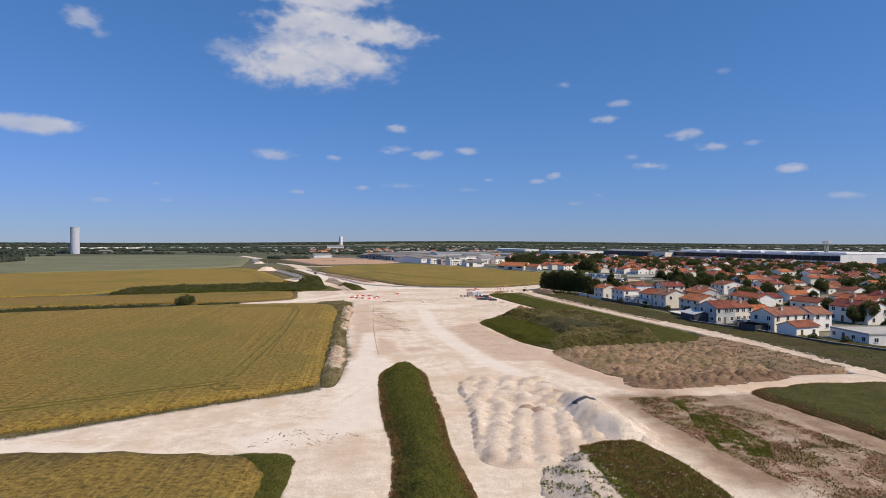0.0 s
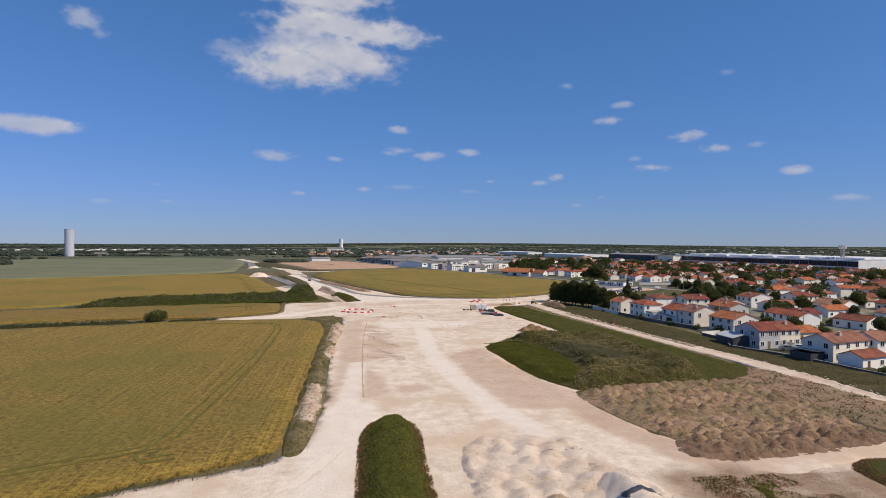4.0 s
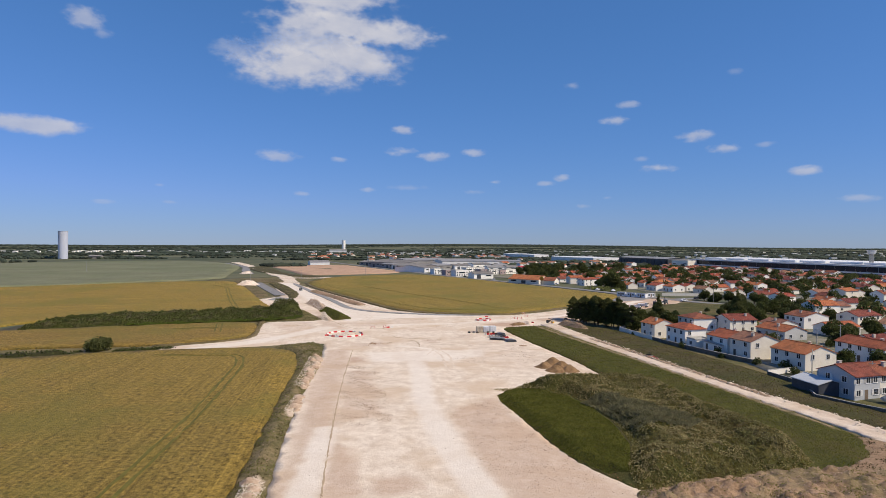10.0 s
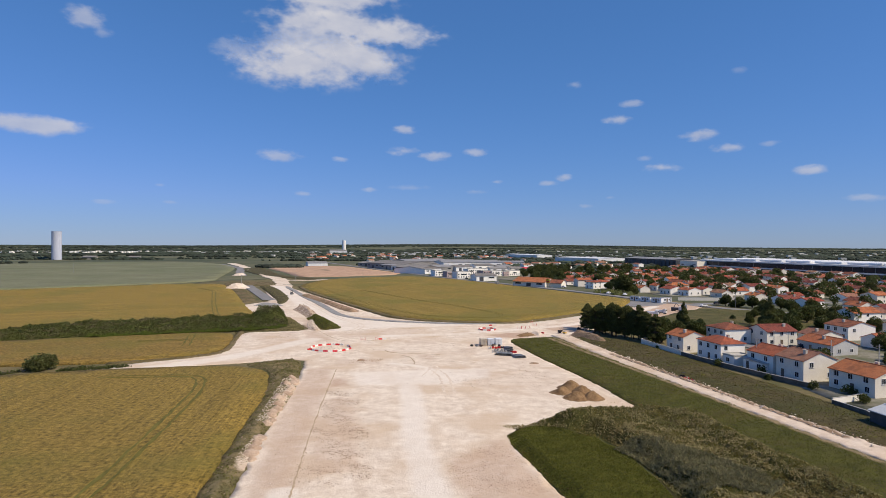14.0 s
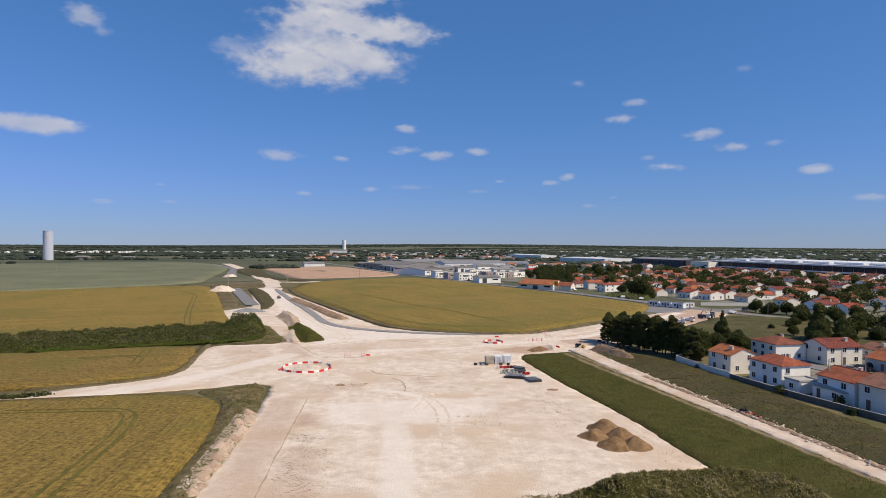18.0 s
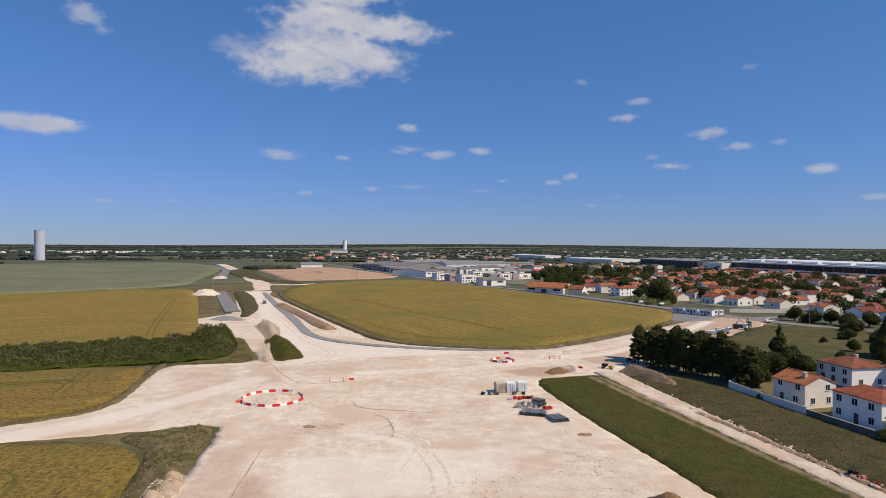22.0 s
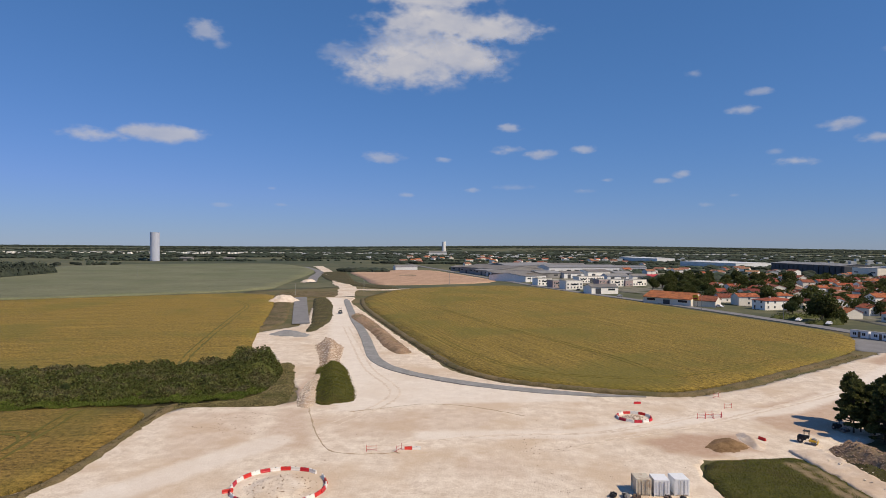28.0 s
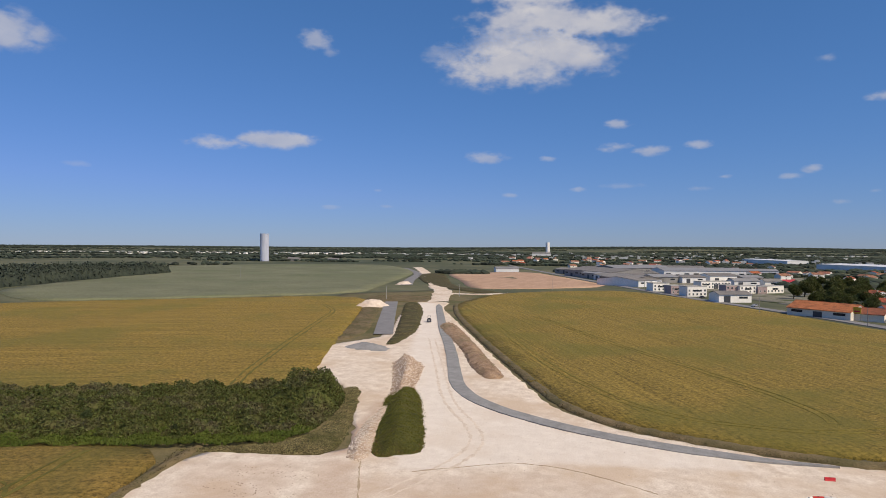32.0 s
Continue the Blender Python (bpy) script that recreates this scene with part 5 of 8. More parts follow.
# the rest of the town, in streets
TOWN = [(108, 300), (150, 312), (190, 400), (178, 455), (136, 476), (128, 528), (96, 566), (92, 620), (105, 700), (190, 830), (318, 880), (340, 900), (412, 690), (470, 520), (400, 330), (240, 160), (150, 120), (124, 150), (124, 215), (112, 235)]
labels = ("white house with an orange tiled roof in a garden street", "cream house with a red tiled roof in a garden street", "white bungalow with a faded tile roof")
rng = random.Random(77)
spots = []
FAR_TREES = []
for row in range(-4, 44):
    for col in range(-75, 32):
        u, v = row * 24.0, col * 22.0 + (row % 2) * 8
        if rng.random() < 0.12:
            continue
        a = radians(16)
        x = 100 + u * math.sin(a + 0.9) + v * math.cos(a + 0.9) * 0.9 + rng.uniform(-3, 3)
        y = 140 + u * math.cos(a + 0.9) - v * math.sin(a + 0.9) * 0.9 + rng.uniform(-3, 3)
        if x < 0.78 * y + 12 and inside(TOWN, np.array([x]), np.array([y]))[0] and all(math.hypot(x - p, y - q) > r + 7 for p, q, r in TAKEN):
            spots.append((x, y))
for x, y in spots:
    near = math.hypot(x, y - 60) < 330
    two = rng.random() < (0.45 if near else 0.25)
    k = rng.random()
    wall = 0 if k < 0.6 else 1
    tile = rng.choice((0, 0, 1, 1, 2))
    w, d = rng.choice((7.5, 8.5, 9.5)), rng.choice((9.5, 11.5, 13.5))
    house(x, y, rng.choice((16, 106)) + rng.uniform(-8, 8), w, d, 4.9 if two else 2.9, rng.choice((1.5, 1.8)), "hip" if rng.random() < 0.15 else "gable", wall, tile, labels[2 if tile == 2 else wall], win=2 if near else 1)
    TAKEN.append((x, y, 6))
    for _ in range(rng.choice((2, 2, 3, 3)) if near else rng.choice((1, 2, 2, 2))):
        tx, ty = x + rng.uniform(-13, 13), y + rng.uniform(-13, 13)
        if all(math.hypot(tx - p, ty - q) > r for p, q, r in TAKEN):
            if near and math.hypot(x, y - 60) < 300:
                plant(OAKS[rng.choice((0, 1, 2))] if rng.random() < 0.85 else BUSHES[0], tx, ty, rng.uniform(0.7, 1.15), group="garden trees")
            else:
                FAR_TREES.append((tx, ty, rng.uniform(0.7, 1.2)))
for k in range(240):
    x, y = rng.uniform(90, 420), rng.uniform(430, 1000)
    if inside(TOWN, np.array([x]), np.array([y]))[0] and all(math.hypot(x - p, y - q) > r - 1 for p, q, r in TAKEN):
        FAR_TREES.append((x, y, rng.uniform(0.8, 1.3)))
blob_rng = np.random.RandomState(8)
blobs = []
for x, y, s in FAR_TREES:
    s *= 0.6 if x > 290 + 0.297 * (931 - y) else 1.0
    for _ in range(5):
        blobs.append((x + rng.uniform(-2, 2) * s, y + rng.uniform(-2, 2) * s, s * rng.uniform(2.2, 5.2), s * rng.uniform(1.6, 2.6), 0.9))
tagged(new("garden_trees", leaf_mesh("garden_trees", ball_points(blob_rng, blobs, 14), 1.05, LEAF, 8)), "green trees crowded among the far gardens", "trees", kind="stuff")
# garden trees close to the works
for x, y, s, k in ((147, 414, 1.0, 0), (151, 408, 1.1, 1), (156, 404, 1.0, 0), (160, 399, 1.1, 1), (166, 396, 1.0, 0), (150, 380, 1.0, 1), (158, 372, 1.15, 0), (165, 365, 1.1, 1), (172, 380, 1.1, 0), (143, 355, 1.0, 1), (150, 345, 1.15, 0), (158, 340, 1.1, 1), (139, 335, 1.05, 0), (146, 328, 1.0, 1), (165, 350, 1.1, 0), (100, 228, 0.75, 1), (92, 231, 0.7, 0), (104, 222, 0.8, 0), (120, 226, 0.9, 1), (112, 222, 0.8, 0), (104, 262, 0.7, 1), (101, 252, 0.8, 0), (127, 258, 0.9, 1), (132, 265, 0.9, 0), (114.5, 491, 1.9, 0), (121, 494, 1.3, 1), (121, 165, 0.8, 0), (90, 206, 0.5, 2), (78, 236, 0.45, 2), (66.5, 279, 0.5, 2), (112, 205, 0.8, 1), (127, 190, 0.9, 0)):
    plant(OAKS[k], x, y, s, z=-0.8, group="garden trees")
for x, y in ((83, 226), (86, 214), (88, 222), (80, 243), (95, 207), (98, 186), (103, 178), (95, 157), (100, 152), (73, 252)):
    plant(BUSHES[0], x, y, 0.9, group="garden shrubs")


OLDWALL = material("weathered_block_wall", (0.085, 0.075, 0.06), (0.19, 0.165, 0.135), scale=0.5, fine=4, bump=0.02)


def garden_wall(pts, tall, mat, label, name="garden_wall"):
    """A wall of even height along a line of points, with a coping."""
    ob = thing(name, pose(0, 0, 0), label, "wall", kind="structure")
    for (x0, y0), (x1, y1) in zip(pts, pts[1:]):
        l, a = math.dist((x0, y0), (x1, y1)), math.degrees(math.atan2(y1 - y0, x1 - x0))
        p = part("wall_panel", box_bm(0, -0.1, -0.2, l, 0.1, tall), mat, ob)
        p.matrix_basis = pose(x0, y0, 0, 0, 0, a)
        q = part("coping", box_bm(-0.02, -0.14, tall, l + 0.02, 0.14, tall + 0.07, 0.015), CONCRETE, ob)
        q.matrix_basis = pose(x0, y0, 0, 0, 0, a)
    return ob


garden_wall([(76, 297), (70, 296.5), (64, 289), (66, 279), (68.8, 267)], 1.5, WALLS[1], "pale rendered garden wall")
garden_wall([(68.8, 267), (71, 259), (74, 249), (78, 238), (83, 226)], 1.2, OLDWALL, "dark weathered concrete block garden wall")
garden_wall([(79, 213), (80.5, 205), (79.5, 198), (77, 190), (80, 184), (84, 178), (88, 168), (91, 158), (95, 148), (101, 138)], 1.0, OLDWALL, "low dark weathered garden wall along the verge")
garden_wall([(79, 213), (88, 217)], 1.3, WALLS[0], "white garden wall between two plots")
garden_wall([(134, 447), (150, 446), (167, 446)], 1.8, WALLS[1], "long pale garden wall by the road")
garden_wall([(93, 196), (95, 185), (100, 178)], 1.5, WALLS[0], "white garden wall")
thicket("clipped_hedge", [(96, 500), (104, 498), (128, 512), (126, 516), (110, 508), (98, 504)], 2.8, "tall clipped dark hedge round a bungalow garden", 71, dens=3, leaf=0.5, mat=LEAF_DARK)


def hall(pts3, tall, wall_mat, roof_mat, label, rise=1.5, roof="gable", win=0, name="industrial_hall", stripe=None):
    """A large shed from its front left corner, front right corner and depth."""
    (x0, y0), (x1, y1), depth = pts3
    w, a = math.dist((x0, y0), (x1, y1)), math.degrees(math.atan2(y1 - y0, x1 - x0))
    # the ridge runs along the front
    cx, cy = from_corner(x0, y0, a, w, depth)
    ob = thing(name, pose(cx, cy, 0, 0, 0, a + 90), label, "industrial building", "works buildings")
    part("wall", wall_bm(depth, w, tall, rise, roof), wall_mat, ob)
    part("roof", roof_bm(depth, w, tall, rise, roof, 0.5, 0.25), roof_mat, ob)
    n = int(w / 9)
    for k in range(n if win else 0):
        yy = (k + 0.5 - n / 2) * w / n
        if k % 3 == 1:
            d = part("loading_door", box_bm(-0.06, -2.0, 0, 0.06, 2.0, min(4.0, tall - 0.8)), METAL_DARK, ob)
        else:
            d = part("window_band", box_bm(-0.06, -2.6, tall * 0.5, 0.06, 2.6, tall * 0.5 + 1.2), GLASS, ob)
        d.matrix_basis = pose(depth / 2, yy, 0)
        e = new(d.name.split(".")[0], d.data)
        e.parent = ob
        e.matrix_basis = pose(-depth / 2, yy, 0)
    if name == "apartment_block":
        for fl in (0.8, 3.2) if tall > 5 else (1.0,):
            m = max(2, int(w / 2.8))
            for k in range(m):
                for side in (-1, 1):
                    add_window(ob, side * depth / 2, (k + 0.5 - m / 2) * w / m, fl, 90 * side, 1.2, 1.3)
    TAKEN.append((cx, cy, max(w, depth) / 2))
    return ob


hall(((-26, 742), (-8, 772), 40), 5, METAL_WHITE, FIBRE, "white-fronted workshop hall with a grey fibre-cement roof", 2.5, win=1)
hall(((-62, 800), (-32, 755), 30), 5.5, FIBRE, FIBRE, "dark grey workshop hall beside the road", 2.5, win=1)
hall(((-8, 905), (72, 935), 40), 7.5, METAL_WHITE, METAL, "long white warehouse with a grey ribbed roof", 2.5, win=1)
hall(((-110, 905), (-55, 840), 50), 7, METAL, FIBRE, "large grey hall with dark gable ends", 3, win=1)
hall(((-60, 960), (0, 1010), 45), 7, METAL, METAL, "grey ribbed metal hall", 3, win=1)
hall(((-45, 850), (-12, 870), 26), 6, METAL_WHITE, FIBRE, "pale hall with a fibre-cement roof", 2, win=1)
hall(((-202, 960), (-176, 972), 16), 4.2, METAL_WHITE, METAL, "white farm shed beyond the tilled field", 2)
hall(((8, 660), (20, 668), 9), 6.2, WALLS[0], CONCRETE, "white cubic apartment block with a flat roof", 0.3, "flat", 1, "apartment_block")
hall(((-2, 676), (7, 681), 9), 5.6, MAUVE, CONCRETE, "mauve cubic apartment block with a flat roof", 0.3, "flat", 1, "apartment_block")
hall(((-14, 700), (-3, 706), 10), 5.6, WALLS[0], CONCRETE, "white flat-roofed apartment block", 0.3, "flat", 1, "apartment_block")
hall(((20, 742), (42, 758), 9), 5.4, WALLS[0], CONCRETE, "white flat-roofed row of apartments", 0.3, "flat", 1, "apartment_block")
hall(((34, 700), (42, 704), 9), 5.4, MAUVE, CONCRETE, "mauve flat-roofed apartment block", 0.3, "flat", 1, "apartment_block")
hall(((43, 702), (54, 709), 9), 5.2, WALLS[0], CONCRETE, "white flat-roofed apartment block", 0.3, "flat", 1, "apartment_block")
hall(((55, 708), (61, 711), 9), 4.6, MAUVE, CONCRETE, "mauve flat-roofed apartment block", 0.3, "flat", 1, "apartment_block")
hall(((61, 712), (73, 722), 9), 5.0, WALLS[0], CONCRETE, "white flat-roofed apartment block", 0.3, "flat", 1, "apartment_block")
hall(((24, 622), (42, 630), 12), 4.6, WALLS[0], FIBRE, "small white workshop with a grey roof and open bay", 1.6, win=1)
hall(((86, 810), (100, 818), 12), 3.4, WALLS[0], material("red_cladding", (0.42, 0.03, 0.03), (0.52, 0.05, 0.05), rough=0.5), "shop with a bright red roof", 1.4)
hall(((50, 566), (72, 548), 16), 3.6, WALLS[1], ROOFS[0], "long orange-tiled shop building beside the town road", 3.0, win=1, name="shop_building")
hall(((72, 552), (84, 546), 12), 3.2, WALLS[1], ROOFS[1], "low red-tiled wing of the shop", 2.2, name="shop_building")
hall(((291, 1104), (325, 975), 60), 10.0, METAL_DARK, METAL, "saw-tooth factory hall with dark cladding", 1, "flat", name="factory_hall")
for k in range(14):
    t = (k + 0.5) / 14
    hall(((289 + 34 * t - 1.6, 1104 - 129 * t + 6), (289 + 34 * t + 0.6, 1104 - 129 * t - 1), 40), 10.8, METAL_DARK, METAL, "saw-tooth bay of a factory roof", 2.0, name="roof_bay")
hall(((318, 940), (330, 912), 30), 10.4, WALLS[1], CONCRETE, "beige office block beside the factory", 0.3, "flat", 1, "office_block")
for k, (x0, y0, x1, y1, dp, tl, m) in enumerate(((-88, 870, -70, 845, 22, 5.5, 1), (-72, 842, -58, 822, 20, 5, 0), (-38, 815, -20, 835, 18, 5, 2), (-15, 800, 5, 818, 20, 5.5, 1), (8, 815, 28, 830, 18, 5, 0), (32, 838, 55, 850, 20, 6, 2), (60, 850, 78, 862, 16, 4.5, 1), (-90, 985, -55, 1010, 26, 6, 2), (15, 985, 60, 1000, 26, 6, 1), (70, 985, 110, 990, 24, 6, 0), (-130, 960, -105, 940, 20, 5, 1), (-20, 1060, 40, 1075, 26, 6, 2), (46, 775, 66, 786, 10, 5, 0), (70, 790, 84, 796, 10, 4.5, 2))):
    hall(((x0, y0), (x1, y1), dp), tl, (METAL_WHITE, METAL, WALLS[0])[m], FIBRE if k % 3 else METAL, "works hall with pale walls and a grey roof", 1.8, win=1)
# the long glass-fronted works
WORKS = hall(((342, 931), (424, 655), 110), 12.2, METAL_WHITE, METAL_WHITE, "very long white works hall with dark glazed bands", 0.5, "flat", name="factory_hall")
wl = math.dist((342, 931), (424, 655))
wa = math.degrees(math.atan2(655 - 931, 424 - 342))
for z0, z1 in ((0.4, 4.0), (5.5, 11.0)):
    n = 24
    for k in range(n):
        p = new("glazed_panel", shared(("glazed_panel", z0), lambda: (box_bm(0.12, -0.12, z0, wl / n - 0.12, 0.1, z1), GLASS)))
        p.parent = WORKS
        p.matrix_basis = WORKS.matrix_basis.inverted() @ pose(342, 931, 0, 0, 0, wa) @ pose(k * wl / n, 0, 0)
for k in range(7):
    p = part("roof_light", box_bm(0, 0, 12.6, 34, 70, 14.6, 0.2), METAL_WHITE, WORKS)
    p.matrix_basis = WORKS.matrix_basis.inverted() @ pose(342, 931, 0, 0, 0, wa) @ pose(4 + k * 40, 20, 0)
hall(((452, 640), (500, 560), 60), 9, METAL_WHITE, METAL, "pale grey works building", 1, "flat", name="factory_hall")
hall(((205, 1290), (262, 1175), 80), 7.5, METAL_WHITE, METAL_WHITE, "white factory hall on the far side of town", 1, win=0, name="factory_hall")
hall(((140, 1640), (200, 1500), 40), 7.5, METAL_WHITE, METAL_WHITE, "white storage hall far off", 1, name="factory_hall")
hall(((-378, 2005), (-325, 2015), 30), 10, METAL_WHITE, FIBRE, "sports hall below the water tower", 3, name="sports_hall")

# village round the far water tower, and scattered hamlets
rng = random.Random(91)
for k in range(80):
    if k < 50:
        x, y = rng.uniform(-300, 180), rng.uniform(1150, 1750)
        x -= (y - 1200) * 0.12
    else:
        x, y = rng.uniform(80, 330), rng.uniform(830, 1120)
    if any(math.hypot(x - p, y - q) < r + 8 for p, q, r in TAKEN):
        continue
    house(x, y, rng.uniform(0, 180), rng.choice((8.5, 10)), rng.choice((11, 14)), rng.choice((2.9, 4.8)), 1.7, "gable", rng.choice((0, 0, 1)), rng.choice((0, 2, 2)), "small white house far off with a tile roof", "far houses", win=1, chimney=False)
    TAKEN.append((x, y, 6))


def far_hamlet(cx, cy, sx, sy, n, seed, label):
    """Tiny far buildings along the skyline, too far to tell apart."""
    rng = random.Random(seed)
    bm = bmesh.new()
    for _ in range(n):
        x, y = cx + rng.gauss(0, sx), cy + rng.gauss(0, sy)
        w, d, h = rng.uniform(6, 13), rng.uniform(6, 12), rng.uniform(2.5, 5.5)
        z = float(ground_height(np.array([x]), np.array([y]))[0])
        box_bm(x - w / 2, y - d / 2, z - 1, x + w / 2, y + d / 2, z + h, bm=bm)
    ob = part("far_hamlet", bm, WALLS[2] if seed > 6 else WALLS[0])
    return tagged(ob, label, "buildings", kind="stuff")


far_hamlet(-1500, 1950, 200, 70, 70, 1, "pale houses of a distant village")
far_hamlet(-1080, 2080, 140, 50, 75, 2, "white distant apartment blocks")
far_hamlet(-640, 2150, 180, 60, 60, 9, "pale houses of a village beyond the barley")
far_hamlet(-1900, 1800, 160, 60, 40, 3, "pale roofs of a distant village")
far_hamlet(350, 2600, 400, 160, 60, 4, "pale distant sheds beyond the town")
far_hamlet(1300, 2300, 400, 200, 50, 5, "pale distant sheds beyond the works")
far_hamlet(-750, 2360, 14, 10, 5, 6, "distant farmstead")


def water_tower(x, y, tall, radius, label, kind="plain", skin=None):
    ob = thing("water_tower", pose(x, y, 0), label, "water tower")
    bm = bmesh.new()
    bmesh.ops.create_cone(bm, cap_ends=True, segments=40, radius1=radius, radius2=radius, depth=1)
    for v in bm.verts:
        v.co.z = (v.co.z + 0.5) * (tall + 0.5) - 0.5
    if kind == "plain":
        part("shaft", bm, skin or TOWER, ob)
        bm = bmesh.new()
        bmesh.ops.create_cone(bm, cap_ends=True, segments=40, radius1=radius + 0.25, radius2=radius + 0.25, depth=0.8)
        bmesh.ops.translate(bm, verts=bm.verts, vec=(0, 0, tall + 0.1))
        part("rim", bm, skin or TOWER, ob)
        part("door", box_bm(-0.8, -radius - 0.06, 0, 0.8, -radius + 0.4, 2.4), METAL_DARK, ob)
        for k in range(16):
            a = 2 * math.pi * k / 16
            r = part("pilaster", box_bm(-0.12, -0.1, 0, 0.12, 0.12, tall - 0.3), TOWER, ob)
            r.matrix_basis = pose(radius * math.cos(a), radius * math.sin(a), 0, 0, 0, math.degrees(a) + 90)
    else:
        bm.free()
        bm = bmesh.new()
        bmesh.ops.create_cone(bm, cap_ends=True, segments=32, radius1=radius * 0.7, radius2=radius, depth=4)
        bmesh.ops.translate(bm, verts=bm.verts, vec=(0, 0, tall - 2))
        part("tank", bm, WALLS[2], ob)
        for k in range(8):
            a = 2 * math.pi * k / 8
            bm = bmesh.new()
            tapered(bm, (radius * 0.42 * math.cos(a), radius * 0.42 * math.sin(a), -0.3), (radius * 0.42 * math.cos(a), radius * 0.42 * math.sin(a), tall - 3.9), 0.4, 0.35)
            part("leg", bm, CONCRETE, ob)
    return ob


TOWER = material("tower_concrete", (0.42, 0.45, 0.53), (0.52, 0.55, 0.63), scale=0.1, fine=0.6, stretch=(1, 1, 0.15))
water_tower(-726, 1212, 52, 8.2, "tall plain grey concrete cylinder water tower")
water_tower(-346, 2080, 42, 6.0, "white cylindrical water tower above the village", skin=WALLS[0])
water_tower(440, 705, 27.5, 4.6, "concrete water tower with a tank on legs", "tank")
hall(((-695, 1240), (-672, 1242), 12), 5, FIBRE, FIBRE, "low grey farm shed beside the water tower", 2, name="farm_shed")
hall(((-620, 1265), (-600, 1267), 10), 4.5, METAL, FIBRE, "pale farm shed among trees", 2, name="farm_shed")

far_hamlet(-150, 2000, 260, 160, 90, 7, "white village houses round the far water tower")
far_hamlet(600, 1700, 350, 160, 60, 8, "pale sheds and houses beyond the town")

# ---- more ground round the works and the town ----
heap("meadow", [(60, 325), (75, 303), (90, 296), (128, 308), (150, 322), (172, 375), (150, 392), (128, 400), (112, 385), (85, 350)], 0.35, 2, GRASS, "mown meadow between the shelter belt and the road", "meadow", 3.0, 0.1, 8.0, 81)
heap("gravel_lot", [(92, 410), (97, 430), (106, 444), (122, 432), (118, 420), (104, 408)], 0.12, 1, ASPHALT, "grey gravel parking lot beside the road", "lot", 2.5, 0.03, 6.0, 82)
heap("dry_verge", [(-186, 586), (-150, 600), (-128, 560), (-146, 548), (-158, 552), (-130, 486), (-106, 430), (-108, 402), (-100, 384), (-140, 489)], 0.3, 1.5, MARGIN, "rough dry grass between the wheat and the new road", "verge", 2.0, 0.15, 5.0, 83)
heap("dry_verge", [(-143, 548), (-133, 548), (-112, 500), (-92, 446), (-86, 412), (-90, 410), (-96, 432), (-120, 492)], 0.7, 2.0, DRYGRASS, "weedy bank between the two new carriageways", "bank", 1.5, 0.25, 4.0, 84)
heap("clay_bank", [(-92, 462), (-64, 412), (-52, 384), (-45, 372), (-40, 376), (-50, 396), (-66, 430), (-88, 474)], 1.0, 2.5, CLAY, "low bank of brown soil along the wheat", "bank", 1.2, 0.3, 3.0, 85)
heap("gravel_mound", [(-101, 400), (-99, 412), (-90, 410), (-83, 404), (-84, 397)], 1.3, 5, PATH_GREY, "low heap of grey road gravel", "gravel", 1.2, 0.1, 3.0, 86)
heap("field_verge", [(-250, 910), (-165, 690), (-125, 660), (-113, 640), (-112, 620), (-135, 640), (-185, 690), (-270, 860)], 0.3, 2, DRYGRASS, "dry verge beside the tilled field", "verge", 4.0, 0.1, 8.0, 87)
heap("spoil_heap", [(43, 305), (46, 309), (50, 306), (53, 297), (54, 288), (50, 288), (46, 296)], 2.0, 3.2, CLAY, "heap of dark dug earth by the haul track", "heap", 0.7, 0.4, 2.5, 88)
tagged(ribbon("new_road", [(-202, 686), (-232, 765), (-262, 855), (-300, 930), (-352, 1020)], 9.0, 0.36, ASPHALT, 0.05, 0.4, 8), "far stretch of grey asphalt road", "road", kind="structure")
tagged(ribbon("road_bed", [(-128, 560), (-150, 630), (-172, 676), (-196, 735), (-240, 830), (-290, 940), (-345, 1055)], 12.0, 0.30, CHALK, 0.8, 0.4, 6), "far chalk bed of the new road", "road", kind="structure")
tagged(ribbon("side_road", [(-150, 622), (-124, 618), (-98, 640)], 6.0, 0.34, CHALK, 0.4, 0.4), "chalk side road to the wheat", "road", kind="structure")
tagged(ribbon("town_street", [(128, 418), (150, 428), (200, 434), (260, 440), (330, 430)], 6.0, 0.22, ASPHALT, 0.1, 0.4), "grey residential street", "road", kind="structure")
tagged(ribbon("town_street", [(99, 305), (97, 284), (104, 262), (110, 240), (112, 218), (121, 190)], 5.0, 0.22, ASPHALT, 0.1, 0.4), "grey residential street between the houses", "road", kind="structure")
_top = surface_of(site)
SITE_TOP = lambda x, y: float(_top([x], [y])[0])
_haul = surface_of(haul)
tagged(ribbon("trench", TRENCH, 0.32, 0.015, METAL_DARK, 0.1, 0.1, 0.6, lambda x, y: float(_haul([x], [y])[0])), "dark backfilled cable trench in the haul track", "trench", kind="structure")
DUST = material("dry_ruts", (0.34, 0.25, 0.15), (0.48, 0.37, 0.25), scale=0.5, fine=3)
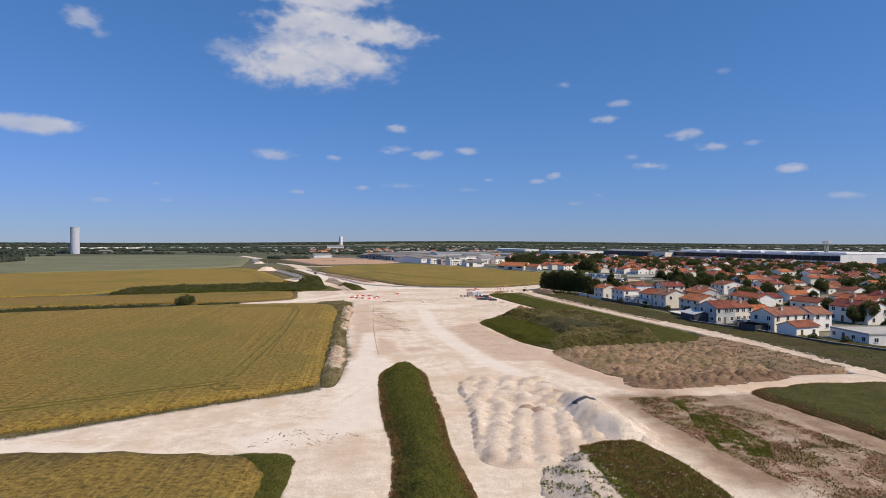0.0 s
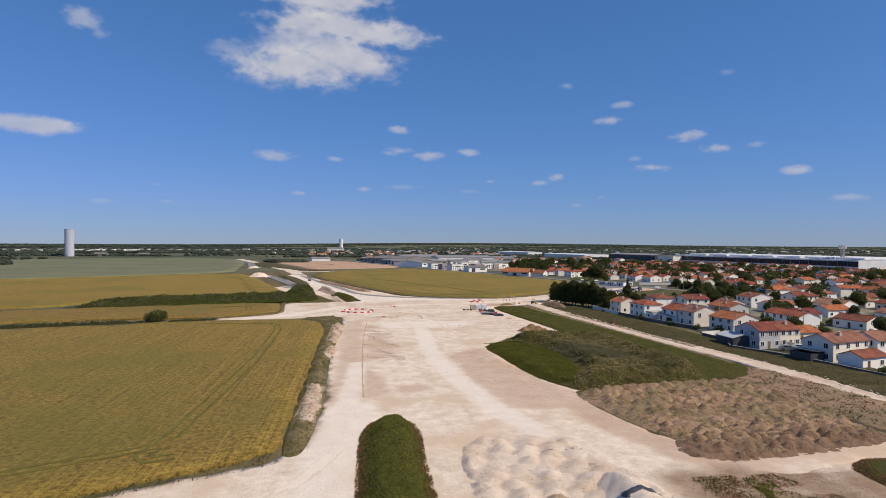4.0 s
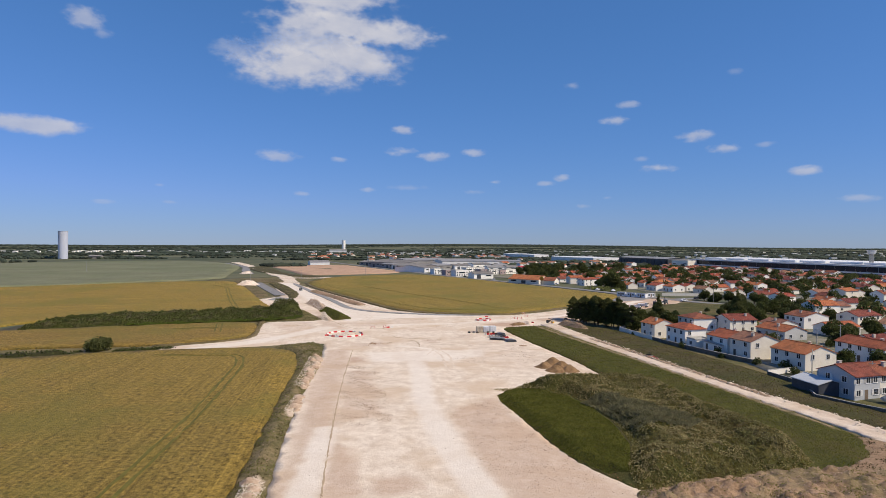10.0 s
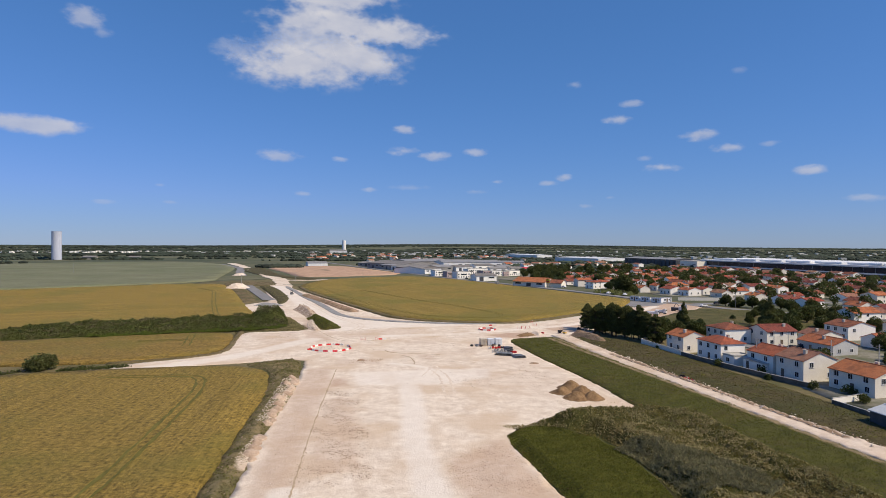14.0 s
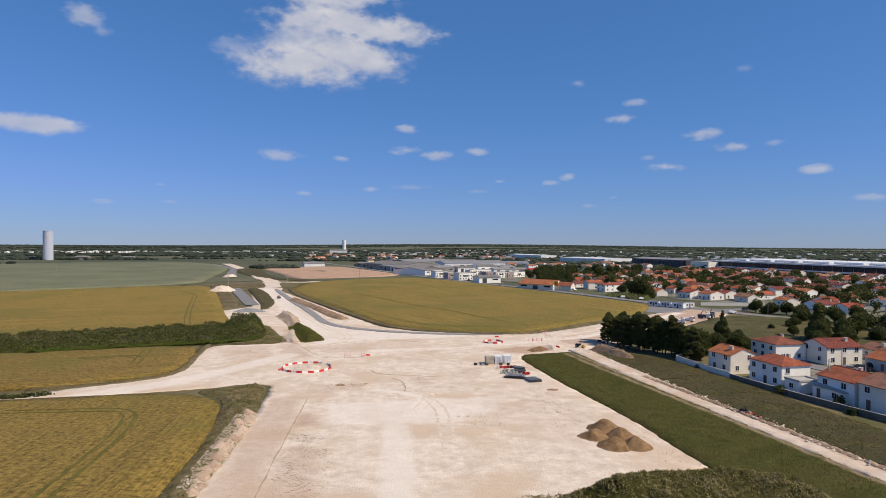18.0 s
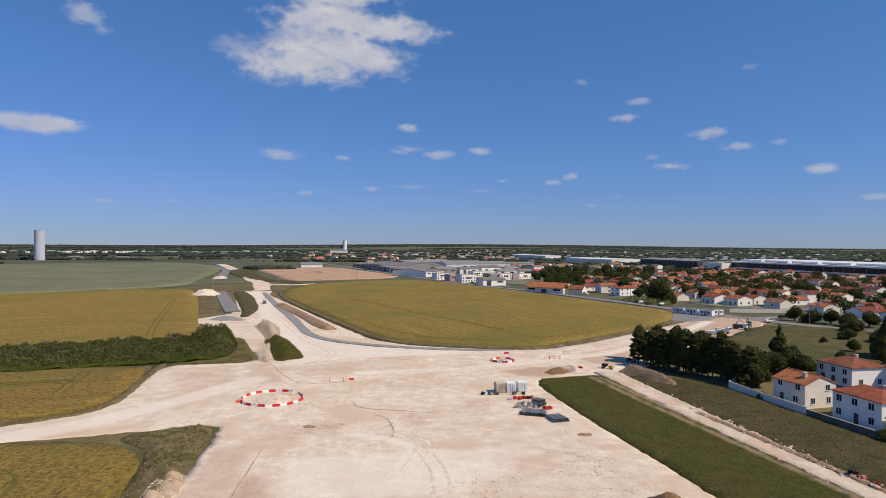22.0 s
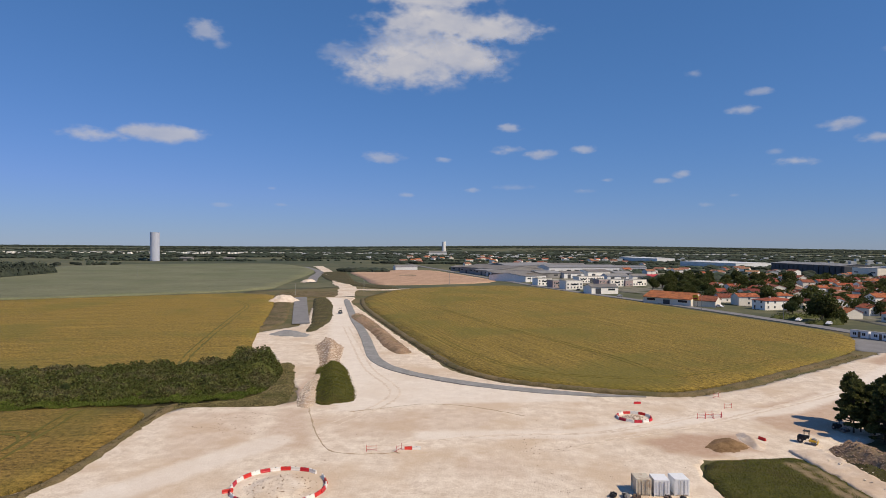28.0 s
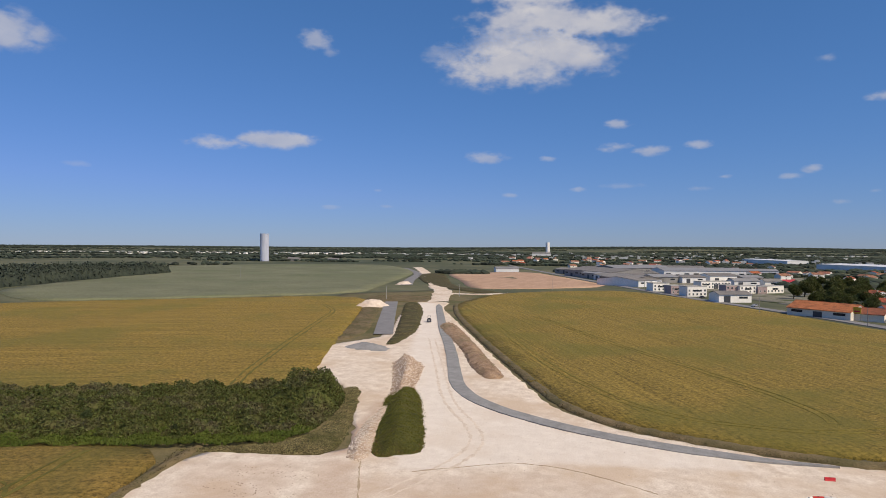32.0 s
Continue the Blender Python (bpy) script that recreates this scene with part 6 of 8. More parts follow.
for line in ([(-37.9, 311.5), (-32.3, 315.3), (-25, 319.7), (-16.6, 320), (-4.8, 315.6)], [(-12.4, 264), (-9.9, 261.5), (-8.1, 255.3), (-7.9, 250.8)], [(-27.3, 244), (-22.9, 200.7), (-18.2, 163.6), (-14.2, 135)], [(-46.7, 312.6), (-42, 303.2), (-38, 295.9), (-32.3, 289), (-22.5, 290.7)], [(-18.1, 273), (-16.6, 269.6), (-13, 268), (-1.2, 265.5)]):
    rut = ribbon("wheel_rut", line, 0.2, 0.03, DUST, 0.07, 0.1, 0.8, SITE_TOP)
    tagged(rut, "thin brown windrow left by a grader blade", "rut", kind="structure")
    side = curve(line, 1.5)
    rocks("clods", [(x - 0.35, y - 0.1) for x, y in side] + [(x + 0.35, y + 0.1) for x, y in side][::-1], 60 * len(line), DUST, "crumbs of soil along a windrow", 0.04, 0.13, 300 + int(line[0][1]), _top)

TYRE = material("tyre_marked_chalk", (0.54, 0.43, 0.325), (0.75, 0.64, 0.51), grain=0.8, scale=0.6, fine=5)
TYRE_PALE = material("tyre_polished_chalk", (0.55, 0.435, 0.325), (0.80, 0.70, 0.575), grain=0.8, scale=0.6, fine=5)
for k, line in enumerate(([(-4, 246), (-1, 236), (0, 226), (1, 214)], [(-12, 262), (-4, 256), (6, 255), (14, 257)], [(-13.7, 256.8), (-7.7, 251.5), (-3.6, 247), (-5.2, 235.5)], [(0, 296), (12, 306), (24, 314), (44, 332), (70, 356)], [(-30, 292), (-10, 302), (8, 308), (24, 320), (50, 344)], [(-56, 264), (-48, 262), (-42, 256)], [(-40, 300), (-34, 326), (-48, 352), (-62, 384), (-82, 430)], [(-60, 74), (-36, 80), (-20, 92), (-15, 108)])):
    for off in (0, 2.1):
        mark = ribbon("tyre_mark", [(x + off, y + off * 0.15) for x, y in line], 0.5, 0.012, TYRE_PALE if k % 3 else TYRE, 0.14, 0.1, 0.6, SITE_TOP, 14)
        tagged(mark, "faint tyre mark pressed into the chalk", "track", kind="structure")

# wheel lines through the crops
TRAM = material("trodden_crop", (0.078, 0.072, 0.012), (0.165, 0.137, 0.027), grain=0.8, scale=0.3, fine=3)

TRAM_FAINT = material("lightly_trodden_crop", (0.108, 0.094, 0.015), (0.245, 0.188, 0.036), grain=0.8, scale=0.3, fine=3)


def tramline(field, line, mat=TRAM):
    top = surface_of(field)
    level = lambda x, y: float(top([x], [y])[0])
    pts = curve(line, 2.0)
    for off in (-0.95, 0.95):
        side = []
        for k, (x, y) in enumerate(pts):
            a, b = pts[max(k - 1, 0)], pts[min(k + 1, len(pts) - 1)]
            q = math.dist(a, b) or 1
            side.append((x - (b[1] - a[1]) / q * off, y + (b[0] - a[0]) / q * off))
        tagged(ribbon("tramline", side, 0.5, 0.06, mat, 0.12, 0.1, 1.5, level), "faint dark wheel line trodden through the wheat", "tramline", kind="structure")


tramline(field_a, [(-34, 103), (-36.6, 101.6), (-38.4, 104), (-38, 112), (-44, 168), (-50, 206), (-53, 221), (-57, 230), (-62, 232), (-80, 230)])
tramline(field_a, [(-75, 80), (-57.6, 91.9), (-44.9, 101.2), (-37.5, 107)])
tramline(field_town, [(-96, 540), (-75.6, 486), (-39.7, 406.7), (-18.5, 369.9), (-4.2, 354.8), (11.4, 351.2), (24.9, 353.8), (44.1, 367), (63.2, 386.7), (80, 408)], TRAM_FAINT)
tramline(field_town, [(-60, 505), (-21.1, 438.7), (5.2, 398.9), (18.1, 378.2), (23.8, 364.9), (24.5, 358)], TRAM_FAINT)
tramline(field_north, [(-92, 340), (-99.9, 353.7), (-116.1, 392.2), (-141.8, 458), (-154.3, 488.5), (-174.5, 514)])
tramline(field_strip, [(-79, 274), (-80.7, 279.4), (-82.4, 284.3), (-87.7, 300)])
tramline(field_strip, [(-98, 282), (-87.9, 286), (-84.7, 285.3), (-82.2, 283)])

# loose stones, clods and rough growth on each heap
def cover(name):
    ob, pts = HEAPS[name]
    return pts, surface_of(ob)


p, zf = cover("grass_berm")
scatter("long_grass", p, 42000, BLADE_GREEN, "long green grass on the berm", 0.28, 101, zf, upright=0.45, tall=1.4)
scatter("weeds", p, 22000, BLADE_RED, "rusty dock and sorrel along the foot of the berm", 0.30, 102, zf, edge=1.7, lift=0.4, category="weeds")
p, zf = cover("grass_mound")
scatter("weeds", p, 7000, BLADE_RED, "rusty weeds round the foot of the mound", 0.26, 144, zf, edge=1.5, category="weeds")
scatter("fresh_grass", [(10.8, 190), (15, 172), (19, 155), (23, 147), (26, 146), (29, 157), (29.4, 167), (28, 180), (25, 187), (16, 193)], 52000, BLADE_GREEN, "fresh green grass on the low side of the mound", 0.3, 143, zf, upright=0.45)
wild = [q for q in MOUND_FACE] + [(32, 143), (44, 146.5), (54, 150), (55.5, 158), (52.5, 170), (49, 184), (48, 198), (40, 202), (25, 199)]
scatter("long_grass", wild, 36000, BLADE, "long wild grass on the spoil mound", 0.34, 103, zf, upright=0.32, tall=1.5)
scatter("dry_grass_tufts", wild, 30000, BLADE_STRAW, "straw-coloured grass tufts over the top of the mound", 0.34, 105, zf, upright=0.45, tall=1.5, lift=0.5, clump=5)
scatter("weeds", [(26.5, 181), (30, 183.5), (35, 178.5), (41, 171), (43.5, 165), (40, 160.5), (35, 163), (31.5, 161), (30.5, 168), (28.8, 176)], 8000, BLADE_GREY, "tall grey-green thistles along the steep face of the mound", 0.45, 104, zf, upright=1.0, tall=1.6, lift=0.6, category="weeds")
p, zf = cover("grass_strip")
scatter("long_grass", p, 80000, BLADE_GREEN, "grass on the strip beside the track", 0.22, 106, zf, avoid=RUTS, upright=0.45)
scatter("weeds", p, 3000, BLADE_RED, "rusty weeds along the edge of the grass", 0.4, 107, zf, edge=1.6, category="weeds")
p, zf = cover("road_verge")
scatter("long_grass", p, 26000, BLADE_GREEN, "weeds and grass on the field verge", 0.28, 108, zf, clump=9, upright=0.45)
scatter("dry_grass_tufts", p, 18000, BLADE_DRY, "dry tufts on the field verge", 0.28, 109, zf, clump=6, upright=0.45)
# tipped heaps of pale spoil along the field verge
for k in range(30):
    rr = random.Random(700 + k)
    y = (232 - k * 2.4) if k < 16 else (188 - (k - 16) * 2.4) if k < 21 else (142 - (k - 21) * 2.2)
    x = (-35.2 + (232 - y) * 0.125) if k < 16 else (-29.2 + (188 - y) * 0.12) if k < 21 else (-24.2 + (142 - y) * 0.12)
    x, r = x + rr.uniform(-0.8, 0.8), rr.uniform(1.0, 1.7)
    base = float(zf([x], [y])[0])
    lump = heap("spoil_lump", [(x + r * math.cos(a * 0.7854), y + r * 1.2 * math.sin(a * 0.7854)) for a in range(8)], rr.uniform(0.35, 0.75), r * 0.9, SPOIL, "small tipped lump of pale spoil on the field verge", "spoil", 0.35, 0.14, 0.9, 800 + k)
    lump.location.z = base - 0.15
for k, band in enumerate(([(-37, 230), (-33.8, 231), (-30, 196), (-32.8, 196)], [(-30.5, 189), (-28, 189), (-26.8, 176), (-29.5, 176)], [(-25.6, 143), (-22.6, 143), (-21, 122), (-23.6, 122)])):
    rocks("rubble", band, (2600, 900, 1300)[k], STONES, "pale rubble tipped on the field verge", 0.04, 0.15, 110 + 40 * k, zf)
rocks("clods", p, 1500, CLODS, "earth clods on the field verge", 0.05, 0.22, 111, zf, clump=9)
p, zf = cover("rubble_heap")
rocks("rubble", p, 38000, STONES, "loose white limestone lumps", 0.03, 0.10, 112, zf, sink=0.45)
rocks("clods", p, 700, CLODS, "brown earth lumps among the rubble", 0.04, 0.14, 113, zf, clump=6)
p, zf = cover("overgrown_heap")
rocks("rubble", p, 9000, STONES, "loose white limestone lumps", 0.03, 0.11, 114, zf)
scatter("weeds", [(15.5, 73), (24.5, 75), (27, 69), (29.5, 52), (24, 44), (18, 56)], 15000, BLADE_RED, "rusty weeds over the rubble", 0.36, 115, zf, category="weeds")
scatter("long_grass", [(15.5, 73), (24.5, 75), (27, 69), (29.5, 52), (22, 44), (16.5, 56)], 24000, BLADE_GREEN, "dense green weeds over the rubble", 0.36, 116, zf)
scatter("weeds", p, 5000, BLADE_GREEN, "tufts of dark weeds on the rubble", 0.36, 117, zf, clump=2.2, tight=True, category="weeds")
p, zf = cover("rubble_mound")
rocks("rubble", p, 14000, STONES, "loose grey-white limestone lumps", 0.03, 0.10, 194, zf, sink=0.5)
p, zf = cover("soil_bank")
rocks("clods", p, 1400, CLODS, "crumbs of dark topsoil", 0.04, 0.16, 195, zf)
p, zf = cover("clay_heap")
rocks("clods", p, 9000, CLODS, "lumps of dug clay", 0.05, 0.17, 118, zf)
scatter("weeds", p, 12000, BLADE_GREEN, "green weeds sprouting on the clay", 0.26, 119, zf, clump=8, tight=True, upright=0.5, category="weeds")
p, zf = cover("dry_ground")
scatter("dry_grass_tufts", p, 4000, BLADE_DRY, "sparse weeds on bare earth", 0.35, 120, zf, clump=6)
rocks("clods", p, 1200, CLODS, "small earth clods", 0.05, 0.2, 121, zf)
p, zf = cover("meadow")
scatter("long_grass", p, 52000, BLADE_GREEN, "meadow grass", 0.22, 122, zf, upright=0.2)
scatter("weeds", p, 34000, BLADE_RED, "rusty weeds round the meadow", 0.34, 123, zf, edge=3, category="weeds")
p, zf = cover("grass_island")
scatter("long_grass", p, 16000, BLADE_GREEN, "long grass on the small mound", 0.26, 124, zf)
scatter("weeds", p, 3000, BLADE_RED, "rusty weeds round the small mound", 0.3, 125, zf, edge=1.6, category="weeds")
heap("stony_strip", [(-49.6, 312), (-45.8, 313), (-51, 330), (-54, 345), (-58, 345), (-55.6, 331)], 0.7, 1.8, SPOIL, "low stony strip of spoil beside the small grassy mound", "spoil", 0.6, 0.2, 2.0, 88)
p, zf = cover("stony_strip")
rocks("rubble", p, 2600, STONES, "pale stones along the spoil strip", 0.05, 0.2, 177, zf)
p, zf = cover("spoil_ridge")
rocks("rubble", p, 2600, STONES, "pale stones on the ridge", 0.06, 0.26, 178, zf)
rocks("clods", p, 1800, CLODS, "brown lumps on the ridge", 0.06, 0.3, 126, zf)
p, zf = cover("dry_verge")
scatter("dry_grass_tufts", p, 16000, BLADE_STRAW, "tall dry grass beside the hedge", 0.28, 128, zf, upright=0.35)
for nm, n in (("dry_verge.001", 6000), ("dry_verge.002", 6001)):
    p, zf = cover(nm)
    scatter("dry_grass_tufts", p, n * 2, BLADE_STRAW if n == 6001 else BLADE_DRY, "rough grass by the new road", 0.32, 129 + n % 7, zf, clump=8, upright=0.3)
p, zf = cover("track_verge")
scatter("dry_grass_tufts", p, 45000, BLADE_DRY, "unmown grass along the garden walls", 0.28, 130, zf, upright=0.25)
scatter("long_grass", p, 30000, BLADE_GREEN, "green scrub along the garden walls", 0.34, 131, zf, clump=9, upright=0.25)
p, zf = cover("clay_bank")
rocks("clods", p, 1600, CLODS, "lumps on the soil bank", 0.1, 0.4, 132, zf)
p, zf = cover("spoil_heap")
rocks("clods", p, 1800, CLODS, "dark lumps on the earth heap", 0.05, 0.22, 133, zf)
zs = surface_of(site)
rocks("clods", [(-25, 221), (-17, 219), (-8.5, 172), (-19, 164)], 5000, CLODS, "small brown clods and dead weeds on the chalk", 0.03, 0.12, 134, zs, clump=7)
rocks("clods", [(1, 178), (10.5, 190), (15, 170), (22, 149), (25, 140), (14, 132), (6, 150)], 4200, CLODS, "scattered clods on the chalk", 0.03, 0.09, 135, zs, clump=7)
rocks("rubble", soften(SITE, 1), 9000, STONES, "scattered white stones on the chalk", 0.03, 0.13, 136, zs, clump=14)
rocks("clods", soften(SITE, 1), 3500, CLODS, "scattered brown clods on the chalk", 0.03, 0.1, 137, zs, clump=11)
bare = [(28, 98), (40, 99.5), (47, 88), (53, 68), (48, 55), (37, 55), (32, 78)]
scatter("weeds", bare, 15000, BLADE_RED, "low rusty weeds on bare ground", 0.25, 138, zs, clump=7, tight=True, category="weeds")
scatter("long_grass", bare, 12000, BLADE, "green weeds on bare ground", 0.26, 189, zs, clump=11, tight=True)
scatter("long_grass", [(35.5, 98), (38.5, 97.5), (39, 86), (41, 77), (38, 70), (33, 73), (34, 82), (36, 90)], 13000, BLADE_GREEN, "band of green weeds across the bare ground", 0.28, 198, zs, clump=4)
scatter("dry_grass_tufts", [(28, 97), (48, 100), (54, 70), (50, 54), (36, 54)], 7000, BLADE_DRY, "sparse dry tufts on bare ground", 0.13, 142, zs, clump=9)
rocks("clods", [(28, 97), (52, 101), (58, 78), (58, 56), (36, 54)], 5000, CLODS, "crumbs of earth on bare ground", 0.03, 0.1, 197, zs, clump=8)
for k, (x, y, r) in enumerate(((-5, 261.5, 4), (6.5, 272, 4), (-22, 254, 5), (2, 283, 4), (24, 280, 4), (-2, 300, 6), (-55, 300, 8), (20, 240, 6), (8, 230, 6), (-28, 268, 4))):
    rocks("clods", [(x + r * math.cos(a * 0.7854), y + r * math.sin(a * 0.7854)) for a in range(8)], int(22 * r * r / 4), CLODS, "crumbs of brown soil scattered on the chalk", 0.03, 0.13, 320 + k, zs, clump=4)
scatter("weeds", [(-26, 251), (-18, 252), (-17, 258), (-25, 258)], 160, BLADE_RED, "small dry weeds on the chalk", 0.25, 331, zs, clump=4, category="weeds")
rocks("clods", [(-24, 74), (-12, 74), (-10, 80), (-20, 82)], 220, CLODS, "brown clods at the roadside", 0.04, 0.16, 140, zs, clump=4)
scatter("weeds", [(20, 225), (36, 228), (44, 205), (36, 200), (20, 262)], 900, BLADE_RED, "scattered weeds on the chalk", 0.25, 141, zs, clump=5, category="weeds")
TRACK_LINE = [(40, 302), (47, 268), (55, 234), (65, 193), (75, 158), (80, 124)]
left = [(x - 3.3, y - 0.8) for x, y in TRACK_LINE]
right = [(x + 3.5, y + 0.9) for x, y in TRACK_LINE]
inner = [(x + 1.2, y + 0.3) for x, y in TRACK_LINE]
rocks("rubble", right + inner[::-1], 3200, STONES, "pale rubble thrown up along the haul track", 0.04, 0.24, 191, lambda x, y: 0.54 + 0 * x)
rocks("rubble", left + [(x + 0.9, y) for x, y in left][::-1], 1500, STONES, "pale rubble along the haul track", 0.04, 0.2, 192, lambda x, y: 0.52 + 0 * x)
rocks("rubble", [(x + 2.6, y + 0.6) for x, y in TRACK_LINE] + [(x + 0.2, y) for x, y in TRACK_LINE][::-1], 1700, STONES, "pale boulders heaped along the haul track", 0.08, 0.4, 196, lambda x, y: 0.56 + 0 * x)
rocks("clods", right + [(x - 1.2, y) for x, y in right][::-1], 1200, CLODS, "brown clods along the haul track", 0.05, 0.28, 193, lambda x, y: 0.54 + 0 * x)
# uncut weeds round the wheat
for k, pts in enumerate((FIELD_A,)):
    scatter("weeds", [(-22, 106), (-20, 102), (-34, 93), (-58, 74), (-112, 42), (-114, 48), (-60, 80), (-36, 98)], 14000, BLADE_DRY, "dry and green weeds along the field edge", 0.3, 150, lambda x, y: 0.25 + 0 * x, category="weeds")
corner = [(-16, 64), (-16.6, 71.6), (-25, 72), (-22.5, 69), (-19.5, 66), (-18.6, 50), (-15.5, 50)]
heap("weedy_corner", corner, 0.5, 1.2, LUSH, "green weedy corner of the wheat field", "verge", 0.7, 0.12, 2.0, 152)
scatter("weeds", corner, 7000, BLADE_GREEN, "green weeds in the corner of the field", 0.22, 151, surface_of(HEAPS["weedy_corner"][0]), upright=0.7, category="weeds")
scatter("weeds", [(-62, 427), (-34, 372), (-24, 353), (-10, 342), (15, 336), (33, 339), (90, 399), (88, 404), (31, 344), (15, 341), (-9, 347), (-23, 358), (-60, 432)], 20000, BLADE_DRY, "dry weeds along the wheat", 0.36, 152, lambda x, y: 0.35 + 0 * x, category="weeds")
scatter("weeds", [(-64, 266), (-72, 257), (-88, 247), (-130, 238), (-131, 242), (-88, 251), (-73, 261), (-67, 268), (-75, 306), (-73, 308)], 9000, BLADE_DRY, "weeds along the narrow field", 0.32, 153, lambda x, y: 0.4 + 0 * x, category="weeds")


BLADE_NETTLE = leafy(material("nettle_leaves", (0.08, 0.115, 0.018), (0.18, 0.215, 0.04), scale=0.3, fine=2.0, island=0.12))
# ---- things on the works ----
RED = material("red_plastic", (0.46, 0.02, 0.025), (0.58, 0.035, 0.04), rough=0.45, rand=0.12)
WHITE = material("white_plastic", (0.66, 0.63, 0.585), (0.80, 0.77, 0.72), rough=0.45, rand=0.06)
BLACK = material("black_rubber", (0.015, 0.015, 0.016), (0.04, 0.04, 0.042), rough=0.7)
PIPE = material("grey_pipe", (0.12, 0.125, 0.135), (0.24, 0.245, 0.255), rough=0.5, rand=0.3)
YELLOW = material("machine_yellow", (0.55, 0.33, 0.03), (0.65, 0.42, 0.05), rough=0.45)
CABIN_WHITE = material("cabin_white_steel", (0.68, 0.69, 0.70), (0.80, 0.81, 0.82), rough=0.5, scale=0.8, fine=4)
CABIN_BEIGE = material("cabin_beige_steel", (0.50, 0.44, 0.34), (0.62, 0.56, 0.45), rough=0.6, scale=0.8, fine=4, third=(0.30, 0.15, 0.08), third_scale=1.2, third_amount=0.5)


def barrier_bm(l=1.34):
    """A water-filled plastic road barrier: broad foot, waisted body, moulded recess."""
    bm = bmesh.new()
    sect = [(-0.2, 0), (0.2, 0), (0.2, 0.1), (0.13, 0.2), (0.11, 0.42), (0.07, 0.48), (-0.07, 0.48), (-0.11, 0.42), (-0.13, 0.2), (-0.2, 0.1)]
    a = [bm.verts.new((-l / 2, p, q)) for p, q in sect]
    b = [bm.verts.new((l / 2, p, q)) for p, q in sect]
    bm.faces.new(a), bm.faces.new(b)
    for k in range(10):
        bm.faces.new([a[k], b[k], b[(k + 1) % 10], a[(k + 1) % 10]])
    box_bm(l / 2, -0.05, 0.1, l / 2 + 0.06, 0.05, 0.4, bm=bm)
    bmesh.ops.recalc_face_normals(bm, faces=bm.faces)
    return bm


def barrier(x, y, turn, red, group, tilt=0):
    ob = new("road_barrier", shared(("road_barrier", red), lambda: (barrier_bm(), RED if red else WHITE)))
    ob.matrix_basis = pose(x, y, site_ground(x, y), tilt, 0, turn)
    fill = new("filler_cap", shared(("filler_cap",), lambda: (box_bm(-0.1, -0.06, 0.48, 0.1, 0.06, 0.52, 0.01), BLACK)))
    fill.parent = ob
    return tagged(ob, "red plastic road barrier standing on chalk" if red else "white plastic road barrier standing on chalk", "barrier", group)


for cx, cy, rx, n, grp in ((-34.8, 274.5, 6.1, 27, "ring of barriers"), (15.5, 318.3, 3.05, 13, "small ring of barriers")):
    rr = random.Random(n)
    for k in range(n):
        a = 2 * math.pi * k / n
        if n == 27 and k == 4:
            continue
        barrier(cx + rx * math.cos(a), cy + rx * math.sin(a), math.degrees(a) + 90 + rr.uniform(-5, 5), k % 2 == 0, grp)
    heap("ring_soil", [(cx + (rx - 0.8) * math.cos(t * 0.6283), cy + (rx - 0.8) * math.sin(t * 0.6283)) for t in range(10)], 0.45, 2.5, CHALK, "raised chalk soil inside the barrier ring", "soil", 0.7, 0.12, 1.5, 90 + n)
    p, zf = HEAPS["ring_soil" if n == 27 else "ring_soil.001"][1], surface_of(HEAPS["ring_soil" if n == 27 else "ring_soil.001"][0])
    rocks("clods", p, 260, CLODS, "clods inside the barrier ring", 0.04, 0.18, 160 + n, zf)
for x, y, t, r in ((-40.5, 271.5, 40, True), (-21.6, 292.6, 15, True), (-20.4, 292.8, 12, False), (17.4, 329.1, 10, True), (34.8, 308.6, 120, True), (59.4, 234.2, 30, True), (58.6, 232.6, 100, True)):
    barrier(x, y, t, r, "loose barriers")


def site_fence(x, y, turn):
    """A light tubular works fence: red and white rails between two posts on feet."""
    ob = thing("works_fence", pose(x, y, site_ground(x, y), 0, 0, turn), "thin red and white tubular works fence", "fence", "works fences")
    for s in (-0.75, 0.75):
        part("post", box_bm(s - 0.025, -0.025, 0, s + 0.025, 0.025, 1.0), RED, ob)
        part("foot", box_bm(s - 0.03, -0.3, 0, s + 0.03, 0.3, 0.05), RED, ob)
    for k in range(4):
        part("rail", box_bm(-0.75, -0.015, 0.2 + 0.25 * k, 0.75, 0.015, 0.23 + 0.25 * k), WHITE if k % 2 else RED, ob)
    return ob


for x, y, t in ((27.8, 320.3, 15), (29.3, 320.8, 20), (30.9, 321.3, 15), (32, 323, 80), (29.6, 322.6, 25), (34.7, 329, 15), (-27.2, 290.9, 20), (-22.9, 291.5, 70), (34.6, 337.7, 40)):
    site_fence(x, y, t)


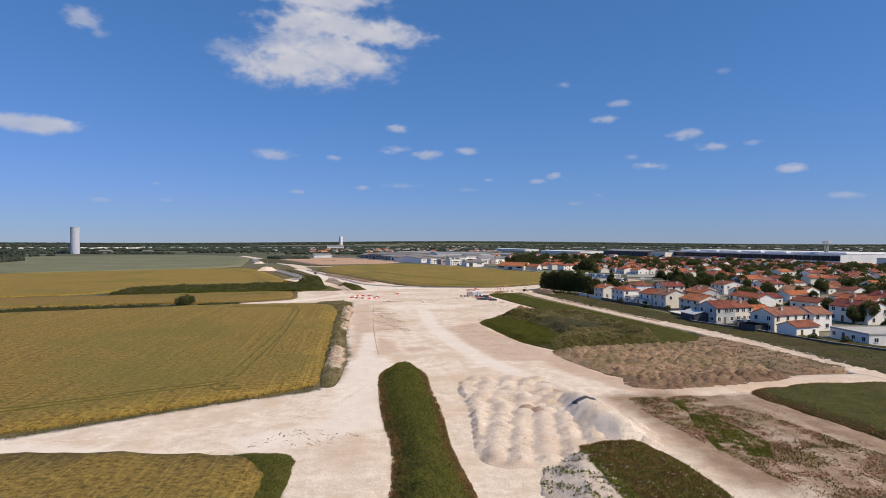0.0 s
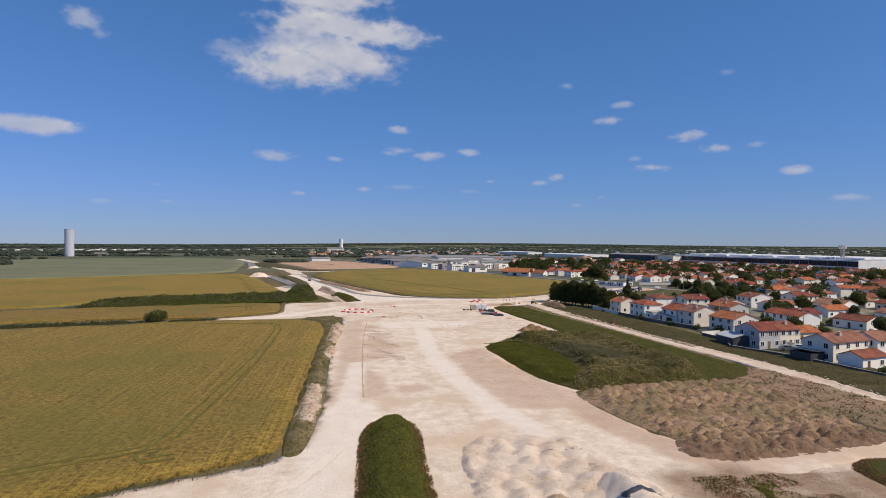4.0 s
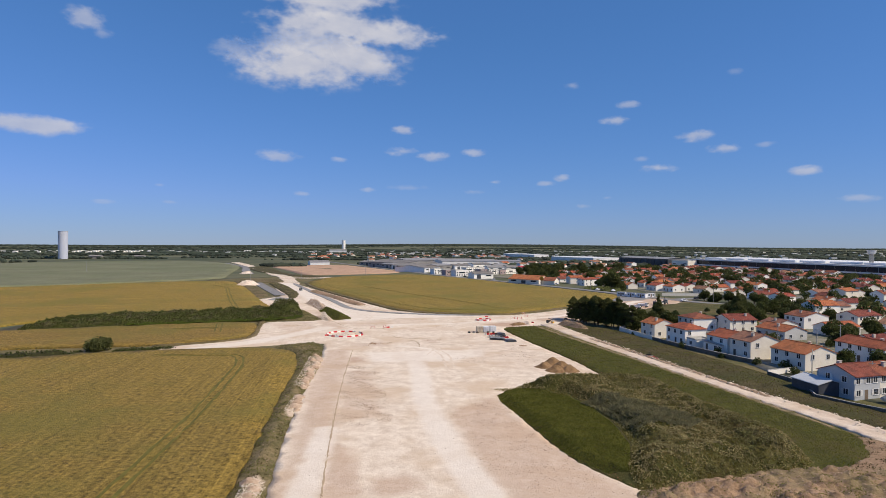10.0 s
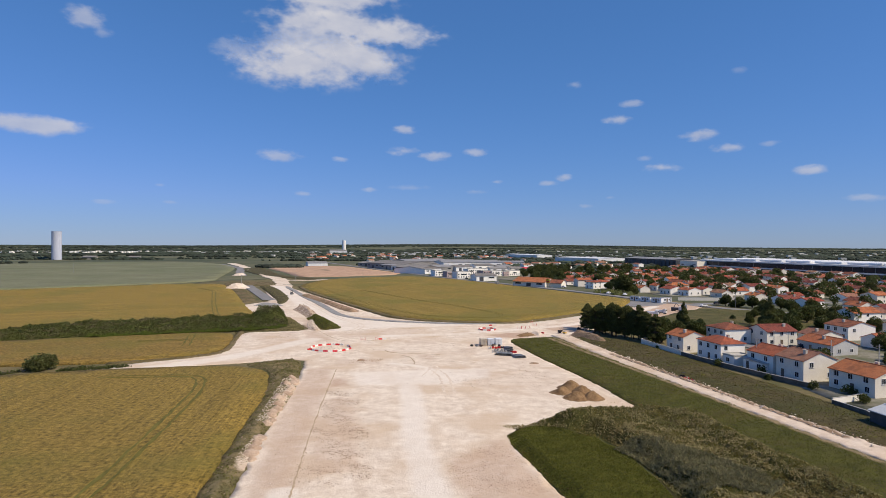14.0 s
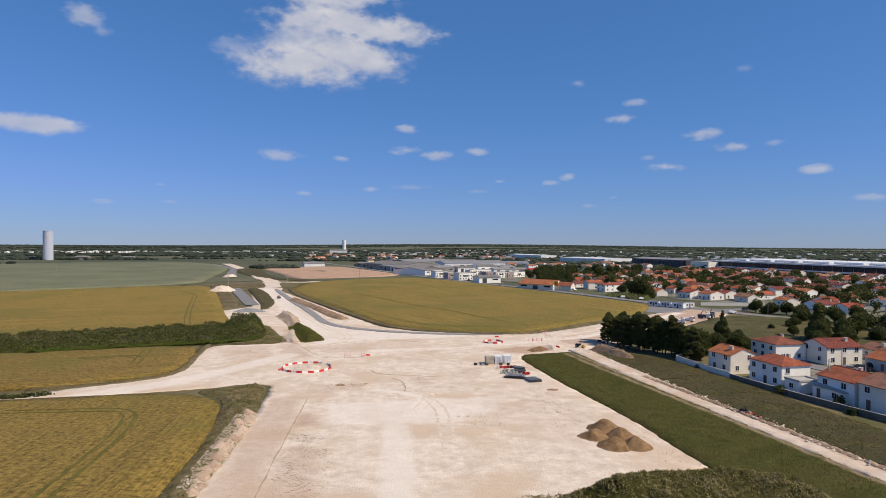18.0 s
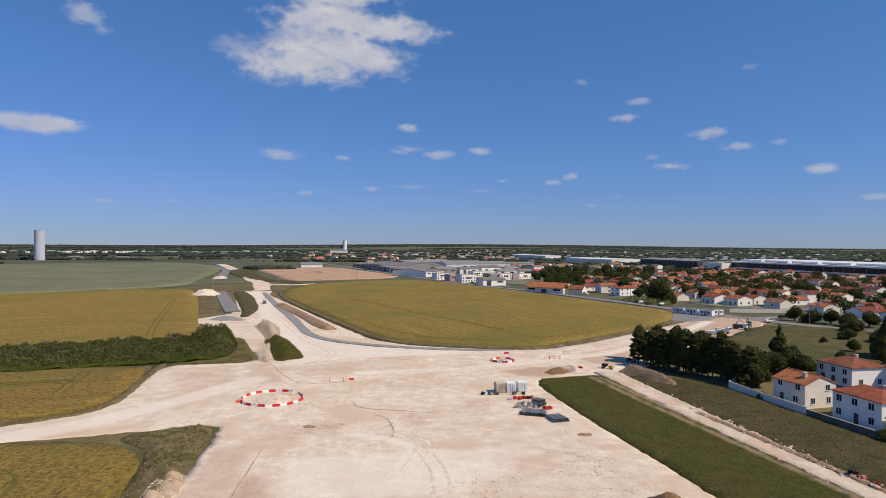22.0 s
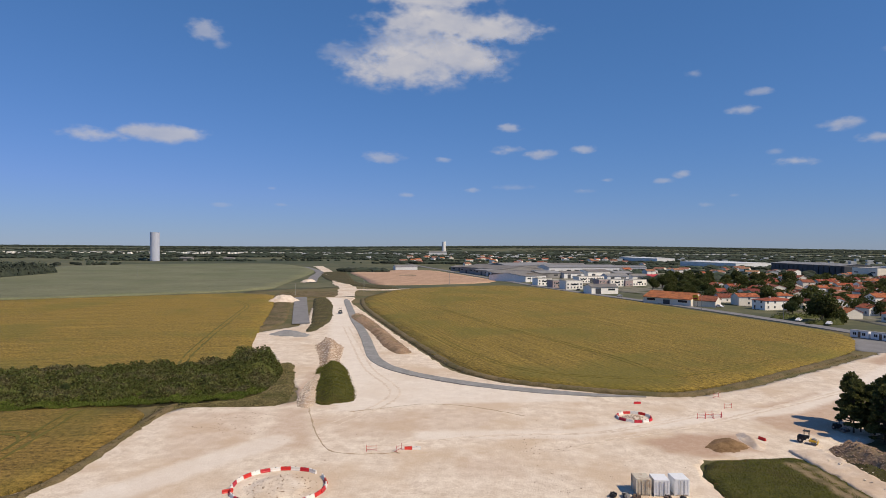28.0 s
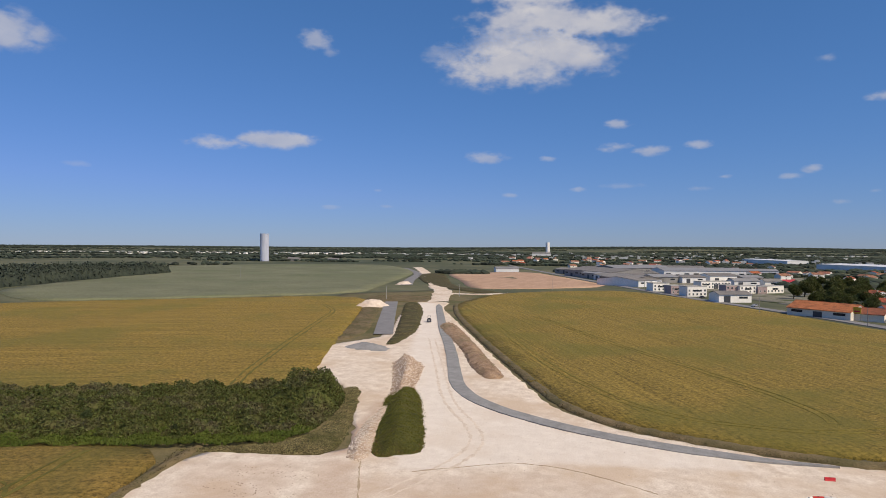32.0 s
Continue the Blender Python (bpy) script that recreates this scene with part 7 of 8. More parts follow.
def container(x, y, turn, mat, label):
    """A short ribbed steel site container with corner posts, doors and locking bars."""
    w, d, h = 1.95, 2.3, 2.1
    ob = thing("site_container", pose(x, y, site_ground(x, y) - 0.02, 0, 0, turn), label, "container", "site containers")
    part("body", box_bm(-w / 2 + 0.05, -d / 2 + 0.035, 0.12, w / 2 - 0.05, d / 2 - 0.035, h - 0.1), mat, ob)
    for k in range(9):
        xx = -w / 2 + 0.2 + k * (w - 0.4) / 8
        for yy in (-d / 2 + 0.02, d / 2 - 0.02):
            part("rib", box_bm(xx - 0.05, yy - 0.035, 0.16, xx + 0.05, yy + 0.035, h - 0.16), mat, ob)
    for sx in (-1, 1):
        for sy in (-1, 1):
            part("corner_post", box_bm(sx * (w / 2 - 0.07) - 0.07, sy * (d / 2 - 0.07) - 0.07, 0, sx * (w / 2 - 0.07) + 0.07, sy * (d / 2 - 0.07) + 0.07, h), mat, ob)
    part("roof_panel", box_bm(-w / 2, -d / 2, h - 0.1, w / 2, d / 2, h + 0.02, 0.02), mat, ob)
    for sx in (-0.25, 0.25):
        part("locking_bar", box_bm(sx - 0.025, -d / 2 - 0.06, 0.2, sx + 0.025, -d / 2 - 0.02, h - 0.2), METAL, ob)
    return ob


container(12.1, 282.2, 10, CABIN_BEIGE, "rusty beige ribbed site container")
container(14.4, 282.4, 8, CABIN_WHITE, "pale grey ribbed site container")
container(16.9, 283.1, 12, CABIN_WHITE, "clean white ribbed site container")


def pipe_bm(l, r):
    bm = bmesh.new()
    n = 12
    rings = []
    for y, q in ((-l / 2, r), (l / 2, r), (l / 2, r * 0.88), (-l / 2, r * 0.88)):
        rings.append([bm.verts.new((q * math.cos(2 * math.pi * k / n), y, q * math.sin(2 * math.pi * k / n))) for k in range(n)])
    for i in range(4):
        a, b = rings[i], rings[(i + 1) % 4]
        for k in range(n):
            bm.faces.new([a[k], a[(k + 1) % n], b[(k + 1) % n], b[k]])
    bmesh.ops.recalc_face_normals(bm, faces=bm.faces)
    return bm


def pipe_stack(x, y, turn, cols, rows, l, r, label):
    ob = thing("pipe_stack", pose(x, y, site_ground(x, y), 0, 0, turn), label, "pipes", "stored pipes")
    for s in (-l * 0.3, l * 0.3):
        part("timber_bearer", box_bm(-cols * r, s - 0.06, -0.05, cols * r, s + 0.06, 0.08), CLAY, ob)
    for row in range(rows):
        for c in range(cols - row):
            p = new("pipe", shared(("pipe", l, r), lambda: (pipe_bm(l, r), PIPE)))
            p.parent = ob
            p.matrix_basis = pose((c - (cols - 1) / 2 + row * 0.5) * 2 * r * 1.02, random.uniform(-0.15, 0.15), 0.08 + r + row * r * 1.75)
    return ob


pipe_stack(17.2, 265.0, -12, 14, 2, 3.0, 0.17, "two layers of dark grey plastic drain pipes on the chalk")
pipe_stack(21.0, 261.4, 20, 9, 2, 3.2, 0.17, "stack of dark grey plastic drain pipes on the chalk")
pipe_stack(18.9, 271.2, 50, 3, 2, 2.2, 0.38, "short wide concrete-grey drain pipes")
for k, (x, y, s) in enumerate(((14.4, 269.6, 0.8), (15.3, 269.4, 0.7), (15.0, 270.6, 0.9), (16.2, 270.3, 0.8), (16.6, 269.3, 0.7), (17.3, 270.5, 0.9), (17.2, 271.8, 0.8), (16.1, 271.8, 0.9), (18.1, 269.8, 0.7), (15.4, 272.2, 0.7))):
    ob = thing("inspection_chamber", pose(x, y, site_ground(x, y), 0, 0, k * 37), "grey concrete inspection chamber piece on the ground", "concrete part", "drainage parts")
    bm = pipe_bm(s * 0.8, s * 0.42)
    bmesh.ops.rotate(bm, verts=bm.verts, cent=(0, 0, 0), matrix=Matrix.Rotation(radians(90 if k % 3 else 0), 3, "X"))
    bmesh.ops.translate(bm, verts=bm.verts, vec=(0, 0, s * 0.4))
    part("ring", bm, CONCRETE, ob)
    part("base", box_bm(-s * 0.42, -s * 0.42, -0.02, s * 0.42, s * 0.42, 0.1, 0.02), CONCRETE, ob)
for k, (x, y, m) in enumerate(((14.0, 276.4, WHITE), (14.8, 276.5, RED), (15.8, 276.2, RED), (16.7, 276.6, RED), (17.5, 276.6, BLACK), (18.3, 276.8, RED), (19.9, 268.6, RED), (20.7, 268.8, RED), (8.4, 280, BLACK), (10.0, 280.1, METAL), (11.3, 280, DOORPAINT), (15.1, 280.2, DOORPAINT), (17.0, 280.3, BLACK))):
    bm = box_bm(-0.55, -0.35, 0, 0.55, 0.35, 0.55, 0.14)
    for v in bm.verts:
        v.co += Vector((random.uniform(-0.06, 0.06), random.uniform(-0.06, 0.06), random.uniform(-0.04, 0.04)))
    ob = part("material_bundle", bm, m)
    ob.matrix_basis = pose(x, y, site_ground(x, y), 0, 0, k * 53)
    part("strap", box_bm(-0.04, -0.37, 0.02, 0.04, 0.37, 0.6), BLACK, ob)
    tagged(ob, "strapped bundle of site material lying on the chalk", "bundle", "loose site material")

for k, (x, y, r, h) in enumerate(((28.8, 225.2, 3.6, 1.8), (26.0, 220.6, 3.3, 1.4), (30.2, 220.6, 3.4, 1.7), (28.0, 216.0, 3.5, 1.5), (31.4, 216.0, 3.2, 1.6))):
    heap("sand_mound", [(x + r * math.cos(a * 0.7854), y + r * math.sin(a * 0.7854)) for a in range(8)], h, r * 0.95, SAND, "steep tipped mound of brown sand", "sand", 0.35, 0.24, 1.7, 171 + 20 * k, kind="")
heap("sand_mound", [(24, 303.5), (26.5, 308.5), (30.5, 309.5), (33, 304), (29.5, 301), (26, 301)], 0.8, 3.0, SAND, "spread heap of orange-brown sand", "sand", 0.6, 0.15, 2.0, 173, kind="")
heap("gravel_cone", [(29.8, 311.5), (33.6, 313), (35.5, 308), (34.5, 302.5), (31, 302.5)], 1.05, 3.2, GRAVEL, "low heap of grey-white gravel", "gravel", 0.4, 0.22, 1.3, 174, kind="")
heap("asphalt_mound", [(18.8, 89.8), (21.0, 91.0), (23.2, 89.2), (22.6, 88.0), (19.4, 88.4)], 0.9, 1.3, METAL_DARK, "small mound of black planed asphalt beside the track", "asphalt", 0.35, 0.1, 1.0, 175, kind="")
bpy.data.objects["asphalt_mound"].location.z = 1.7
heap("chalk_mound", [(-159, 514), (-157, 525), (-147, 531), (-139, 525), (-146, 513)], 3.4, 6.5, GRAVEL, "tall white pile of chalk beside the new road", "chalk", 0.7, 0.6, 3.0, 176, kind="")
heap("chalk_mound", [(-215, 690), (-214, 700), (-204, 704), (-200, 694), (-206, 686)], 2.2, 5, GRAVEL, "low white pile of chalk at the far road", "chalk", 1.0, 0.7, 4.0, 177, kind="")
heap("sods", [(-24.5, 255), (-23.5, 256.4), (-21.2, 256.2), (-21.5, 255)], 0.5, 0.7, CLAY, "small dark lump of sods on the chalk", "soil", 0.3, 0.1, 1.0, 178, kind="")
heap("sods", [(22, 252), (23, 254), (26, 254), (25, 251.5)], 0.4, 0.9, CLAY, "small patch of brown soil", "soil", 0.4, 0.1, 1.0, 179, kind="")


tr = random.Random(77)
for x, y, q in ((70, 668, 1.3), (80, 690, 1.5), (88, 712, 1.6), (98, 700, 1.7), (106, 722, 1.8), (116, 708, 1.6), (124, 735, 1.7), (136, 728, 1.4), (148, 748, 1.8), (160, 740, 1.6), (172, 760, 1.5), (186, 742, 1.7), (112, 690, 1.3), (142, 705, 1.5), (200, 775, 1.6), (215, 760, 1.4), (92, 668, 1.2)):
    plant(OAKS[int(x) % 2], x, y, q, label="tall dark green tree between works and houses")
for k in range(46):
    x, y = tr.uniform(112, 245), tr.uniform(505, 690)
    if x > 128 + (y - 505) * 0.02 or y < 600:
        plant(OAKS[k % 3], x, y, tr.uniform(0.8, 1.35), label="dark green tree among the outlying houses")

for k in range(44):
    x, y = (tr.uniform(74, 100), tr.uniform(582, 660)) if k < 18 else (tr.uniform(84, 135), tr.uniform(660, 800))
    if all(math.hypot(x - p, y - q) > r * 0.8 for p, q, r in TAKEN):
        plant(OAKS[k % 3], x, y, tr.uniform(0.95, 1.45), label="dark green tree behind the shop and workshops")


def wheel_bm(r, w, n=18):
    bm = bmesh.new()
    bmesh.ops.create_cone(bm, cap_ends=True, segments=n, radius1=r, radius2=r, depth=w)
    bmesh.ops.bevel(bm, geom=[e for e in bm.edges if abs(e.verts[0].co.z - e.verts[1].co.z) < 1e-4], offset=w * 0.18, segments=2, affect="EDGES")
    bmesh.ops.rotate(bm, verts=bm.verts, cent=(0, 0, 0), matrix=Matrix.Rotation(radians(90), 3, "Y"))
    return bm


def add_wheel(ob, x, y, r, w):
    t = new("wheel", shared(("wheel", r, w), lambda: (wheel_bm(r, w), BLACK)))
    t.parent = ob
    t.matrix_basis = pose(x, y, r)
    h = new("rim", shared(("rim", r, w), lambda: (wheel_bm(r * 0.55, w * 1.06, 12), METAL)))
    h.parent = t


def profile_body(name, sect, w, mat, parent, top=0.0):
    """A body from a side outline (y, z), narrowed towards the top."""
    bm = bmesh.new()
    zs = [z for _, z in sect]
    lo, hi = min(zs), max(zs)
    sides = []
    for s in (-1, 1):
        sides.append([bm.verts.new((s * (w / 2 - top * (z - lo) / (hi - lo + 1e-6)), y, z)) for y, z in sect])
    n = len(sect)
    for k in range(n):
        bm.faces.new([sides[0][k], sides[1][k], sides[1][(k + 1) % n], sides[0][(k + 1) % n]])
    bm.faces.new(sides[0]), bm.faces.new(sides[1])
    bmesh.ops.recalc_face_normals(bm, faces=bm.faces)
    bmesh.ops.bevel(bm, geom=bm.edges[:], offset=0.05, segments=2, affect="EDGES")
    return part(name, bm, mat, parent)


CARPAINT = [material("white_car_paint", (0.66, 0.66, 0.66), (0.74, 0.74, 0.74), rough=0.25), material("grey_car_paint", (0.25, 0.26, 0.28), (0.30, 0.31, 0.33), rough=0.25), material("dark_car_paint", (0.02, 0.022, 0.03), (0.04, 0.042, 0.05), rough=0.25)]


def car(x, y, turn, k, label):
    ob = thing("car", pose(x, y, 0.24, 0, 0, turn), label, "car", "parked cars")
    profile_body("body", [(-2.05, 0.35), (-2.1, 0.7), (-1.2, 0.86), (1.8, 0.92), (2.1, 0.75), (2.1, 0.35)], 1.75, CARPAINT[k], ob)
    profile_body("cabin", [(-1.2, 0.84), (-0.5, 1.42), (1.2, 1.46), (1.95, 0.9)], 1.6, CARPAINT[k], ob, 0.15)
    profile_body("side_glass", [(-0.95, 0.92), (-0.42, 1.34), (1.1, 1.36), (1.6, 0.95)], 1.64, GLASS, ob, 0.15)
    g = part("windscreen", box_bm(-0.62, -0.02, 0, 0.62, 0.02, 0.75), GLASS, ob)
    g.matrix_basis = pose(0, -1.12, 0.86, -50)
    for s in (-1, 1):
        part("headlight", box_bm(s * 0.6 - 0.18, -2.13, 0.58, s * 0.6 + 0.18, -2.0, 0.72, 0.02), WHITE, ob)
        for yy in (-1.3, 1.3):
            add_wheel(ob, s * 0.78, yy, 0.32, 0.2)
    return ob


for x, y, t, k, lb in ((94.5, 187.6, 70, 0, "white car parked beside the terrace"), (90.5, 186.4, 75, 1, "grey van-like car parked beside the terrace"), (92, 263, 15, 1, "grey car parked by the houses"), (103, 276, 80, 1, "silver car parked in the street"), (107, 277, 80, 2, "dark car parked in the street"), (111, 279, 80, 2, "black car parked in the street"), (146, 422, 110, 2, "dark car on the town road"), (133, 408, 115, 0, "white car beside the road"), (86, 545, 30, 0, "white car outside the shop"), (104, 488, -35, 0, "white car on the town road"), (112, 478, -35, 0, "white car parked by the hedge"), (40, 600, -40, 1, "grey car on the town road"), (-40, 756, -25, 0, "white car at the works"), (16, 648, -30, 2, "dark car by the apartments")):
    car(x, y, t, k, lb)


def truck(x, y, turn, label, cab=WHITE, mast=False):
    """A works lorry or loader with cab, chassis and body."""
    ob = thing("works_truck", pose(x, y, 0.2, 0, 0, turn), label, "truck", "works vehicles")
    part("chassis", box_bm(-0.9, -3, 0.7, 0.9, 3, 1.0, 0.05), BLACK, ob)
    profile_body("cab", [(-3.2, 0.8), (-3.2, 1.9), (-2.9, 2.9), (-1.4, 2.9), (-1.4, 0.8)], 2.3, cab, ob, 0.08)
    part("windscreen", box_bm(-1.0, -3.24, 1.85, 1.0, -3.02, 2.65, 0.02), GLASS, ob)
    part("skip", box_bm(-1.15, -1.2, 1.0, 1.15, 3.1, 2.2, 0.06), METAL_WHITE if not mast else METAL_DARK, ob)
    for s in (-1, 1):
        for yy in (-2.3, 1.4, 2.5):
            add_wheel(ob, s * 0.98, yy, 0.5, 0.35)
    if mast:
        bm = bmesh.new()
        tapered(bm, (0, 2, 2.1), (0, 0.5, 4.6), 0.2, 0.15)
        tapered(bm, (0, 0.5, 4.6), (0, -1.5, 3.2), 0.15, 0.1)
        part("crane_arm", bm, METAL_DARK, ob)
    ob.scale = (0.8, 0.8, 0.8)
    return ob


truck(93.6, 368, 60, "white works van-truck parked on the sandy road")
truck(99.5, 374.5, 50, "white lorry parked on the sandy road")
truck(111, 386, 50, "white lorry with a loading crane", mast=True)
truck(116, 390.5, 140, "lorry with a folded crane arm", METAL, True)
truck(22, 634, -60, "yellow digger lorry beside the town road", YELLOW, True)


def roller(x, y, turn, label, mat=YELLOW, size=1.0):
    """A compact site machine: drum or blade in front, engine box, canopy on posts."""
    ob = thing("site_roller", pose(x, y, site_ground(x, y) + 0.1, 0, 0, turn), label, "machine", "site machines")
    d = part("drum", wheel_bm(0.55, 1.5, 24), METAL, ob)
    d.matrix_basis = pose(0, -1.2, 0.55)
    part("engine_box", box_bm(-0.6, 0.1, 0.6, 0.6, 1.7, 1.4, 0.1), BLACK, ob)
    part("front_frame", box_bm(-0.85, -1.7, 0.5, 0.85, -0.4, 0.85, 0.06), mat, ob)
    part("seat", box_bm(-0.3, -0.35, 0.9, 0.3, 0.2, 1.5, 0.06), BLACK, ob)
    for s in (-1, 1):
        add_wheel(ob, s * 0.7, 1.1, 0.55, 0.35)
        for yy in (-0.35, 0.6):
            part("canopy_post", box_bm(s * 0.6 - 0.03, yy - 0.03, 1.2, s * 0.6 + 0.03, yy + 0.03, 2.4), BLACK, ob)
    part("canopy", box_bm(-0.7, -0.5, 2.4, 0.7, 0.75, 2.48, 0.03), BLACK, ob)
    part("blade", box_bm(-0.95, -2.0, 0.15, 0.95, -1.85, 0.7, 0.03), mat, ob)
    ob.scale = (size, size, size)
    return ob


roller(41.6, 308.5, 60, "compact yellow and black roller on the chalk", YELLOW, 0.8)
roller(50, 317, 30, "small dark site machine under the trees", METAL_DARK, 0.7)
roller(-97.5, 470, 20, "small paving machine on the new path", METAL_DARK)
roller(57.5, 235, 30, "small red and grey trenching machine on the haul track", RED, 0.6)


def pole(x, y, tall, label, lamp=False):
    ob = thing("lamp_post" if lamp else "utility_pole", pose(x, y, 0), label, "pole", "street poles")
    bm = bmesh.new()
    tapered(bm, (0, 0, -0.3), (0, 0, tall), 0.14, 0.09, 8)
    part("shaft", bm, CONCRETE if not lamp else METAL, ob)
    if lamp:
        part("arm", box_bm(-0.04, -1.3, tall - 0.12, 0.04, 0.05, tall - 0.04), METAL, ob)
        part("lamp_head", box_bm(-0.14, -1.8, tall - 0.16, 0.14, -1.2, tall - 0.02, 0.03), METAL, ob)
    else:
        part("crossbar", box_bm(-0.7, -0.05, tall - 0.5, 0.7, 0.05, tall - 0.4), METAL, ob)
    return ob


for x, y, h in ((73, 527, 8), (101, 497, 8), (38, 565, 8), (7, 640, 8), (-20, 700, 8), (-84, 686, 12), (-384, 711, 11), (123, 428, 8), (148, 405, 8)):
    pole(x, y, h, "grey street lamp post beside the road", True)
for x, y, h in ((82, 250, 8), (93, 255, 8.5), (99, 246, 8), (107, 240, 8), (88, 210, 7), (96, 268, 7.5), (120, 250, 8), (92, 195, 7), (110, 213, 8), (-160, 560, 8), (-128, 600, 8)):
    pole(x, y, h, "plain grey concrete utility pole")


def site_cabin(x, y, turn, label):
    ob = thing("site_cabin", pose(x, y, 0.2, 0, 0, turn), label, "cabin", "site cabins")
    part("body", box_bm(-3, -1.2, 0.15, 3, 1.2, 2.6, 0.04), CABIN_WHITE, ob)
    part("roof_panel", box_bm(-3.05, -1.25, 2.6, 3.05, 1.25, 2.7), METAL, ob)
    for xx in (-1.5, 1.5):
        add_window(ob, xx, -1.2, 1.0, 0, 1.1, 1.0)
    add_window(ob, 0, -1.2, 0.2, 0, 0.9, 2.0, door=True)
    return ob


for k in range(3):
    site_cabin(107.5 + 4.4 * k, 440.5 - 5.2 * k, -50, "white site cabin in a row beside the lot")
site_cabin(122, 433, 20, "white site cabin beside the lot")
sign = thing("shop_sign", pose(74, 546, 0, 0, 0, -35), "yellow shop sign board on a post", "sign")
part("board", box_bm(-1.5, -0.15, 3.6, 1.5, 0.15, 6.4, 0.04), YELLOW, sign)
part("panel", box_bm(-1.1, -0.19, 4.2, 1.1, -0.15, 4.9), RED, sign)
for s in (-1, 1):
    part("post", box_bm(s * 1.2 - 0.1, -0.1, -0.2, s * 1.2 + 0.1, 0.1, 3.6), METAL, sign)


# ---- clouds ----
def cloud_material(size, amount, solid):
    m = bpy.data.materials.new("cloud")
    m.use_nodes = True
    n, l = m.node_tree.nodes, m.node_tree.links
    n.remove(n["Principled BSDF"])
    tc, geo = n.new("ShaderNodeTexCoord"), n.new("ShaderNodeNewGeometry")

    def math_node(op, a, b=None, c=None):
        x = n.new("ShaderNodeMath")
        x.operation = op
        for i, v in enumerate((a, b, c)):
            if v is None:
                continue
            if isinstance(v, (int, float)):
                x.inputs[i].default_value = v
            else:
                l.new(v, x.inputs[i])
        return x.outputs[0]

    def nz(scale, detail, rough):
        t = n.new("ShaderNodeTexNoise")
        t.inputs["Scale"].default_value, t.inputs["Detail"].default_value, t.inputs["Roughness"].default_value = scale, detail, rough
        flat = n.new("ShaderNodeMapping")
        flat.inputs["Scale"].default_value = (1, 1, 1.8)
        l.new(geo.outputs["Position"], flat.inputs["Vector"])
        l.new(flat.outputs["Vector"], t.inputs["Vector"])
        return t.outputs["Fac"]

    length = n.new("ShaderNodeVectorMath")
    length.operation = "LENGTH"
    l.new(tc.outputs["Object"], length.inputs[0])
    body = math_node("SUBTRACT", 1.0, length.outputs["Value"])
    puff = math_node("ADD", math_node("MULTIPLY", math_node("SUBTRACT", nz(0.0042, 3, 0.5), 0.5), 1.5), math_node("ADD", math_node("MULTIPLY", math_node("SUBTRACT", nz(size, 3, 0.5), 0.5), amount), math_node("MULTIPLY", math_node("SUBTRACT", nz(0.03, 3, 0.5), 0.5), 0.22)))
    dens = math_node("ADD", math_node("MULTIPLY", body, solid), puff)
    # nothing is left at the rim of the sheet
    rim = n.new("ShaderNodeMapRange")
    rim.inputs["From Min"].default_value, rim.inputs["From Max"].default_value = 0.0, 0.25
    l.new(body, rim.inputs["Value"])
    a = n.new("ShaderNodeMapRange")
    a.interpolation_type = "SMOOTHSTEP"
    a.inputs["From Min"].default_value, a.inputs["From Max"].default_value = 0.14, 1.15
    l.new(dens, a.inputs["Value"])
    thick = n.new("ShaderNodeObjectInfo")
    alpha = math_node("MULTIPLY", math_node("MULTIPLY", a.outputs["Result"], rim.outputs["Result"]), thick.outputs["Alpha"])
    sep = n.new("ShaderNodeSeparateXYZ")
    l.new(tc.outputs["Object"], sep.inputs[0])
    # sunlit tops, blue-grey undersides and mottled shading are painted into the glow
    lit = math_node("ADD", math_node("MULTIPLY", sep.outputs["Y"], 0.28), math_node("MULTIPLY", math_node("SUBTRACT", nz(0.0055, 4, 0.5), 0.40), 1.5))
    col = n.new("ShaderNodeMix")
    col.data_type = "RGBA"
    col.clamp_factor = True
    l.new(math_node("ADD", lit, 0.35), col.inputs[0])
    col.inputs[6].default_value, col.inputs[7].default_value = (0.40, 0.44, 0.57, 1), (0.61, 0.61, 0.66, 1)
    em, tr, mx = n.new("ShaderNodeEmission"), n.new("ShaderNodeBsdfTransparent"), n.new("ShaderNodeMixShader")
    l.new(col.outputs[2], em.inputs["Color"])
    em.inputs["Strength"].default_value = CLOUD_GLOW
    l.new(alpha, mx.inputs[0])
    l.new(tr.outputs[0], mx.inputs[1])
    l.new(em.outputs[0], mx.inputs[2])
    l.new(mx.outputs[0], n["Material Output"].inputs["Surface"])
    return m


CLOUD_GLOW = 1.0
CLOUD = cloud_material(0.013, 1.3, 1.15)
CLOUD_BROAD = cloud_material(0.010, 1.2, 1.6)


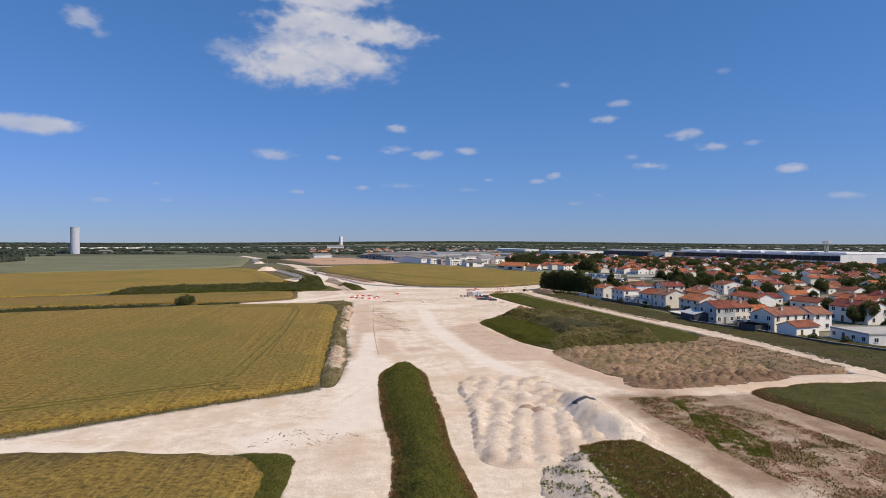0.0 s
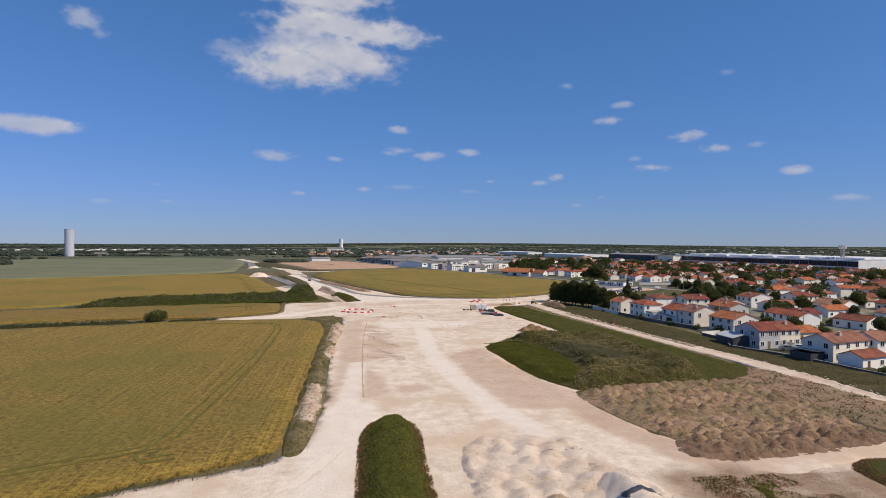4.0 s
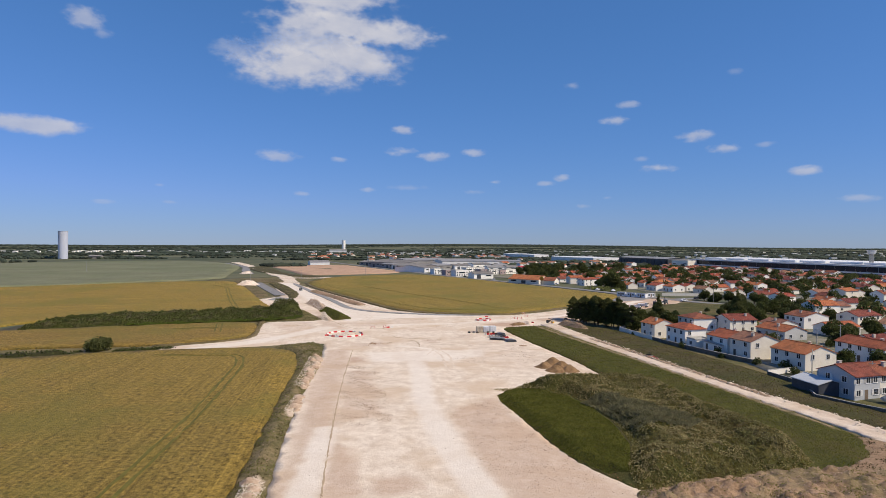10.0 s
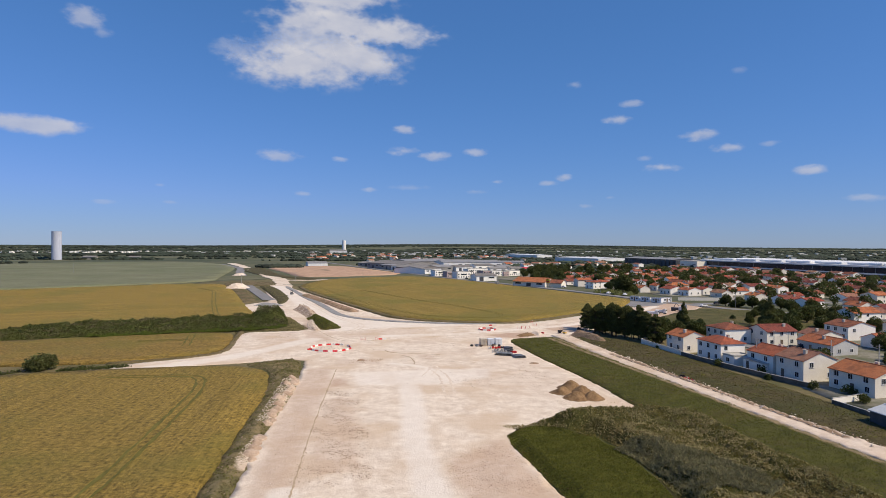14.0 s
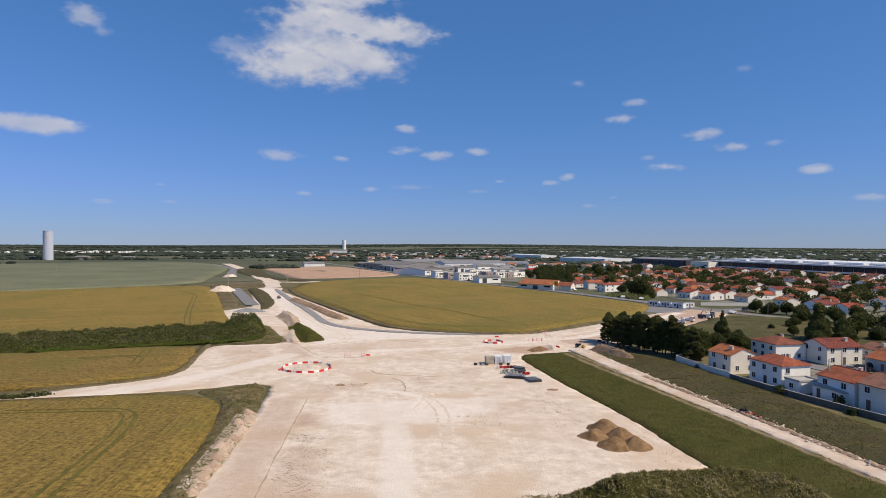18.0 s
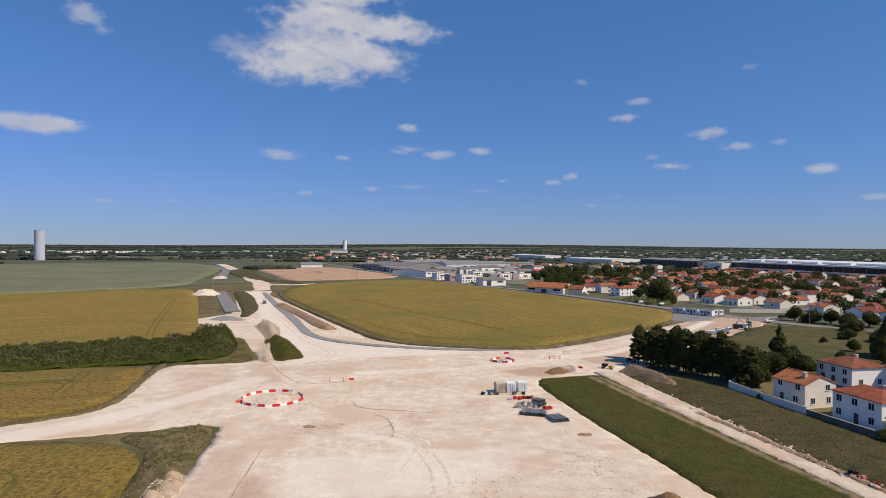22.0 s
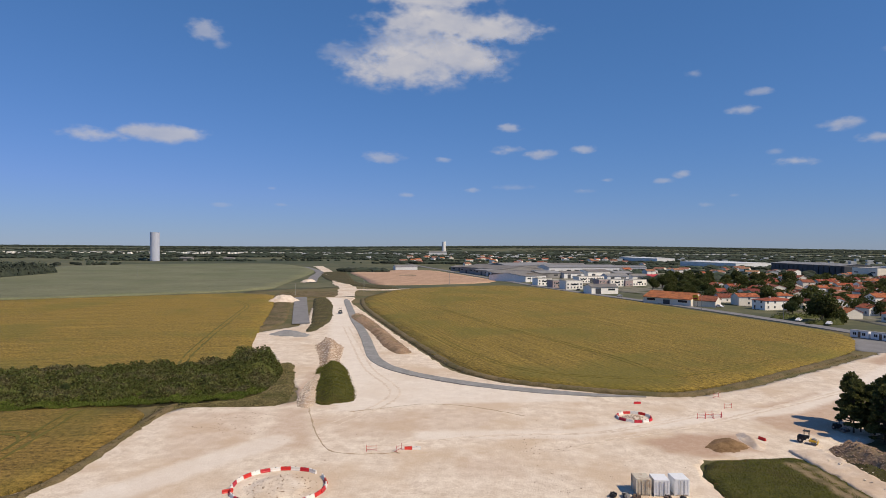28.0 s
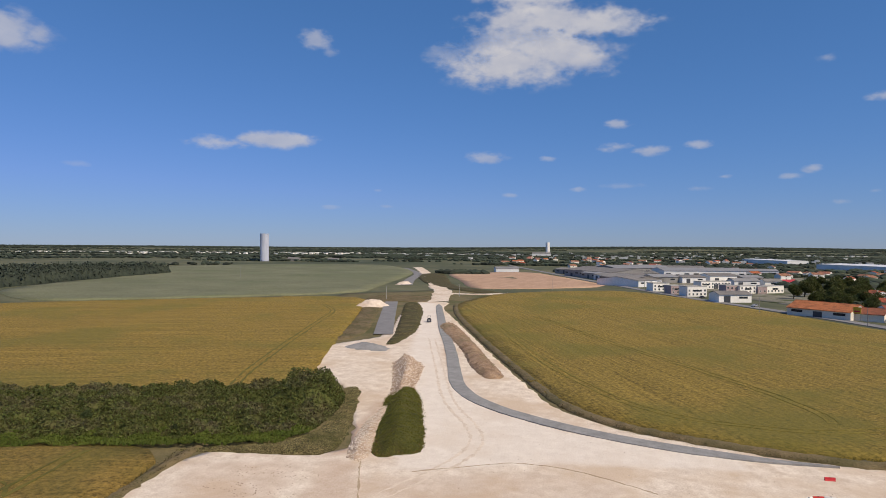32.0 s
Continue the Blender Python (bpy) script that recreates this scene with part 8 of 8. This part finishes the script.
def cloud(az, el, half_w, half_h, solid=1.0):
    """A far cloud at an azimuth (right of straight ahead) and elevation, with half sizes, all in degrees: a bulging sheet of vapour."""
    far = 4500
    az, el = radians(az), radians(el)
    c = Vector((2, 126, 32)) + far * Vector((math.sin(az) * math.cos(el), math.cos(az) * math.cos(el), math.sin(el)))
    bm = bmesh.new()
    bmesh.ops.create_grid(bm, x_segments=12, y_segments=8, size=1)
    for v in bm.verts:
        v.co.z = 0.05 * (1 - v.co.length_squared)
    ob = part("cloud", bm, CLOUD if half_w < 4 else CLOUD_BROAD)
    ob.matrix_basis = look(c, (2, 126, 32)) @ Matrix.Diagonal((-far * math.tan(radians(half_w)), far * math.tan(radians(half_h * (0.85 if half_w < 4 else 1.0))), 100, 1))
    ob.color = (1, 1, 1, solid * (0.78 if half_w < 4 else 1.0))
    ob.visible_shadow = False
    return tagged(ob, "small white fair-weather cumulus cloud in a blue sky", "cloud", "clouds", "structure")

scatter("nettles", [(-119.4, 289.5), (-104, 295.5), (-79.4, 306), (-63, 313.5), (-60, 322), (-66.4, 321), (-83.4, 313), (-121.4, 295.5)], 18000, BLADE_NETTLE, "bright green nettles along the front of the hedge", 0.5, 155, lambda x, y: 0.8 + 0.5 * wobble(x, y, 5, 3), category="weeds")


for spec in ((-11.31, 21.62, 7.43, 1.24, 1), (-10.8, 19.47, 8.67, 2.04, 1), (-5.88, 18.83, 6.19, 1.61, 0.95), (-13.59, 15.84, 7.74, 2.6, 1), (-9.52, 16.61, 6.81, 2.23, 0.95), (-19.22, 16.91, 3.41, 1.49, 0.5), (-6.41, 15.56, 3.59, 1.61, 0.7), (-12.58, 17.69, 7.43, 1.61, 0.6), (-34.51, 9.11, 4.55, 1.04, 0.8), (-15.83, 7.91, 2.62, 0.91, 0.7), (-10.29, 7.80, 1.13, 0.46, 0.5), (-4.32, 10.62, 1.55, 0.67, 0.8), (-4.26, 8.58, 2.50, 0.68, 0.7), (-1.89, 8.25, 2.61, 0.78, 0.8), (2.32, 8.56, 1.46, 0.57, 0.7), (-7.80, 5.07, 1.36, 0.47, 0.5), (-3.88, 5.27, 2.88, 0.42, 0.3), (2.34, 4.94, 1.57, 0.42, 0.4), (21.78, 9.48, 2.01, 0.81, 0.9), (24.25, 8.29, 1.60, 0.66, 0.8), (15.28, 11.14, 1.69, 0.64, 0.8)):
    cloud(*spec)
for spec in ((16.33, 12.48, 1.37, 0.49, 0.6), (11.31, 14.39, 1.20, 0.70, 0.5), (9.03, 5.62, 1.14, 0.46, 0.6), (10.51, 6.16, 1.13, 0.56, 0.7), (18.88, 6.79, 2.07, 0.64, 0.8), (30.38, 6.09, 1.52, 0.63, 0.8), (33.98, 3.73, 1.81, 0.52, 0.5), (-13.83, 4.54, 1.02, 0.36, 0.5), (-31.28, 17.58, 1.82, 1.56, 0.75), (12.33, 3.53, 0.92, 0.36, 0.4), (4.17, 5.82, 0.84, 0.31, 0.5), (27.48, 8.39, 1.10, 0.37, 0.4), (-25.69, 4.93, 0.57, 0.29, 0.3), (17.56, 7.67, 0.89, 0.40, 0.4), (14.50, 4.27, 0.71, 0.30, 0.3), (25.06, 14.49, 0.82, 0.46, 0.25), (-24.81, 3.49, 0.96, 0.29, 0.3), (-29.88, 3.36, 1.20, 0.32, 0.3)):
    cloud(*spec)
for spec in ((-30.09, 16.74, 1.06, 0.62, 0.4), (-55.8, 15.6, 5.2, 2.2, 0.7), (-39.33, 8.63, 3.52, 0.98, 0.9), (-49.86, 6.24, 1.35, 0.41, 0.25), (-62.58, 11.45, 5.98, 2.24, 0.9), (-63.93, 5.43, 3.34, 0.74, 0.8)):
    cloud(*spec)
